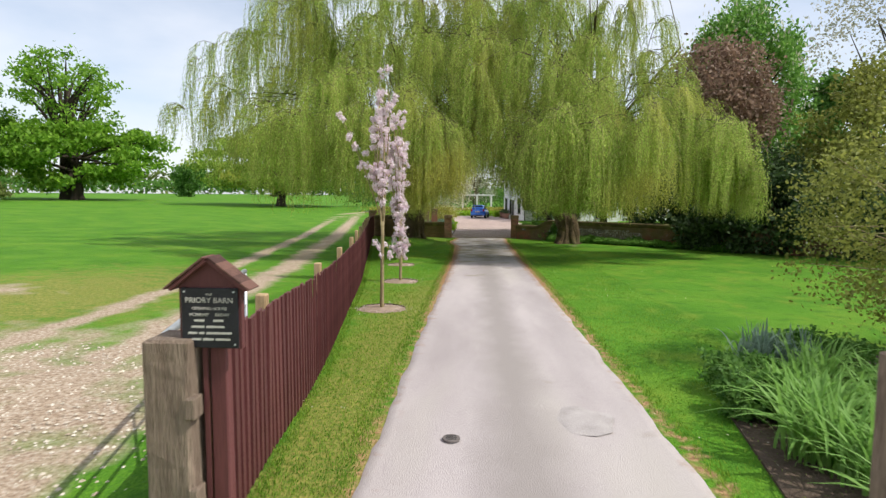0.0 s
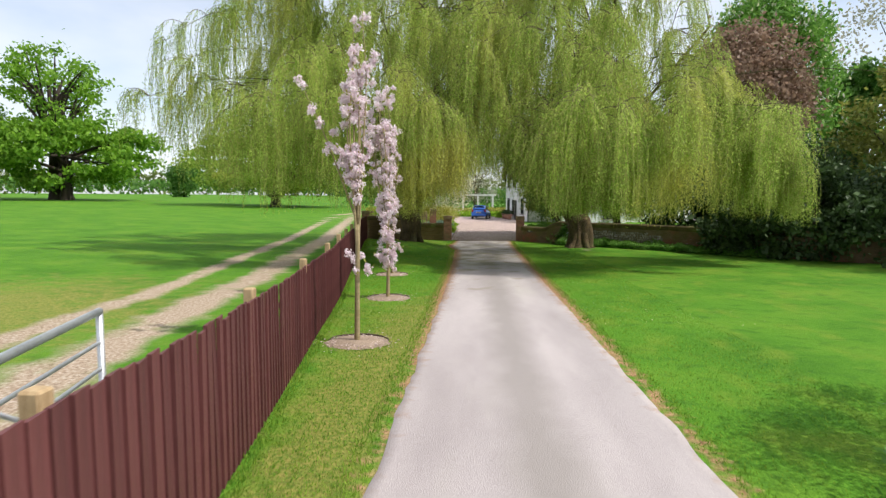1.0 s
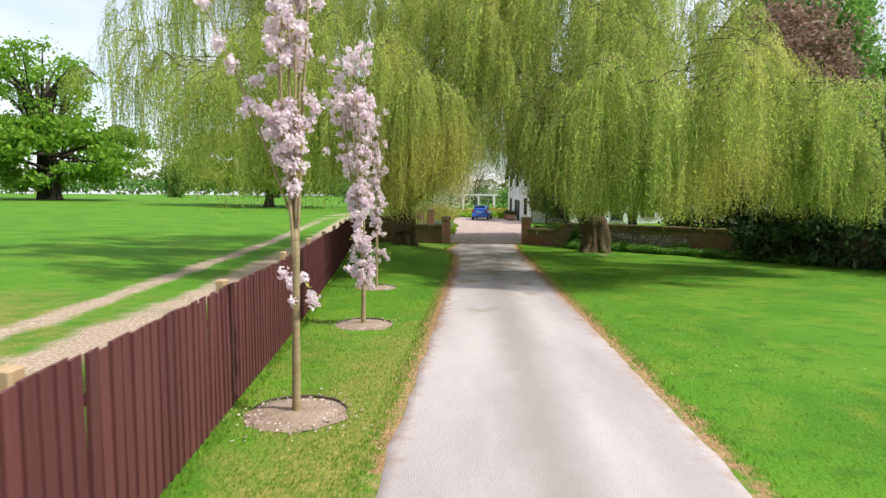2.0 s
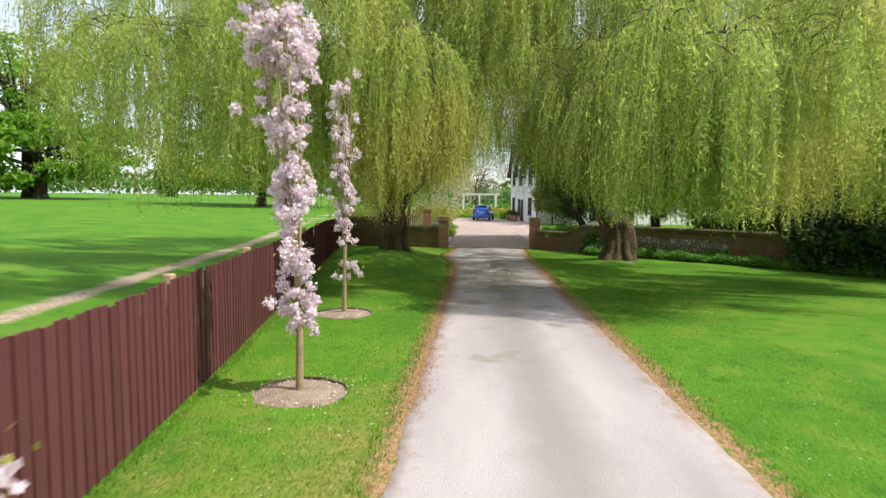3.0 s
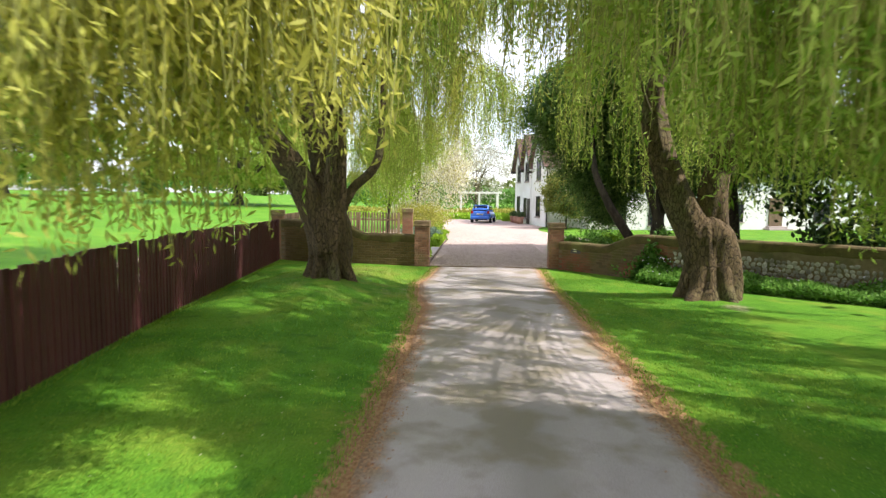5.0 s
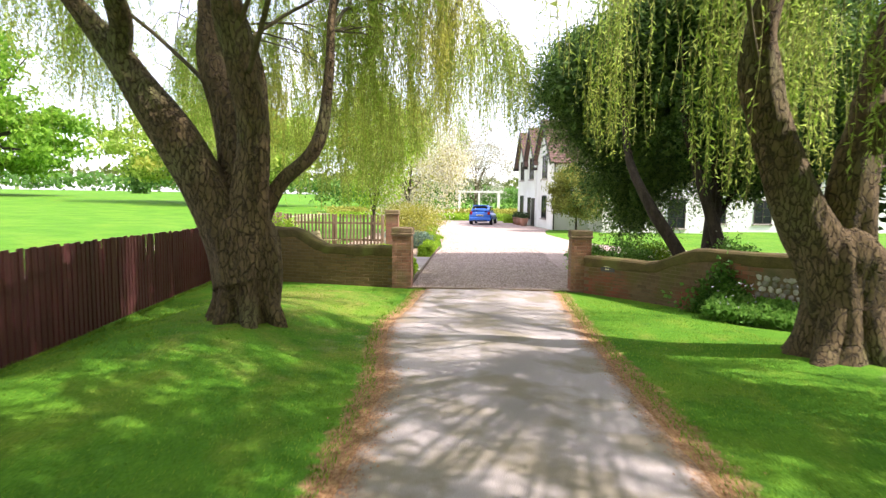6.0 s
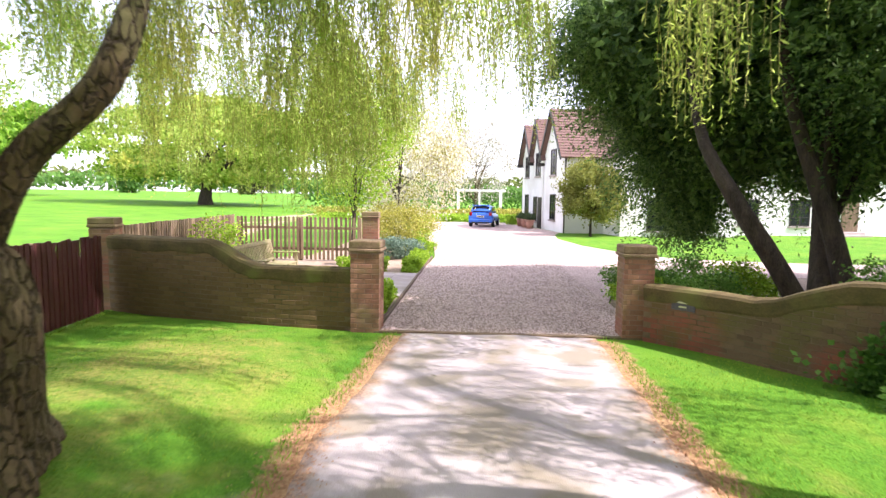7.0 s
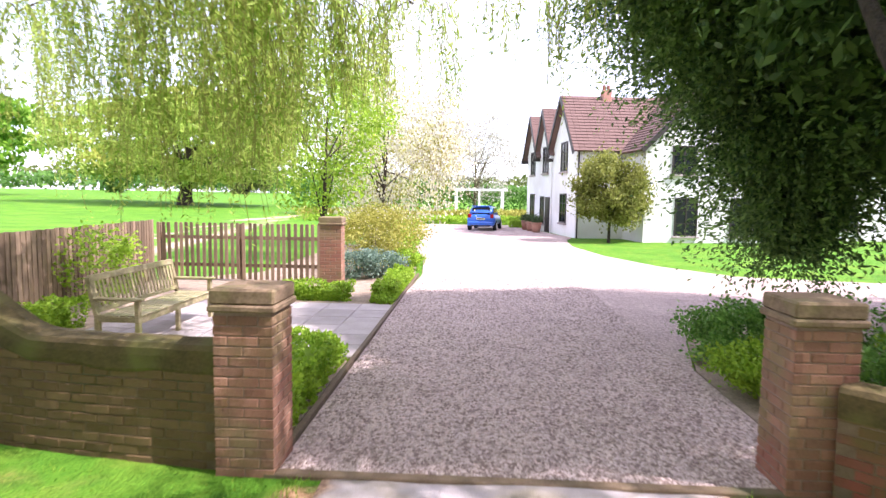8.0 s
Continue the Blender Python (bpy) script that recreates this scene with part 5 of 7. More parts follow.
yew_sprays(4600, 16, 22, (1.5, 3.7, 5.5), (4.4, 3.7, 3.7))
yew_sprays(1700, 16, 25, (-2.2, 4.4, 5.6), (1.5, 1.7, 1.6))
yew_sprays(1500, 16, 23, (-1.2, 4.4, 4.2), (1.35, 1.5, 1.3))
yew_sprays(1200, 16, 26, (-0.6, 4.6, 2.9), (1.05, 1.2, 1.2))
yew_sprays(420, 16, 27, (-0.5, 4.8, 1.8), (0.55, 0.7, 0.65))
# high lobe, mostly out of view, added to shade the gravel at the gateway
yew_sprays(1500, 16, 28, (0.3, -0.7, 7.7), (2.5, 1.4, 1.3))
yew_sprays(1600, 16, 24, (2.4, 0.3, 4.3), (3.2, 1.9, 2.1))
for ctrl, r in (([(-0.15, -0.2, -0.1), (-0.75, -0.15, 0.95), (-1.4, 0.0, 2.0), (-1.7, 0.8, 3.1), (-1.6, 1.9, 4.6)], 0.19), ([(0.45, 0.1, -0.1), (0.35, 0.2, 0.9), (0.0, 0.4, 2.2), (-0.4, 0.8, 4), (-0.5, 1, 6)], 0.2),
                ([(2.5, 0.3, -0.1), (2.45, 0.3, 1.2), (2.4, 0.5, 3), (2.3, 1, 6)], 0.3)):
    v, f = [], []
    tube(v, f, smooth_path(ctrl, 12), np.linspace(r, 0.06, 12), 10, 0.2)
    obj("stem", v, f, M["bark_dark"], yew, smooth=True)

# trees out in the meadow and behind the garden
MEADOW = "meadow trees"
blob_tree("oak_tree", (-76, 110, gz(-76, 110)), (-77, 110, 19.5), (9, 10, 9.5), 60, 0.7, 5200, M["oak_leaf"], M["bark_dark"], 1.3, 31, "tall open-crowned oak with fresh green leaves", "oak tree", 0.10, 26, 0.5, MEADOW)
blob_tree("oak_tree", (-73, 108, gz(-73, 108)), (-73, 108, 9.5), (15, 11, 6.5), 120, 0.8, 14000, M["oak_leaf"], M["bark_dark"], 0.9, 32, "broad low oak with fresh green leaves in the meadow", "oak tree", 0.09, 16, 0.8, MEADOW)
blob_tree("oak_tree", (-92, 104, gz(-92, 104)), (-92, 104, 12), (9, 9, 9), 80, 0.8, 11000, M["oak_leaf"], M["bark_dark"], 0.8, 33, "dense leafy oak at the edge of the meadow", "oak tree", 0.10, 10, 0.9, MEADOW)
blob_tree("field_maple", (-78, 160, gz(-78, 160)), (-78, 160, 6.8), (4.5, 4.5, 4.0), 50, 0.7, 4500, M["chestnut_leaf"], M["bark_dark"], 0.4, 34, "small round-headed tree in a far meadow", "tree", 0.13, 6, 0.9, MEADOW)
blob_tree("field_willow", (-31.5, 97, gz(-31.5, 97)), (-31, 97, 7.8), (13, 9, 5.0), 150, 0.55, 26000, M["willow_leaf"], M["bark_dark"], 0.65, 35, "wide olive-green willow with a dark trunk in the meadow", "willow tree", 0.10, 12, 0.8, MEADOW)
blob_tree("field_maple", (-62, 190, gz(-62, 190)), (-62, 190, 8), (7, 6, 6), 60, 0.9, 5000, M["shrub_leaf"], M["bark_dark"], 0.5, 36, "rounded tree by a far field hedge", "tree", 0.13, 6, 0.9, MEADOW)
blob_tree("bramble_bush", (-80, 92, gz(-80, 92)), (-80, 92, gz(-80, 92) + 1.6), (7, 3, 2.0), 40, 0.5, 5000, M["shrub_leaf"], M["bark_dark"], 0.1, 37, "low tangled hedge bush under the oaks", "bush", 0.15, 3, 0.9)

blob_tree("horse_chestnut", (16.4, 43.0, 0), (16.4, 43.0, 8.7), (3.3, 3.6, 5.4), 200, 0.24, 30000, M["fresh_leaf"], M["bark_dark"], 0.4, 41, "tall dense horse chestnut in white flower behind the wall", "chestnut tree", 0.11, 10, 0.9, tips=(M["pale_blossom"], 2200, 0.30, 0.4))
blob_tree("horse_chestnut", (22.5, 45.0, 0), (22.5, 45.0, 6.4), (2.6, 3.0, 4.0), 70, 0.34, 14000, M["chestnut_leaf"], M["bark_dark"], 0.3, 42, "smaller leafy chestnut tree behind the garden", "chestnut tree", 0.11, 8, 0.9)
blob_tree("copper_tree", (12.8, 37.6, 0), (12.8, 37.6, 7.6), (2.8, 2.6, 3.6), 110, 0.22, 15000, M["copper_leaf"], M["bark_dark"], 0.22, 43, "brown copper-leaved weeping tree behind the wall", "copper tree", 0.13, 8, 0.8)
blob_tree("tall_willow", (29, 46, 0), (28.5, 46, 12.0), (7, 5, 6.5), 120, 0.24, 6000, M["pale_twig"], M["bark_dark"], 0.45, 44, "tall thinly leaved grey-green willow on the far side", "willow tree", 0.09, 22, 0.8)
blob_tree("golden_willow", (17.2, 30.5, 0), (17.2, 30.5, 4.9), (3.4, 3.2, 3.2), 110, 0.20, 17000, M["olive_leaf"], M["bark_dark"], 0.25, 45, "rounded olive-gold willow at the lawn's edge", "willow tree", 0.12, 8, 0.9)
for x, y, r, h, sd in ((10.4, 32.3, 1.3, 2.0, 51), (12.3, 30.3, 2.1, 3.5, 52), (14.8, 27.6, 2.6, 3.7, 53), (17.8, 24.2, 3.0, 3.7, 54), (20.5, 20.5, 3.2, 3.6, 55), (10.2, 38.6, 2.2, 4.4, 56), (14.6, 35.0, 2.6, 4.8, 57)):
    blob_tree("evergreen_bush", (x, y, gz(x, y)), (x, y, h * 0.5 + gz(x, y)), (r, r, h * 0.52), 80, 0.21, 7500, M["dark_leaf"], M["bark_dark"], 0.08, sd, "dark glossy evergreen bush along the lawn's edge", "bush", 0.14, 4, 1.0, "evergreen border bushes")
# twiggy shrub that hangs over the flower bed by the entrance
blob_tree("flowering_shrub", (5.9, 11.6, gz(5.9, 11.6)), (5.9, 11.6, 2.25), (2.35, 2.0, 1.75), 210, 0.055, 26000, M["olive_leaf"], M["bark_young"], 0.07, 61, "loose twiggy shrub with small dull green leaves", "shrub", 0.09, 90, 0.7, tips=(M["pale_blossom"], 260, 0.03, 0.8))
blob_tree("garden_bush", (5.6, 9.4, gz(5.6, 9.4)), (5.6, 9.4, 1.2), (1.5, 1.2, 1.0), 60, 0.07, 8000, M["shrub_leaf"], M["bark_dark"], 0.05, 62, "dull green bush behind the flower bed", "bush", 0.13, 8, 0.9)
blob_tree("magnolia", (5.85, 63.9, 0), (5.85, 63.9, 2.45), (1.65, 1.3, 1.65), 90, 0.15, 13000, M["olive_leaf"], M["bark_dark"], 0.07, 63, "rounded small tree against the white house wall", "small tree", 0.13, 8, 0.9, tips=(M["olive_leaf"], 3600, 0.15, 0.6))
# garden trees beyond the court
blob_tree("blossom_tree", (-4.4, 60, 0), (-4.0, 60, 4.0), (3.0, 2.8, 3.0), 90, 0.10, 7000, M["gold_leaf"], M["bark_dark"], 0.09, 64, "young tree with pale blossom beside the gravel", "blossom tree", 0.13, 12, 0.8, tips=(M["pale_blossom"], 12000, 0.12, 0.8))
blob_tree("garden_tree", (-5.2, 54, 0), (-5.0, 54, 4.2), (2.0, 2.0, 2.6), 80, 0.12, 9000, M["box_leaf"], M["bark_dark"], 0.08, 65, "light green young tree in the garden border", "tree", 0.14, 8, 0.8)
blob_tree("blossom_tree", (-0.6, 93, 0), (-0.6, 93, 5.6), (4.4, 3.5, 4.4), 100, 0.20, 7000, M["pale_twig"], M["bough"], 0.14, 66, "airy grey tree with pale blossom beyond the court", "blossom tree", 0.11, 26, 0.7)
blob_tree("garden_tree", (-9.5, 88, 0), (-9.5, 88, 5.0), (4.5, 4, 4.0), 90, 0.25, 8000, M["gold_leaf"], M["bark_dark"], 0.16, 67, "yellow-green leafy tree behind the garden", "tree", 0.12, 8, 0.8)


def hedge_stuff(name, line, width, height, leaf, count, material, seed, label, z0=None):
    gen = np.random.default_rng(seed)
    pts = np.array([tuple(p) for p in smooth_path([(x, y, 0) for x, y in line], 200)])
    k = gen.integers(200, size=count)
    p = pts[k].copy()
    p[:, :2] += gen.normal(size=(count, 2)) * width * 0.4
    wob = np.array([0.7 + 0.6 * (0.5 + 0.5 * noise.noise(Vector((a * 0.09, b * 0.09, seed)))) for a, b in p[:, :2]])
    p[:, 2] = (ground_z(p[:, 0], p[:, 1]) if z0 is None else z0) + height * wob * np.sqrt(gen.uniform(size=count))
    ln = gen.uniform(0.7, 1.3, count) * leaf
    tagged(quads_obj(name, leaves(p, gen.normal(size=(count, 3)), ln, ln * 0.7, gen), material), label, "hedge", kind="stuff")


hedge_stuff("far_hedgerow", [(-330, 190), (-200, 230), (-90, 260), (-20, 270), (60, 250)], 8, 6, 1.8, 9000, M["chestnut_leaf"], 71, "distant line of hedgerow trees at the meadow's end")
hedge_stuff("far_woodland", [(-420, 330), (-200, 380), (0, 390), (260, 330), (420, 150), (430, -50)], 16, 13, 3.0, 11000, M["shrub_leaf"], 72, "distant low woodland along the horizon")
hedge_stuff("garden_hedge", [(-22, 104), (-8, 106), (6, 106), (22, 104)], 2, 3.4, 0.4, 9000, M["chestnut_leaf"], 73, "green garden hedge beyond the gravel court")
hedge_stuff("low_border", [(-14, 82), (-6, 83), (-1, 84), (4, 82)], 2.0, 1.0, 0.22, 7000, M["gold_leaf"], 74, "low yellow-green planted border behind the car", 0.0)
hedge_stuff("low_border", [(-13, 80), (-5, 81), (3, 80)], 1.4, 0.6, 0.18, 6000, M["box_leaf"], 75, "low green planted border behind the car", 0.0)
hedge_stuff("boundary_shrubbery", [(11, 36), (16, 33), (22, 27), (27, 18)], 3, 3.7, 0.4, 12000, M["dark_leaf"], 76, "dark evergreen shrubbery behind the garden wall", 0.0)


# ---- blossom trees on the verge ----
def petals(centres, radius, per, gen):
    n = len(centres) * per
    c = np.repeat(centres, per, axis=0)
    d = gen.normal(size=(n, 3))
    d /= np.linalg.norm(d, axis=1, keepdims=True)
    r = np.repeat(gen.uniform(0.7, 1.25, len(centres)) * radius, per).reshape(-1, 1)
    p = c + d * r * gen.uniform(0.25, 0.95, (n, 1))
    tang = np.cross(d, gen.normal(size=(n, 3))) + d * 0.35
    ln = gen.uniform(0.7, 1.2, n) * radius * 0.62
    return leaves(p - tang * 0.02, tang, ln, ln * 0.85, gen)


def cherry(x, y, top, low, clusters, width, seed, label, side=None, lean=0.0):
    gen = np.random.default_rng(seed)
    g = gz(x, y)
    t = empty("cherry_tree", (x, y, g))
    wv, wf = [], []
    fork = min(low + 0.55, 1.7)
    trunk = smooth_path([(0, 0, -0.1), (0.01, 0, fork * 0.5), (0.02 + lean * 0.3, 0.01, fork)], 8)
    tube(wv, wf, trunk, np.linspace(0.042, 0.030, 8), 8, 0.15)
    obj("trunk", wv, wf, M["bark_young"], t, smooth=True)
    pts = []
    for k in range(6):
        a = 2 * math.pi * k / 6 + gen.uniform(-0.4, 0.4)
        c, s = math.cos(a), math.sin(a)
        hi = top - gen.uniform(0, 0.9) * (k > 0)
        w = width * gen.uniform(0.55, 1.0)
        st = trunk[-1] if k % 2 else trunk[5]
        ctrl = [tuple(st), (lean * 0.5 + c * w * 0.5, s * w * 0.5, fork + (hi - fork) * 0.35), (lean * 0.8 + c * w * 0.8, s * w * 0.8, fork + (hi - fork) * 0.7), (lean + c * w * 0.55, s * w * 0.55, hi)]
        lp = smooth_path(ctrl, 14)
        v, f = [], []
        tube(v, f, lp, np.linspace(0.018, 0.005, 14), 6)
        obj("branch", v, f, M["bark_young"], t, smooth=True)
        pts += [q for q in lp if q.z > low]
    if side:
        lp = smooth_path([tuple(trunk[-1]), tuple((Vector(trunk[-1]) + Vector(side)) / 2 + Vector((0, 0, 0.1))), side], 12)
        v, f = [], []
        tube(v, f, lp, np.linspace(0.014, 0.004, 12), 6)
        obj("branch", v, f, M["bark_young"], t, smooth=True)
        pts += lp[5:]
    # short twigs low on the stem carry a few flowers too
    for _ in range(5):
        q = Vector((gen.normal() * 0.08 + 0.05, gen.normal() * 0.08, gen.uniform(0.7, max(0.8, low))))
        pts.append(q)
    base = np.array([tuple(q) for q in pts])
    c = base[gen.integers(len(base), size=clusters)] + gen.normal(size=(clusters, 3)) * (width * 0.22 + 0.03)
    dense = np.array([noise.noise(Vector(q) * 2.2 + Vector((seed, 0, 0))) for q in c])
    c = c[dense > -0.22]
    bl = quads_obj("blossom", petals(c, 0.07, 48, gen), M["blossom"], t)
    tagged(bl, "dense pale pink blossom clusters", kind="stuff")
    k = gen.integers(len(c), size=260)
    p = c[k] + gen.normal(size=(260, 3)) * 0.06
    ln = gen.uniform(0.04, 0.07, 260)
    tagged(quads_obj("young_leaf_mass", leaves(p, gen.normal(size=(260, 3)), ln, ln * 0.5, gen), M["gold_leaf"], t), kind="stuff")
    tagged(t, label, "cherry tree", "young cherry trees on the verge")
    # round bed cut into the turf
    r = 0.44
    bv, bf = [(0, 0, 0.035)], []
    n = 40
    pit = lambda i: r * (1 + 0.12 * noise.noise(Vector((math.cos(2 * math.pi * i / n) * 2.2, math.sin(2 * math.pi * i / n) * 2.2, seed))))
    rings = ((0.5, 0.03), (0.88, 0.012), (1.0, -0.005))
    for q, z in rings:
        for i in range(n):
            a = 2 * math.pi * i / n
            rr = pit(i) * q
            px, py = rr * math.cos(a) * 1.05, rr * math.sin(a)
            bv.append((px, py, float(ground_z(x + px, y + py)) - g + z + 0.012 * noise.noise(Vector((px * 9, py * 9, 1)))))
    bf += [(0, 1 + i, 1 + (i + 1) % n) for i in range(n)]
    for q in range(len(rings) - 1):
        bf += [(1 + q * n + i, 1 + (q + 1) * n + i, 1 + (q + 1) * n + (i + 1) % n, 1 + q * n + (i + 1) % n) for i in range(n)]
    bed = obj("tree_pit", bv, bf, M["soil"], None, True)
    bed.location = (x, y, g + 0.012)
    # dark strip along the far rim stands for the shade of the cut
    v, f = [], []
    ring = [(pit(i) * 1.05 * math.cos(2 * math.pi * i / n), pit(i) * math.sin(2 * math.pi * i / n)) for i in range(1, n // 2)]
    tube(v, f, [(px, py, float(ground_z(x + px, y + py)) - g + 0.012 + 0.008 * noise.noise(Vector((px * 5, py * 5, 3)))) for px, py in ring], [0.004 + 0.013 * math.sin(math.pi * (k + 1) / len(ring)) for k in range(len(ring))], 5)
    obj("turf_edge", v, f, M["soil_dark"], bed, True, "dark strip for the shade under the cut turf edge")
    tagged(bed, "round bare-soil planting pit cut into the grass", "planting bed", "tree pits", "structure")


cherry(-2.15, 15.62, 4.5, 2.2, 215, 0.20, 81, "young upright cherry with pale pink blossom and a long side branch", (-0.78, -0.1, 3.75))
cherry(-2.31, 19.62, 4.35, 0.75, 460, 0.31, 82, "young columnar cherry thickly covered in pale pink blossom", (-0.55, 0.1, 4.3), -0.12)
cherry(-2.82, 23.83, 4.2, 0.75, 140, 0.22, 83, "young slender cherry with thin pale pink blossom")


# ---- entrance: sign, posts, steel gate ----
def build_entrance():
    g = gz(-2.05, 7.9)
    bm = bmesh.new()
    add_box(bm, (-2.12, 7.49, g - 0.2), (-1.87, 7.75, g + 1.305), 0.015)
    bmesh.ops.subdivide_edges(bm, edges=[e for e in bm.edges if e.calc_length() > 0.5], cuts=14)
    for q in bm.verts:
        n = noise.noise(Vector((q.co.x * 5, q.co.y * 5, q.co.z * 2.6)))
        q.co.x += 0.02 * n
        q.co.y += 0.018 * noise.noise(q.co * 4 + Vector((7, 0, 0)))
    post = part("gate_post", bm, M["post_old"])
    for z in (0.45, 0.95):
        box("hinge", (-1.885, 7.47, g + z - 0.07), (-1.83, 7.57, g + z + 0.05), M["post_old"], post, 0.008, "grey weathered hinge block")
    tagged(post, "thick rough weathered grey-brown timber gate post", "gate post", "gate posts")
    g2 = gz(2.0, 7.85)
    bm = bmesh.new()
    add_box(bm, (1.91, 7.75, g2 - 0.2), (2.06, 7.91, g2 + 1.22), 0.012)
    add_box(bm, (1.935, 7.738, g2 + 0.0), (1.965, 7.75, g2 + 1.1), 0.002)
    tagged(part("gate_post", bm, M["post_old"]), "square weathered timber gate post beside the flower bed", "gate post", "gate posts")
    # sign: dark post, gabled board and a black plate
    s = empty("name_sign", (-1.775, 7.58, g + 0.06))
    box("sign_post", (-0.03, 0.03, -0.2), (0.06, 0.11, 1.3), M["fence"], s, 0.006)
    bm = bmesh.new()
    outline = [(-0.17, 1.19), (0.17, 1.19), (0.17, 1.53), (0.0, 1.665), (-0.17, 1.53)]
    fr = [bm.verts.new((x, -0.01, z)) for x, z in outline]
    bk = [bm.verts.new((x, 0.03, z)) for x, z in outline]
    bm.faces.new(fr)
    bm.faces.new(bk[::-1])
    for i in range(5):
        bm.faces.new((fr[i], bk[i], bk[(i + 1) % 5], fr[(i + 1) % 5]))
    bmesh.ops.recalc_face_normals(bm, faces=bm.faces)
    part("backboard", bm, M["fence"], s)
    plate = box("plate", (-0.155, -0.024, 1.195), (0.155, -0.01, 1.52), M["plate"], s, 0.003, "black plate with pale lettering")
    for sx in (-1, 1):
        m = Matrix.Translation((0, 0, 1.69)) @ Matrix.Rotation(radians(38 * sx), 4, "Y")
        bm = bmesh.new()
        lo, hi = sorted((0.0, sx * 0.275))
        add_box(bm, (lo, -0.05, -0.022), (hi, 0.07, 0.0), 0.004, m)
        part("roof_board", bm, M["fence"], s)
        for k in range(5):
            bm = bmesh.new()
            a = sx * (0.01 + k * 0.055)
            add_box(bm, (min(a, a + sx * 0.06), -0.06, 0.0), (max(a, a + sx * 0.06), 0.08, 0.012), 0.003, m)
            part("shingle", bm, M["shingle"], s)
    for sx, sz in ((-0.135, 1.50), (0.135, 1.50), (-0.135, 1.215), (0.135, 1.215)):
        bm = bmesh.new()
        bmesh.ops.create_cone(bm, cap_ends=True, segments=10, radius1=0.006, radius2=0.005, depth=0.006, matrix=pose(sx, -0.027, sz, 90))
        part("screw", bm, M["steel"], plate)

    def words(text, z, size):
        cu = bpy.data.curves.new("lettering", "FONT")
        cu.body, cu.size, cu.align_x, cu.extrude = text, size, "CENTER", 0.001
        cu.materials.append(M["letter"])
        ob = new("lettering", cu)
        ob.parent = plate
        ob.matrix_basis = pose(0, -0.0255, z, 90)

    words("THE", 1.478, 0.020)
    words("PRIORY BARN", 1.440, 0.042)
    words("OPENING HOURS", 1.402, 0.024)
    words("MONDAY     FRIDAY", 1.368, 0.024)
    for z, runs in ((1.338, ((-0.085, -0.03), (0.02, 0.075))), (1.304, ((-0.1, -0.03), (-0.02, 0.08))), (1.270, ((-0.12, -0.07), (-0.06, -0.03), (-0.02, 0.12))), (1.236, ((-0.1, -0.05), (-0.04, 0.02), (0.03, 0.11)))):
        for a, b in runs:
            box("text_bar", (a, -0.0255, z), (b, -0.024, z + 0.012), M["letter"], plate)
    tagged(s, "black lettered sign under a small shingled gable on a brown post", "sign")
    # open field gate of galvanised tube
    gate = empty("field_gate", (-2.33, 8.0, g), 103.3)
    L, H = 3.5, 1.16
    def bar(name, pts, r):
        v, f = [], []
        tube(v, f, pts, [r] * len(pts), 10)
        obj(name, v, f, M["steel"], gate, True)
    bar("top_rail", [(0, 0, H), (L, 0, H)], 0.028)
    bar("end_stile", [(0, 0, 0.15), (0, 0, H)], 0.024)
    bar("end_stile", [(L, 0, 0.15), (L, 0, H)], 0.024)
    for z in (0.2, 0.38, 0.56, 0.75, 0.94):
        bar("rail", [(0, 0, z), (L, 0, z)], 0.014)
    bar("brace", [(0.05, 0.02, 0.2), (L / 2, 0.02, H)], 0.014)
    bar("brace", [(L - 0.05, 0.02, 0.2), (L / 2, 0.02, H)], 0.014)
    bar("middle_stile", [(L / 2, 0, 0.15), (L / 2, 0, H)], 0.014)
    tagged(gate, "galvanised tubular steel field gate standing open behind the fence", "gate")


M["plate"] = mat("black_plate", (0.008, 0.009, 0.014), (0.02, 0.021, 0.028), rough=0.35, bump=0.05)
M["letter"] = mat("pale_lettering", (0.42, 0.40, 0.34), (0.58, 0.56, 0.50), rough=0.6, bump=0)
M["shingle"] = mat("cedar_shingle", (0.06, 0.028, 0.022), (0.15, 0.075, 0.055), scale=8, fine=40, rough=0.85, objrand=0.5)
build_entrance()


@functools.lru_cache(maxsize=None)
def strap_leaf(kind, material):
    """A folded, arching strap leaf one metre long that leans along +x."""
    gen = np.random.default_rng(900 + kind)
    lean_, droop = gen.uniform(0.2, 0.95), gen.uniform(0.35, 0.62)
    v, f = [], []
    for i in range(8):
        u = i / 7
        x, z = lean_ * u ** 1.6, u - droop * lean_ * 1.25 * u ** 3.0
        hw = 0.022 * (0.75 + 0.5 * u - 1.25 * u ** 3.2) + 0.001
        side = 0.03 * kind % 0.05 * u * u
        v += [(x, side - hw, z + 0.35 * hw), (x, side, z), (x, side + hw, z + 0.35 * hw)]
        if i:
            k = 3 * i
            f += [(k - 3, k - 2, k + 1, k), (k - 2, k - 1, k + 2, k + 1)]
    me = bpy.data.meshes.new("leaf")
    me.from_pydata(v, [], f)
    me.materials.append(M[material])
    return me


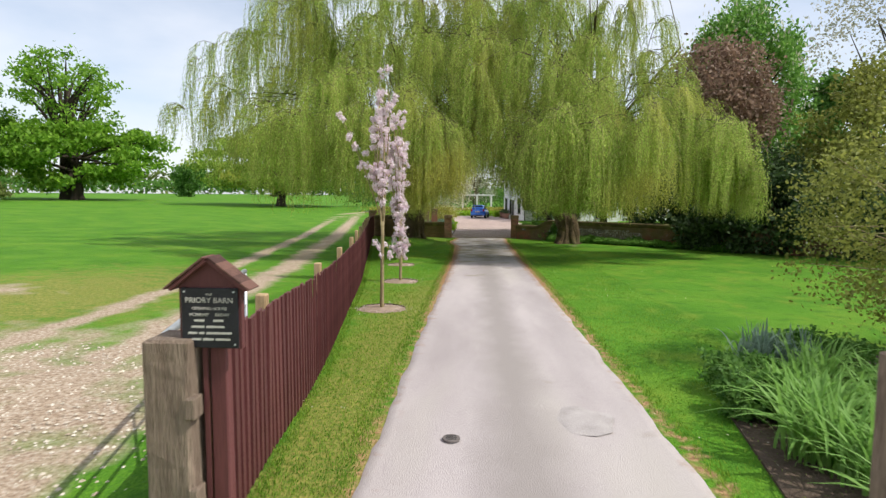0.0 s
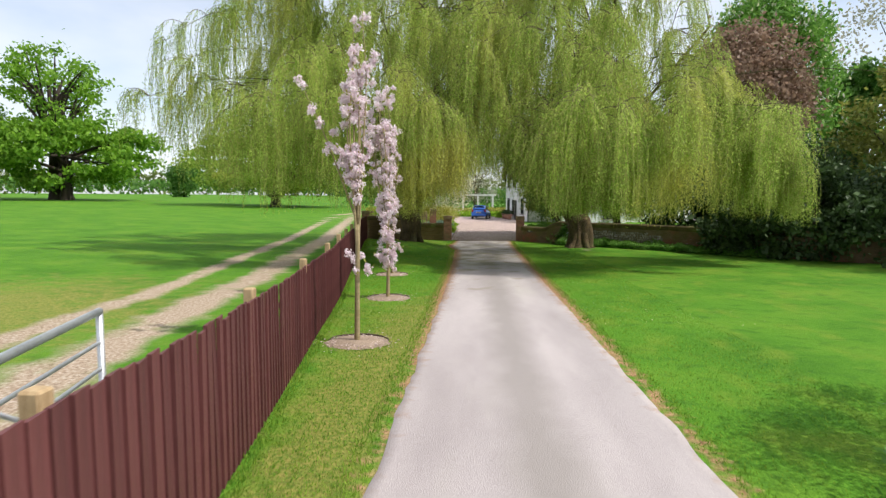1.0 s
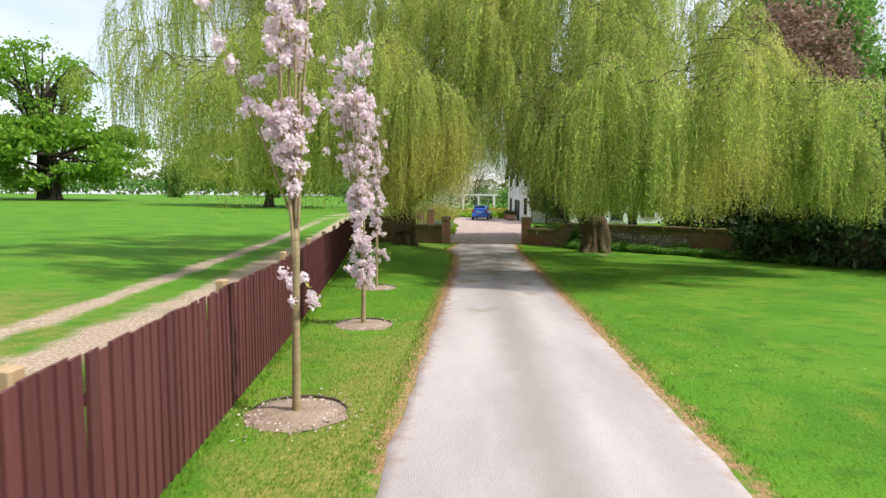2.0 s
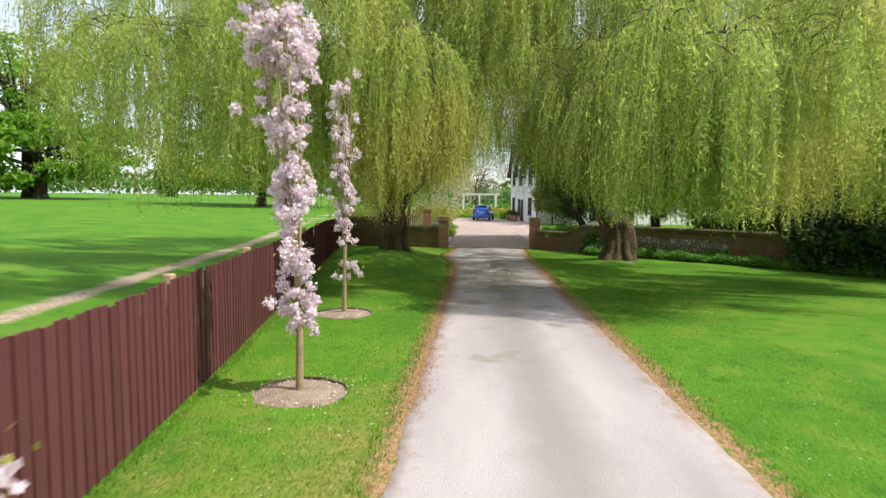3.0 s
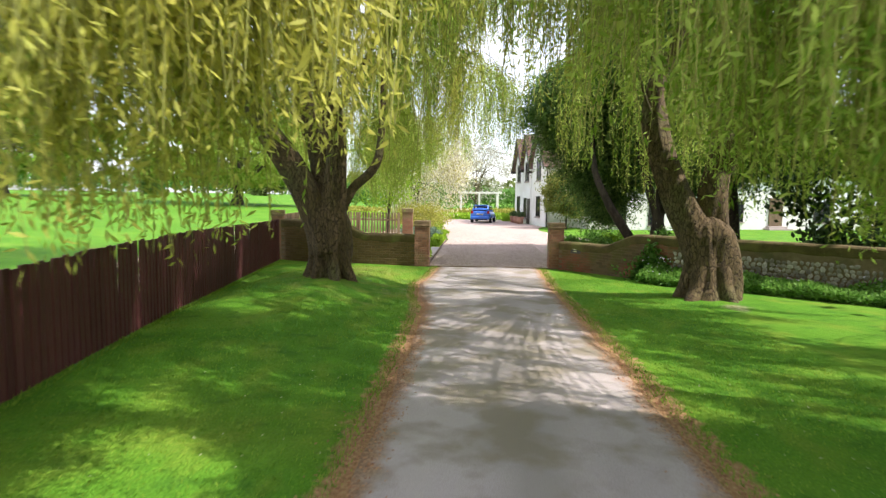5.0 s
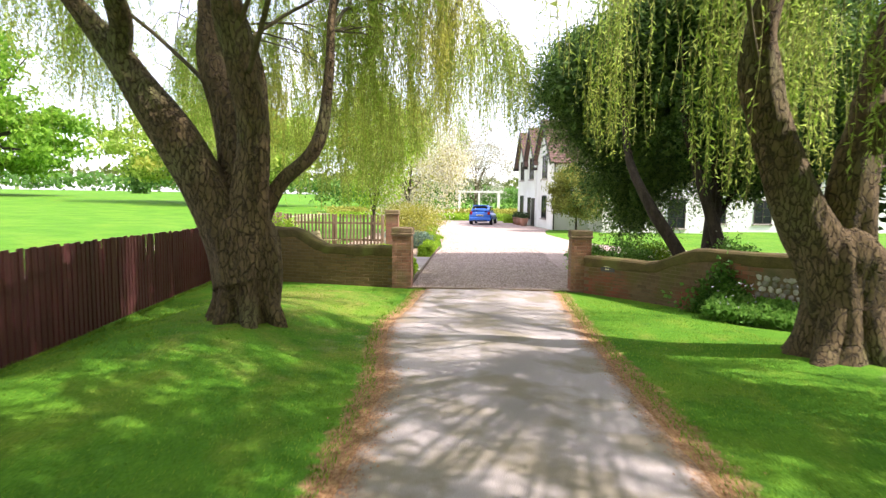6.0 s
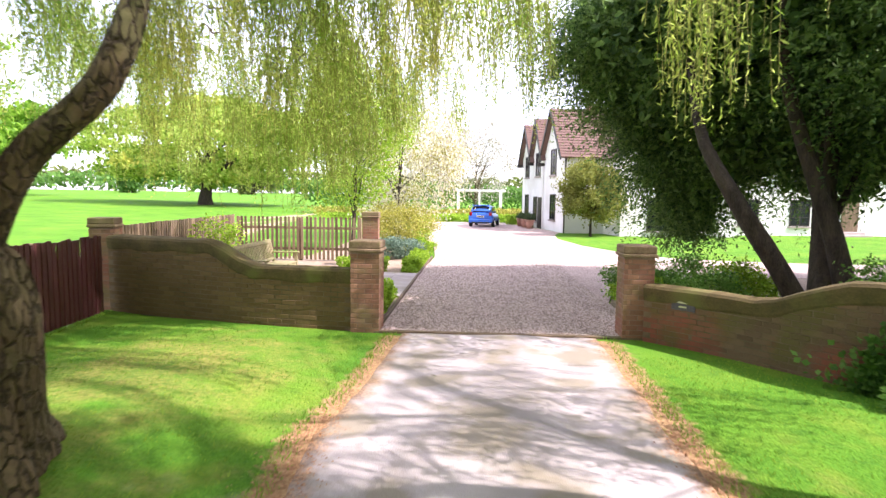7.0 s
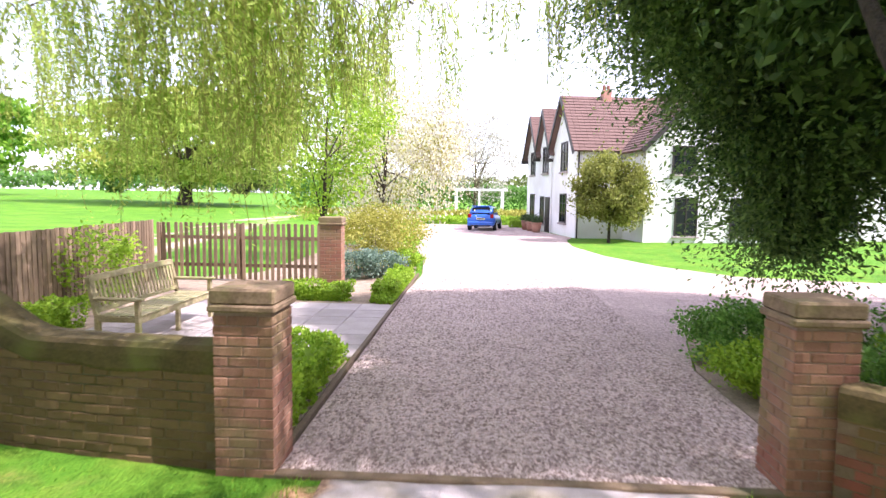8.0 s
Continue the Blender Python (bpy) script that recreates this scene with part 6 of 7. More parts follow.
def strap_clump(x, y, n, ln, seed, material, name="iris_clump", label="clump of arching strap-like green leaves", lean=(0.8, 1.15), width=1.0):
    gen = np.random.default_rng(seed)
    t = empty(name, (x, y, gz(x, y)))
    for _ in range(n):
        leaf_ = new("leaf", strap_leaf(int(gen.integers(20)), material))
        leaf_.parent = t
        h = ln * gen.uniform(0.6, 1.1)
        leaf_.matrix_basis = pose(gen.normal(0, 0.11), gen.normal(0, 0.11), -0.01, 0, 0, gen.uniform(0, 360)) @ Matrix.Diagonal((h * gen.uniform(*lean), gen.uniform(0.55, 0.95) * width, h, 1))
    tagged(t, label, "plant", "flower bed plants")


def build_bed():
    line_ = [(1.70, 7.0), (1.78, 8.4), (2.12, 10.2), (2.5, 11.3), (3.2, 12.4), (4.6, 12.9), (7.5, 12.5), (7.5, 7.0)]
    bm = bmesh.new()
    vs = [bm.verts.new((x, y, gz(x, y) + 0.02)) for x, y in line_]
    bm.faces.new(vs)
    ext = bmesh.ops.extrude_face_region(bm, geom=bm.faces[:])
    bmesh.ops.translate(bm, verts=[q for q in ext["geom"] if isinstance(q, bmesh.types.BMVert)], vec=(0, 0, -0.1))
    bmesh.ops.recalc_face_normals(bm, faces=bm.faces)
    tagged(part("flower_bed", bm, M["soil_dark"]), "dark soil border beside the lawn", "flower bed", kind="structure")
    gen = np.random.default_rng(5)
    spots = [(2.35, 9.2), (2.55, 8.5), (2.75, 9.8), (3.0, 9.1), (2.95, 8.2), (3.35, 9.9), (3.3, 8.6), (3.7, 9.3), (2.7, 10.5), (3.2, 10.7), (3.7, 10.4), (4.1, 9.9), (2.45, 7.9), (3.9, 8.5), (2.55, 9.6), (2.5, 8.9), (2.75, 10.2), (2.95, 10.1), (3.4, 11.0)]
    for i, (x, y) in enumerate(spots):
        strap_clump(x, y, 80, gen.uniform(0.62, 0.80), 100 + i, "strap_leaf", lean=(0.9, 1.35))
    for i, (x, y) in enumerate([(2.95, 11.5), (3.15, 11.8), (3.35, 11.4)]):
        strap_clump(x, y, 80, 0.80, 130 + i, "sage_leaf", "tall_iris", "upright blue-green sword-leaved clump", (0.2, 0.6), 0.8)
    for i, (x, y, r) in enumerate([(2.55, 11.0, 0.35), (2.3, 10.2, 0.28), (4.0, 11.6, 0.5), (4.5, 10.6, 0.5), (3.7, 12.0, 0.4)]):
        blob_tree("low_perennial", (x, y, gz(x, y)), (x, y, gz(x, y) + 0.22), (r, r, 0.24), 40, 0.06, 2600, M["chestnut_leaf"], M["bark_dark"], 0.01, 140 + i, "low mound of dark green perennial leaves", "plant", 0.2, 2, 0.9, "flower bed plants")


build_bed()


# ---- garden beyond the gate ----
def box_hedge(x0, y0, x1, y1, h, seed, name="box_hedge", material="box_leaf"):
    gen = np.random.default_rng(seed)
    t = empty(name, ((x0 + x1) / 2, (y0 + y1) / 2, 0))
    sx, sy = (x1 - x0) / 2, (y1 - y0) / 2
    n = int(5200 * max(0.4, (sx * sy * 4)))
    p = gen.uniform(-1, 1, (n, 3))
    ax = gen.integers(3, size=n)
    for k in range(3):
        sel = ax == k
        p[sel, k] = np.sign(p[sel, k]) * (0.8 + 0.2 * gen.uniform(size=sel.sum()))
    p *= (sx, sy, h / 2)
    p[:, 2] += h / 2
    lump = np.array([noise.noise(Vector((a * 4 + seed, b * 4, c * 4))) for a, b, c in p])
    p *= (1 + 0.30 * lump).reshape(-1, 1)
    p[:, 2] = np.abs(p[:, 2])
    ln = gen.uniform(0.04, 0.075, n)
    quads_obj("foliage", leaves(p, gen.normal(size=(n, 3)) + (0, 0, 0.4), ln, ln * 0.65, gen), M[material], t)
    bm = add_box(bmesh.new(), (-sx * 0.7, -sy * 0.7, 0), (sx * 0.7, sy * 0.7, h * 0.7), 0.03)
    part("core", bm, M[material], t)
    tagged(t, "clipped bright green box edging hedge", "hedge", "box hedges")


box_hedge(-2.62, 40.9, -1.98, 43.0, 0.40, 201)
box_hedge(-2.35, 46.9, -1.93, 50.2, 0.34, 202)
box_hedge(-4.1, 47.0, -2.85, 47.5, 0.34, 203)
box_hedge(-6.6, 42.0, -3.0, 42.45, 0.36, 204)
box_hedge(-6.9, 43.6, -6.3, 44.4, 0.45, 205)
box_hedge(1.9, 76.0, 2.9, 76.6, 0.7, 206)


def build_patio():
    line_ = [(-7.9, 41.9), (-6.9, 42.0), (-4.5, 41.2), (-2.2, 40.5), (-1.95, 40.5), (-1.95, 51.0), (-2.3, 55), (-3.2, 60), (-6.0, 60), (-6.0, 51), (-7.9, 49.1)]
    bm = bmesh.new()
    bm.faces.new([bm.verts.new((x, y, 0.018)) for x, y in line_])
    ext = bmesh.ops.extrude_face_region(bm, geom=bm.faces[:])
    bmesh.ops.translate(bm, verts=[q for q in ext["geom"] if isinstance(q, bmesh.types.BMVert)], vec=(0, 0, -0.1))
    bmesh.ops.triangulate(bm, faces=bm.faces[:])
    bmesh.ops.recalc_face_normals(bm, faces=bm.faces)
    tagged(part("garden_soil", bm, M["soil"]), "dry brown soil of the garden borders", "garden soil", kind="structure")
    p = empty("patio", (0, 0, 0))
    me = brick_mesh("slab", (0.59, 0.59, 0.06), M["slab"])
    for i in range(7):
        for k in range(6):
            s = new("slab", me)
            s.parent = p
            s.matrix_basis = pose(-2.17 - 0.6 * i, 43.35 + 0.6 * k, 0.022 + random.uniform(-0.003, 0.003))
    tagged(p, "grey stone slab paving around the bench", "paving", kind="structure")
    for (x0, y0), (x1, y1) in (((-1.9, 40.2), (-1.84, 51.0)),):
        tagged(box("edging", (x0, y0, -0.05), (x1, y1, 0.075), M["picket"], None, 0.008), "narrow timber edging along the gravel", "edging", kind="structure")


build_patio()


def build_inner_bed():
    line_ = [(2.23, 40.5), (2.28, 43.0), (2.73, 44.6), (3.72, 46.15), (5.5, 46.95), (8.6, 47.5), (8.6, 42.0), (5.6, 39.0), (3.6, 39.6), (2.7, 40.3)]
    bm = bmesh.new()
    bm.faces.new([bm.verts.new((x, y, 0.022)) for x, y in line_])
    ext = bmesh.ops.extrude_face_region(bm, geom=bm.faces[:])
    bmesh.ops.translate(bm, verts=[q for q in ext["geom"] if isinstance(q, bmesh.types.BMVert)], vec=(0, 0, -0.1))
    bmesh.ops.triangulate(bm, faces=bm.faces[:])
    bmesh.ops.recalc_face_normals(bm, faces=bm.faces)
    tagged(part("inner_bed", bm, M["soil"]), "bare brown soil under the shrubs inside the gateway", "flower bed", kind="structure")


build_inner_bed()


def build_bench():
    b = empty("garden_bench", (-4.98, 44.2, 0.025), 90)
    L = 2.1
    w = M["bench"]
    # local x along the seat, -y is the front
    for x in (-L / 2, L / 2 - 0.07):
        box("leg", (x, -0.30, 0), (x + 0.07, -0.24, 0.64), w, b, 0.006)
        bm = bmesh.new()
        add_box(bm, (x, 0.0, 0), (x + 0.07, 0.06, 0.46), 0.006, pose(0, 0.24, 0))
        add_box(bm, (x, 0.0, 0), (x + 0.07, 0.055, 0.52), 0.006, pose(0, 0.25, 0.44, -12))
        part("back_leg", bm, w, b)
        box("armrest", (x - 0.01, -0.35, 0.64), (x + 0.08, 0.30, 0.675), w, b, 0.01)
        box("side_rail", (x + 0.01, -0.24, 0.36), (x + 0.06, 0.26, 0.43), w, b, 0.004)
    box("middle_leg", (-0.035, -0.29, 0), (0.035, -0.235, 0.40), w, b, 0.006)
    box("front_rail", (-L / 2 + 0.07, -0.285, 0.34), (L / 2 - 0.07, -0.25, 0.42), w, b, 0.005)
    for k in range(6):
        box("seat_slat", (-L / 2 + 0.02, -0.30 + k * 0.092, 0.425), (L / 2 - 0.02, -0.22 + k * 0.092, 0.45), w, b, 0.005)
    m = pose(0, 0.25, 0.44, -12)
    for z0, z1 in ((0.04, 0.10), (0.45, 0.54)):
        bm = bmesh.new()
        add_box(bm, (-L / 2 + 0.05, 0.0, z0), (L / 2 - 0.05, 0.045, z1), 0.006, m)
        part("back_rail", bm, w, b)
    n = 22
    for k in range(n):
        x = -L / 2 + 0.11 + (L - 0.22) * k / (n - 1)
        bm = bmesh.new()
        add_box(bm, (x - 0.022, 0.012, 0.10), (x + 0.022, 0.030, 0.45), 0.003, m)
        part("back_slat", bm, w, b)
    tagged(b, "weathered pale teak garden bench with slatted back", "bench")


build_bench()


def build_pickets():
    p = empty("picket_fence", (-7.9, 49.3, 0))
    L = 3.95
    n = 29
    me = bpy.data.meshes.new("picket")
    w, h, t = 0.075, 1.38, 0.022
    out = [(-w / 2, 0.06), (w / 2, 0.06), (w / 2, h - 0.02), (w * 0.3, h), (-w * 0.3, h), (-w / 2, h - 0.02)]
    v = [(x, 0, z) for x, z in out] + [(x, t, z) for x, z in out]
    me.from_pydata(v, [], [(0, 1, 2, 3, 4, 5), (11, 10, 9, 8, 7, 6)] + [(i, i + 6, (i + 1) % 6 + 6, (i + 1) % 6) for i in range(6)])
    me.materials.append(M["picket"])
    for k in range(n):
        b = new("picket", me)
        b.parent = p
        b.matrix_basis = pose(0.06 + L * k / n, 0, random.uniform(-0.01, 0.01), 0, random.gauss(0, 0.5), random.gauss(0, 1))
    for z in (0.35, 1.0):
        box("rail", (0, 0.024, z), (L, 0.06, z + 0.08), M["picket"], p, 0.004)
    for x in (0.0, L / 2, L - 0.1):
        box("post", (x, 0.06, -0.1), (x + 0.1, 0.16, 1.36), M["picket"], p, 0.006)
    tagged(p, "grey-brown timber picket fence behind the bench", "fence")
    s = empty("garden_fence", (0, 0, 0))
    a, b2 = Vector((-7.25, 42.3, 0)), Vector((-7.93, 49.3, 0))
    n = 57
    d = (b2 - a)
    bm_ = board_mesh(0.135, 1.42, 0.022, M["picket"])
    for k in range(n):
        q = a + d * (k / n)
        o = new("board", bm_)
        o.parent = s
        o.matrix_basis = pose(q.x, q.y, random.uniform(0, 0.02), 0, random.gauss(0, 0.3), math.degrees(math.atan2(d.y, d.x)) + random.gauss(0, 0.7))
    for z in (0.4, 1.1):
        v, f = [], []
        tube(v, f, [(a.x - 0.04, a.y, z), (b2.x - 0.04, b2.y, z)], [0.035, 0.035], 4)
        obj("rail", v, f, M["picket"], s)
    tagged(s, "weathered grey-brown boarded fence at the garden's edge", "fence")


build_pickets()


def mound(name, x, y, r, h, leaf, n, material, seed, label, z0=0.0, tips=None):
    blob_tree(name, (x, y, z0), (x, y, z0 + h * 0.52), (r, r, h * 0.5), 36, leaf, n, M[material], M["bark_dark"], 0.012, seed, label, "plant", 0.2, 5, 0.9, "border plants", tips=tips)


mound("young_shrub", -7.0, 45.8, 0.6, 1.5, 0.09, 1300, "box_leaf", 221, "young shrub with fresh yellow-green leaves by the fence")
mound("golden_shrub", -3.1, 51.6, 0.9, 1.75, 0.07, 5600, "gold_leaf", 222, "golden yellow-green flowering shrub in the border", tips=(M["pale_blossom"], 300, 0.05, 0.7))
mound("golden_shrub", -2.95, 53.8, 0.95, 1.6, 0.07, 5200, "gold_leaf", 223, "pale golden shrub beside the gravel", tips=(M["pale_blossom"], 400, 0.05, 0.7))
mound("lavender", -2.7, 50.4, 0.55, 0.75, 0.06, 3600, "sage_leaf", 224, "blue-green lavender mound in the border")
mound("lavender", -3.5, 50.2, 0.5, 0.7, 0.06, 3000, "sage_leaf", 225, "blue-green lavender mound beside the brick pillar")
mound("border_shrub", -2.35, 51.9, 0.45, 0.6, 0.06, 2600, "box_leaf", 226, "low green shrub at the gravel's edge")
mound("border_shrub", -3.3, 56.5, 1.0, 1.3, 0.09, 4000, "box_leaf", 227, "green garden shrub beside the gravel")
mound("border_shrub", -4.3, 58.2, 1.2, 1.6, 0.1, 4500, "gold_leaf", 228, "yellow-green garden shrub beside the gravel")
mound("border_shrub", -4.6, 64.0, 1.2, 1.0, 0.1, 3600, "box_leaf", 229, "low green garden shrub along the court")
mound("inner_bush", 2.85, 43.4, 0.55, 0.8, 0.055, 6500, "fresh_leaf", 231, "dense green bush just inside the gateway")
mound("inner_bush", 2.62, 42.1, 0.48, 0.62, 0.055, 5200, "box_leaf", 232, "low dark green bush behind the gate pillar")
for i, (x, y, h) in enumerate(((3.4, 41.0, 0.95), (4.0, 41.6, 1.0), (3.6, 42.4, 1.05), (4.6, 41.9, 0.8), (5.2, 39.6, 1.25), (6.2, 38.6, 1.2))):
    mound("flowering_herb", x, y, 0.5, h, 0.06, 3200, "box_leaf" if i % 2 else "fresh_leaf", 240 + i, "leafy flowering herbs behind the garden wall", tips=(M["pale_blossom"], 90, 0.04, 0.8))

pillar(-3.45, 48.3, 0.46, 1.6, 4, "brick_pier", "tall mottled red brick pier with a rounded mossy cap")
pillar(-6.9, 41.34, 0.4, 1.62, 14, "brick_pier", "mossy brown brick pier where fence and wall meet")


def build_planters():
    for i, (x, y) in enumerate(((2.75, 73.6), (2.95, 72.2), (3.15, 70.8))):
        t = empty("planter", (x, y, 0.03), 8.7)
        bm = bmesh.new()
        bmesh.ops.create_cone(bm, cap_ends=True, segments=14, radius1=0.22, radius2=0.30, depth=0.55, matrix=pose(0, 0, 0.275))
        part("pot", bm, M["brick"], t, "terracotta pot", True)
        bm = bmesh.new()
        bmesh.ops.create_cone(bm, cap_ends=True, segments=14, radius1=0.33, radius2=0.33, depth=0.07, matrix=pose(0, 0, 0.55))
        part("rim", bm, M["brick"], t)
        gen = np.random.default_rng(300 + i)
        p = gen.normal(size=(900, 3)) * (0.16, 0.16, 0.12) + (0, 0, 0.75)
        ln = gen.uniform(0.06, 0.1, 900)
        tagged(quads_obj("plant", leaves(p, gen.normal(size=(900, 3)), ln, ln * 0.6, gen), M["dark_leaf"], t), kind="stuff")
        tagged(t, "terracotta planter with dark foliage by the house wall", "planter", "planters by the house")


build_planters()


def build_pergola():
    p = empty("pergola", (-2.2, 86, 0))
    for x in (0, 2.0, 4.0):
        for y in (0, 2.4):
            box("post", (x - 0.09, y - 0.09, 0), (x + 0.09, y + 0.09, 2.6), M["render"], p, 0.01)
    for y in (0, 2.4):
        box("beam", (-0.4, y - 0.05, 2.6), (4.4, y + 0.05, 2.78), M["render"], p, 0.006)
    for k in range(8):
        box("rafter", (-0.2 + k * 0.62, -0.4, 2.78), (-0.13 + k * 0.62, 2.8, 2.88), M["render"], p)
    tagged(p, "white painted timber pergola beyond the parked car", "pergola")


build_pergola()


def build_car():
    M["blue"] = mat("blue_car_paint", (0.016, 0.095, 0.42), (0.024, 0.13, 0.52), scale=2, fine=200, rough=0.28, bump=0.02, spec=0.6)
    M["tyre"] = mat("tyre_rubber", (0.012, 0.012, 0.012), (0.03, 0.03, 0.03), rough=0.85)
    M["lamp_red"] = mat("red_lens", (0.22, 0.008, 0.012), (0.34, 0.015, 0.02), rough=0.2, bump=0)
    M["plate_white"] = mat("yellowish_plate", (0.55, 0.50, 0.28), (0.65, 0.60, 0.34), rough=0.4, bump=0)
    c = empty("parked_car", (-0.15, 71.4, 0.03), -9)

    def loft(name, secs, material, parent=c, smooth=True):
        """secs: (y, half width, bottom, top, roundness)"""
        v, f = [], []
        n = 16
        for y, hw, z0, z1, rd in secs:
            for i in range(n):
                a = 2 * math.pi * (i + 0.5) / n
                cx, cz = math.cos(a), math.sin(a)
                k = max(abs(cx), abs(cz))
                sx, sz = cx * (rd + (1 - rd) / k), cz * (rd + (1 - rd) / k)
                v.append((hw * max(-1, min(1, sx)), y, (z0 + z1) / 2 + (z1 - z0) / 2 * max(-1, min(1, sz))))
        for s in range(len(secs) - 1):
            f += [(s * n + i, s * n + (i + 1) % n, (s + 1) * n + (i + 1) % n, (s + 1) * n + i) for i in range(n)]
        f += [tuple(range(n - 1, -1, -1)), tuple((len(secs) - 1) * n + i for i in range(n))]
        return obj(name, v, f, material, parent, smooth)

    loft("body", [(0.0, 0.74, 0.34, 0.92, 0.5), (0.08, 0.83, 0.26, 1.0, 0.45), (0.5, 0.86, 0.22, 1.02, 0.4), (2.0, 0.87, 0.2, 1.0, 0.4), (3.1, 0.86, 0.22, 0.95, 0.45), (3.75, 0.80, 0.26, 0.84, 0.5), (3.98, 0.66, 0.34, 0.70, 0.6)], M["blue"])
    loft("cabin", [(0.10, 0.70, 0.9, 1.18, 0.5), (0.35, 0.68, 0.9, 1.46, 0.5), (0.9, 0.67, 0.9, 1.52, 0.5), (1.9, 0.66, 0.9, 1.50, 0.5), (2.35, 0.66, 0.9, 1.35, 0.5), (2.95, 0.70, 0.88, 1.0, 0.5)], M["blue"])
    bm = bmesh.new()
    add_box(bm, (-0.55, -0.02, -0.20), (0.55, 0.02, 0.19), 0.03, pose(0, 0.175, 1.21, -24))
    part("rear_window", bm, M["pane"], c)
    for sx in (-1, 1):
        box("side_window", (sx * 0.672 - 0.03, 0.75, 1.06), (sx * 0.672 + 0.03, 2.2, 1.38), M["pane"], c, 0.02)
        lamp = box("tail_light", (sx * 0.68 - 0.10, -0.03, 0.78), (sx * 0.68 + 0.10, 0.1, 1.02), M["lamp_red"], c, 0.03, "red tail light")
        for y in (0.75, 3.2):
            w = empty("wheel", (sx * 0.78, y, 0.30))
            w.parent = c
            bm = bmesh.new()
            bmesh.ops.create_cone(bm, cap_ends=True, segments=20, radius1=0.30, radius2=0.30, depth=0.2, matrix=pose(0, 0, 0, 0, 90))
            bmesh.ops.bevel(bm, geom=[e for e in bm.edges if e.calc_length() < 0.12], offset=0.02, segments=2, affect="EDGES")
            part("tyre", bm, M["tyre"], w)
            bm = bmesh.new()
            bmesh.ops.create_cone(bm, cap_ends=True, segments=16, radius1=0.19, radius2=0.17, depth=0.03, matrix=pose(sx * 0.105, 0, 0, 0, 90))
            part("rim", bm, M["steel"], w)
    box("rear_bumper", (-0.80, -0.07, 0.30), (0.80, 0.12, 0.56), M["blue"], c, 0.05)
    box("bumper_trim", (-0.6, -0.085, 0.27), (0.6, 0.0, 0.36), M["tyre"], c, 0.02)
    box("number_plate", (-0.26, -0.02, 0.68), (0.26, 0.01, 0.79), M["plate_white"], c, 0.004, "pale blank number plate")
    box("plate_bar", (-0.2, -0.026, 0.715), (0.2, -0.02, 0.755), M["tyre"], c)
    box("spoiler", (-0.6, 0.16, 1.46), (0.6, 0.45, 1.51), M["blue"], c, 0.02)
    tagged(c, "small bright blue hatchback parked on the gravel", "car")


build_car()


# ---- small things on the ground ----
def scatter_blades(name, boxes_, height, width, material, seed, label):
    gen = np.random.default_rng(seed)
    out = []
    for xa, xb, ya, yb, n in boxes_:
        y = gen.uniform(ya, yb, n)
        lo = np.array([xa(q) if callable(xa) else xa for q in y])
        hi = np.array([xb(q) if callable(xb) else xb for q in y])
        x = lo + (hi - lo) * gen.uniform(size=n)
        p = np.stack([x, y, ground_z(x, y) - 0.004], 1)
        d = gen.normal(size=(n, 3)) * 0.45
        d[:, 2] = 1
        ln = gen.uniform(0.5, 1.25, n) * height
        out.append(leaves(p, d, ln, np.full(n, width), gen))
    tagged(quads_obj(name, np.concatenate(out), material), label, "grass", kind="stuff")


M["grass_blade"] = mat("grass_blade", (0.095, 0.24, 0.020), (0.31, 0.45, 0.062), scale=0.6, fine=3, rough=0.8, bump=0, island=0.6, translucent=0.5, spread=(0.2, 0.8), spec=0.15)
EL, ER = lambda y: float(edge_left(y)), lambda y: float(edge_right(y))
FX = lambda y: float(fence_x(y)) + 0.05
scatter_blades("grass", [(FX, EL, 5, 20, 22000), (FX, EL, 20, 40, 22000), (ER, lambda y: ER(y) + 2.2, 6, 24, 15000), (ER, lambda y: ER(y) + 2.6, 24, 39, 16000),
                         (lambda y: FX(y) - 0.7, FX, 7, 32, 9000)], 0.036, 0.009, M["grass_blade"], 401, "short mown grass blades on the verges")
scatter_blades("grass_fringe", [(lambda y: EL(y) - 0.22, lambda y: EL(y) - 0.06, 4, 40, 5000), (lambda y: ER(y) + 0.06, lambda y: ER(y) + 0.22, 4, 40, 5000), (FX, lambda y: FX(y) + 0.12, 7, 41, 6000)],
               0.065, 0.009, M["grass_blade"], 402, "longer grass along the edges of the drive")


def scatter_flat(name, n, region, size, material, seed, label, lift=0.02, category="litter"):
    gen = np.random.default_rng(seed)
    x, y = region(gen, n)
    p = np.stack([x, y, ground_z(x, y) + lift + gen.uniform(0, 0.01, n)], 1)
    d = gen.normal(size=(n, 3)) * (1, 1, 0.15)
    ln = gen.uniform(0.6, 1.3, n) * size
    k = np.clip(gen.normal(size=(n, 3)) * (0.25, 0.25, 1) , -2, 2)
    dd = d / np.linalg.norm(d, axis=1, keepdims=True)
    s = np.cross(dd, (0, 0, 1.0) + k * (0.2, 0.2, 0))
    s /= np.linalg.norm(s, axis=1, keepdims=True)
    mid = p + dd * (ln / 2).reshape(-1, 1)
    w = (ln * 0.4).reshape(-1, 1)
    q = np.stack([p, mid + s * w, p + dd * ln.reshape(-1, 1), mid - s * w], 1)
    tagged(quads_obj(name, q, material), label, category, kind="stuff")


def daisy_region(gen, n):
    cx = gen.choice([-2.0, -1.9, -2.9, 2.0, 2.3, 3.2, 4.0, 2.6], n)
    cy = gen.choice([17.5, 18.6, 17.8, 22.0, 9.6, 8.2, 26.0, 28.0, 20.0], n)
    return cx + gen.normal(size=n) * 0.35, cy + gen.normal(size=n) * 0.45


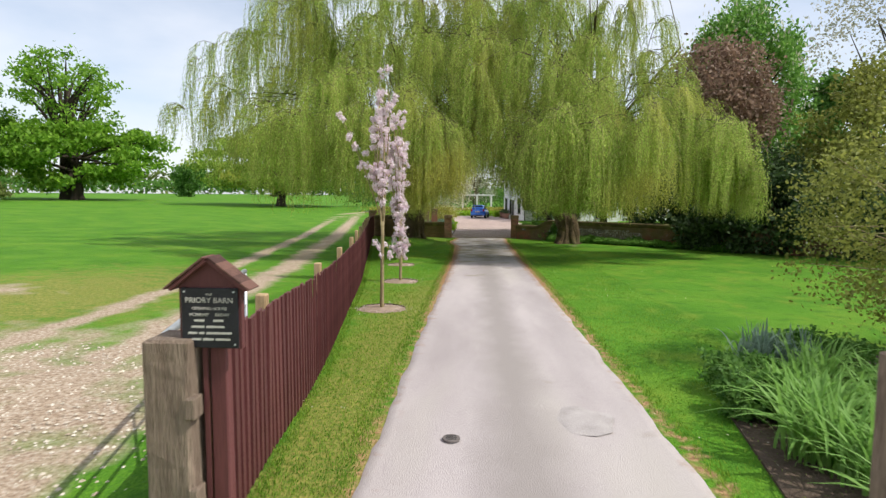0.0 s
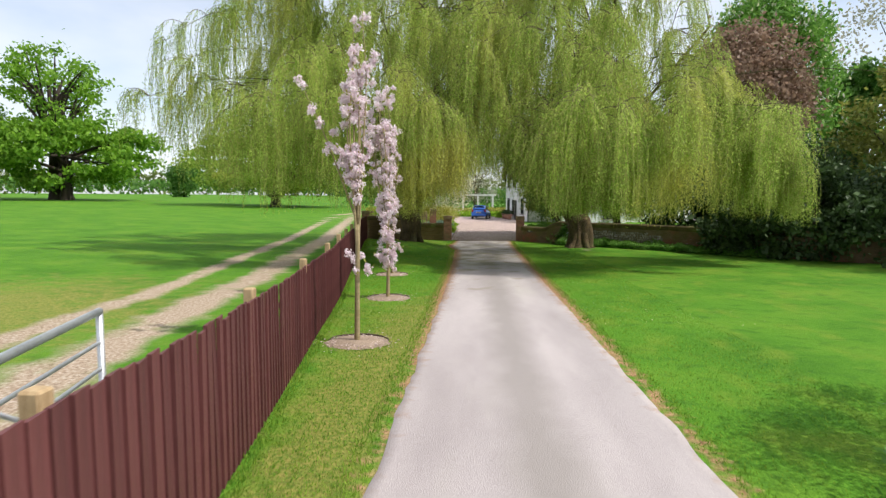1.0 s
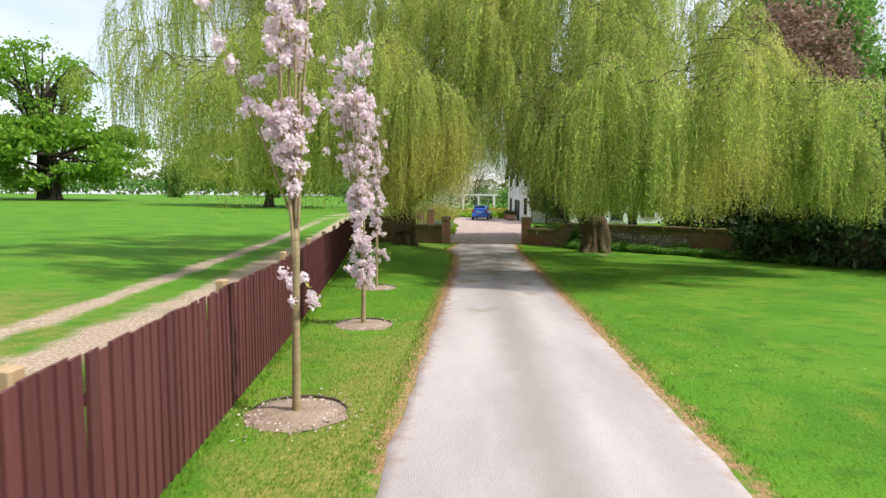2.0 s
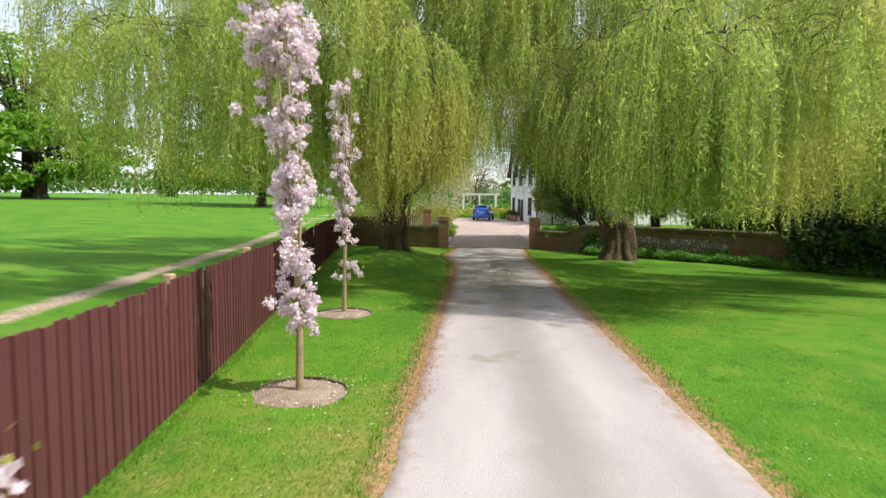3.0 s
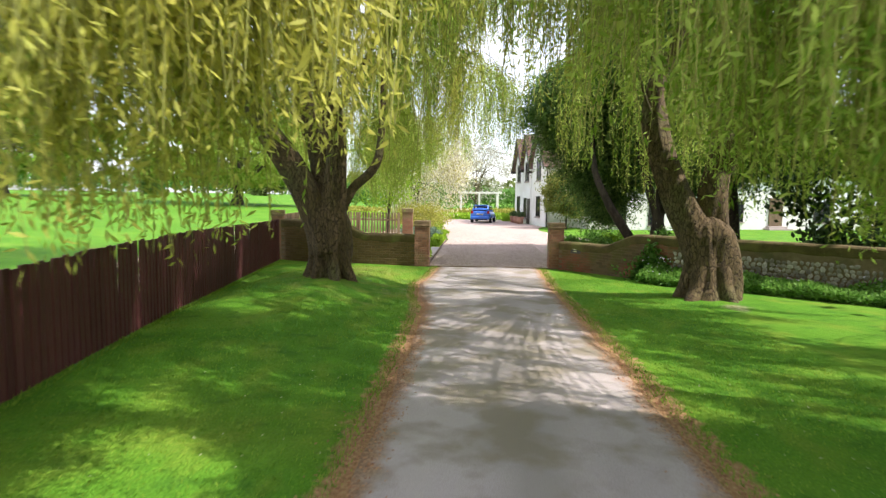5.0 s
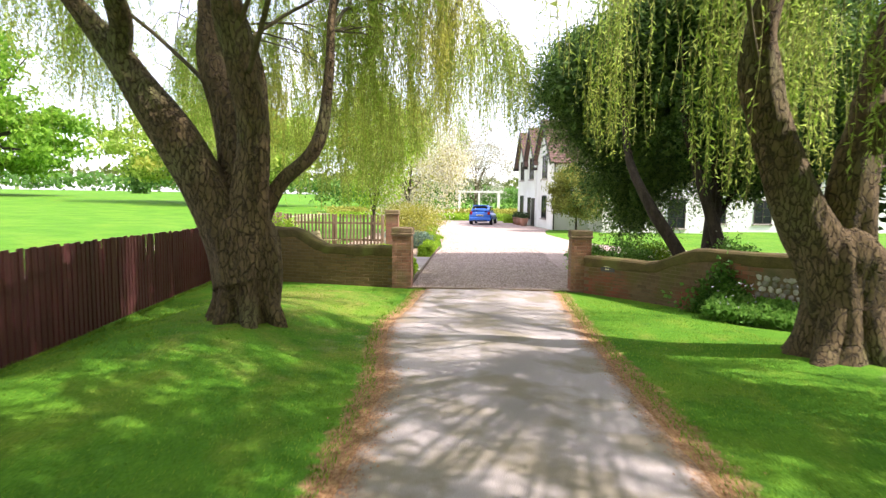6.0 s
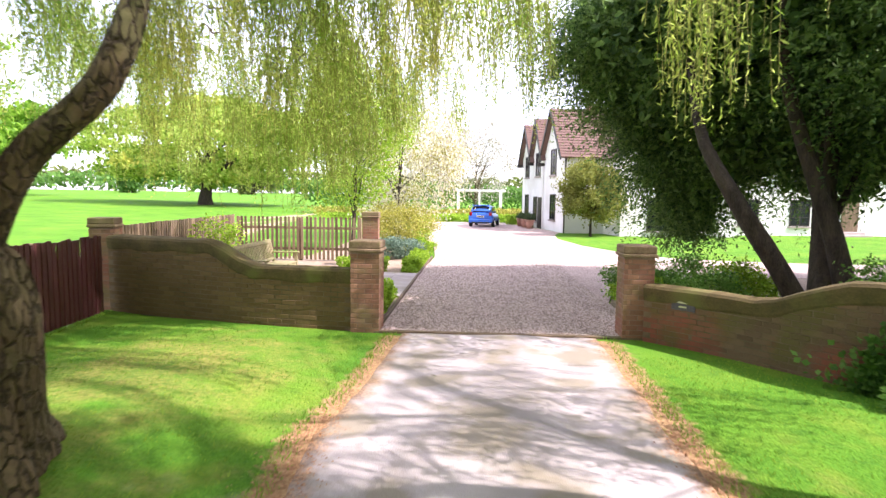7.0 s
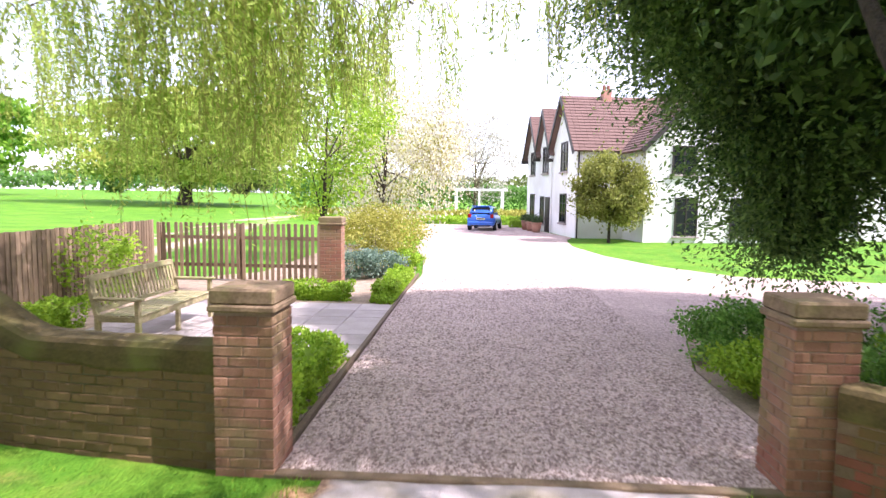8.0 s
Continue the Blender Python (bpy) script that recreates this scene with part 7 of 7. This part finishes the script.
scatter_flat("daisies", 420, daisy_region, 0.022, M["pale_blossom"], 411, "scattered small white daisies in the lawn", 0.05, "flowers")


def litter_region(gen, n):
    y = 19 + 17.5 * gen.uniform(size=n) ** 0.85
    left = gen.uniform(size=n) < 0.6
    x = np.where(left, edge_left(y) + 0.02 + gen.normal(size=n) * 0.12, edge_right(y) + gen.normal(size=n) * 0.11)
    return x, y


M["leaf_litter"] = mat("brown_leaf_litter", (0.22, 0.10, 0.045), (0.44, 0.24, 0.125), rough=0.9, bump=0, island=0.7, spread=(0.2, 0.8))
scatter_flat("leaf_litter", 9500, litter_region, 0.026, M["leaf_litter"], 412, "brown fallen leaves along the drive's edges", 0.012)


def petal_region(gen, n):
    k = gen.integers(3, size=n)
    return np.array((-2.15, -2.31, -2.82))[k] + gen.normal(size=n) * 0.4, np.array((15.62, 19.62, 23.83))[k] + gen.normal(size=n) * 0.4


scatter_flat("fallen_petals", 260, petal_region, 0.02, M["blossom"], 413, "fallen pink petals under the cherry trees", 0.03, "petals")


def pebbles(name, n, region, size, material, seed, label, lift=0.02):
    gen = np.random.default_rng(seed)
    x, y = region(gen, n)
    z = ground_z(x, y) + lift
    base = np.array([(1, 0, 0), (0.4, 0.8, 0.05), (-0.8, 0.5, 0), (-0.7, -0.6, 0.05), (0.4, -0.9, 0), (0.1, 0.0, 0.6), (0, 0, -0.5)])
    tri = [(0, 1, 5), (1, 2, 5), (2, 3, 5), (3, 4, 5), (4, 0, 5)]
    a = gen.uniform(0, 6.28, n)
    s = gen.uniform(0.5, 1.4, n) * size
    c, si = np.cos(a) * s, np.sin(a) * s
    v = np.empty((n, 7, 3))
    v[:, :, 0] = base[None, :, 0] * c[:, None] - base[None, :, 1] * si[:, None] + x[:, None]
    v[:, :, 1] = base[None, :, 0] * si[:, None] + base[None, :, 1] * c[:, None] + y[:, None]
    v[:, :, 2] = base[None, :, 2] * (s * gen.uniform(0.7, 1.3, n))[:, None] + z[:, None]
    f = (np.array(tri)[None] + (np.arange(n) * 7)[:, None, None]).reshape(-1, 3)
    tagged(obj(name, v.reshape(-1, 3).tolist(), f.tolist(), material), label, "stones", kind="stuff")


M["stone"] = mat("mixed_stone", (0.24, 0.175, 0.15), (0.60, 0.485, 0.44), scale=3, fine=40, rough=0.9, bump=0.2, island=0.9, spread=(0.2, 0.8))
M["track_stone"] = mat("pale_flint", (0.36, 0.29, 0.21), (0.66, 0.60, 0.50), scale=3, fine=40, rough=0.9, bump=0.2, island=0.9, spread=(0.2, 0.8))
pebbles("gravel_stones", 34000, lambda g, n: (g.uniform(-1.8, 2.15, n), 40.12 + 11 * g.uniform(size=n) ** 1.7), 0.019, M["stone"], 421, "loose pinkish gravel stones by the gateway", 0.03)
pebbles("pit_stones", 1500, lambda g, n: (np.array((-2.15, -2.31, -2.82))[np.arange(n) % 3] + g.normal(size=n) * 0.2, np.array((15.62, 19.62, 23.83))[np.arange(n) % 3] + g.normal(size=n) * 0.2), 0.013, M["stone"], 423, "small pale stones in the planting pits", 0.03)
pebbles("track_stones", 5000, lambda g, n: (-2.9 - 6.5 * g.uniform(size=n), 5 + 7.5 * g.uniform(size=n) ** 1.3), 0.020, M["track_stone"], 422, "scattered pale stones on the earth track", 0.0)


def border_region(gen, n):
    pts = np.array([tuple(p) for p in smooth_path([(x, y, 0) for x, y in RIGHT_WALL], 300)])
    k = gen.integers(92, 235, size=n)
    d = pts[np.minimum(k + 1, 299)] - pts[k]
    d /= np.linalg.norm(d, axis=1, keepdims=True)
    off = 0.14 + 0.55 * gen.uniform(size=n)
    return pts[k, 0] + d[:, 1] * off, pts[k, 1] - d[:, 0] * off, off


def build_wall_border():
    gen = np.random.default_rng(431)
    n = 26000
    x, y, off = border_region(gen, n)
    hump = np.array([0.5 + 0.5 * noise.noise(Vector((a * 1.6, b * 1.6, 4))) for a, b in zip(x, y)])
    z = ground_z(x, y) + (0.50 - 0.45 * off) * (0.35 + 1.0 * hump) * np.sqrt(gen.uniform(size=n))
    p = np.stack([x, y, z], 1)
    ln = gen.uniform(0.06, 0.13, n)
    tagged(quads_obj("wall_border", leaves(p, gen.normal(size=(n, 3)) + (0, 0, 0.5), ln, ln * 0.5, gen), M["fresh_leaf"]), "green ivy and bluebell leaves along the wall's foot", "border plants", kind="stuff")
    n = 80
    x, y, off = border_region(gen, n)
    p = np.stack([x, y, ground_z(x, y) + gen.uniform(0.25, 0.7, n)], 1)
    M["bluebell"] = leaf_mat("bluebell", (0.36, 0.30, 0.46), (0.68, 0.62, 0.74), 0.3)
    ln = np.full(n, 0.045)
    tagged(quads_obj("bluebells", leaves(p, gen.normal(size=(n, 3)), ln, ln * 0.8, gen), M["bluebell"]), "pale violet bluebells along the wall's foot", "flowers", kind="stuff")


build_wall_border()


def build_ivy():
    gen = np.random.default_rng(441)
    n = 2600
    u = gen.normal(size=n) * 0.30
    z = np.abs(gen.normal(size=n)) * 0.34
    u *= np.clip(1.25 - z, 0.15, 1)
    d = Vector((0.78, -0.62, 0)).normalized()
    nrm = np.array((d.y, -d.x, 0))
    p = np.stack([4.18 + d.x * u, 37.58 + d.y * u, 0.05 + z], 1) + nrm * (0.14 + 0.06 * gen.uniform(size=(n, 1)))
    ln = gen.uniform(0.06, 0.11, n)
    t = empty("ivy", (0, 0, 0))
    tagged(quads_obj("leaf_mass", leaves(p, gen.normal(size=(n, 3)) + nrm * 0.6, ln, ln * 0.8, gen), M["chestnut_leaf"], t), kind="stuff")
    tagged(t, "dark green ivy climbing the old brick wall", "ivy")


build_ivy()


def build_drive_details():
    M["iron"] = mat("rusty_iron", (0.11, 0.095, 0.085), (0.22, 0.19, 0.175), scale=9, fine=60, rough=0.8, metal=0.3)
    bm = bmesh.new()
    y, x = 9.38, -0.55
    z = gz(0, y) + 0.034
    bmesh.ops.create_cone(bm, cap_ends=True, segments=20, radius1=0.08, radius2=0.075, depth=0.012, matrix=pose(x, y, z))
    cover = part("stopcock_cover", bm, M["iron"])
    for k in (-1, 0, 1):
        box("slot", (x - 0.045, y + k * 0.035 - 0.006, z + 0.006), (x + 0.045, y + k * 0.035 + 0.006, z + 0.009), M["tyre"], cover)
    tagged(cover, "small dark iron cover set in the drive", "drain cover")
    M["patch"] = mat("patched_tarmac", (0.29, 0.265, 0.25), (0.44, 0.40, 0.385), scale=4, fine=70, rough=0.95, bump=0.5)
    n = 36
    v, f = [(0.66, 9.9, gz(0, 9.9) + 0.036)], []
    for q, dz in ((0.6, 0.036), (1.0, 0.024)):
        for i in range(n):
            a = 2 * math.pi * i / n
            r = 0.24 * q * (1 + 0.25 * noise.noise(Vector((math.cos(a) * 1.6, math.sin(a) * 1.6, 2))))
            px, py = 0.66 + r * math.cos(a) * 1.2, 9.9 + r * math.sin(a) * 1.5
            v.append((px, py, gz(0, py) + dz))
    f += [(0, 1 + i, 1 + (i + 1) % n) for i in range(n)] + [(1 + i, 1 + n + i, 1 + n + (i + 1) % n, 1 + (i + 1) % n) for i in range(n)]
    tagged(obj("tarmac_patch", v, f, M["patch"], None, True), "rough darker repair patch in the drive", "patch", kind="structure")


build_drive_details()

# dark slate plaque on the wall beside the gateway; its writing stands as plain bars
def build_plaque():
    p = empty("wall_plaque", (2.50, 39.58, 0.62), -44.5)
    box("plate", (-0.17, -0.02, -0.085), (0.17, 0.02, 0.085), M["slate"], p, 0.006)
    for x0, x1, z in ((-0.09, 0.08, 0.03), (-0.06, 0.05, -0.03)):
        box("bar", (x0, -0.024, z - 0.011), (x1, -0.0205, z + 0.011), M["pale_blossom"], p)
    tagged(p, "dark slate plaque fixed to the mossy brick wall", "plaque")


M["slate"] = mat("dark_slate", (0.05, 0.045, 0.055), (0.11, 0.10, 0.115), scale=6, fine=50, rough=0.6)
build_plaque()

# ---- masonry and fence pieces ----
build_fence()
pillar(-2.03, 40.22, 0.44, 1.39, 0)
pillar(2.0, 40.22, 0.44, 1.39, 0)
wall_run("wall_west", LEFT_WALL, ramped(1.24, 0.88, 0.46, 0.68), 0.24, "mossy brown brick garden wall with a swept-down top", 9)
wall_run("wall_east", RIGHT_WALL, ramped(0.76, 1.13, 0.065, 0.118), 0.24, "old brown brick and flint garden wall curving along the lawn", 4.4, BRICK_EAST, (3.75, 8.2))
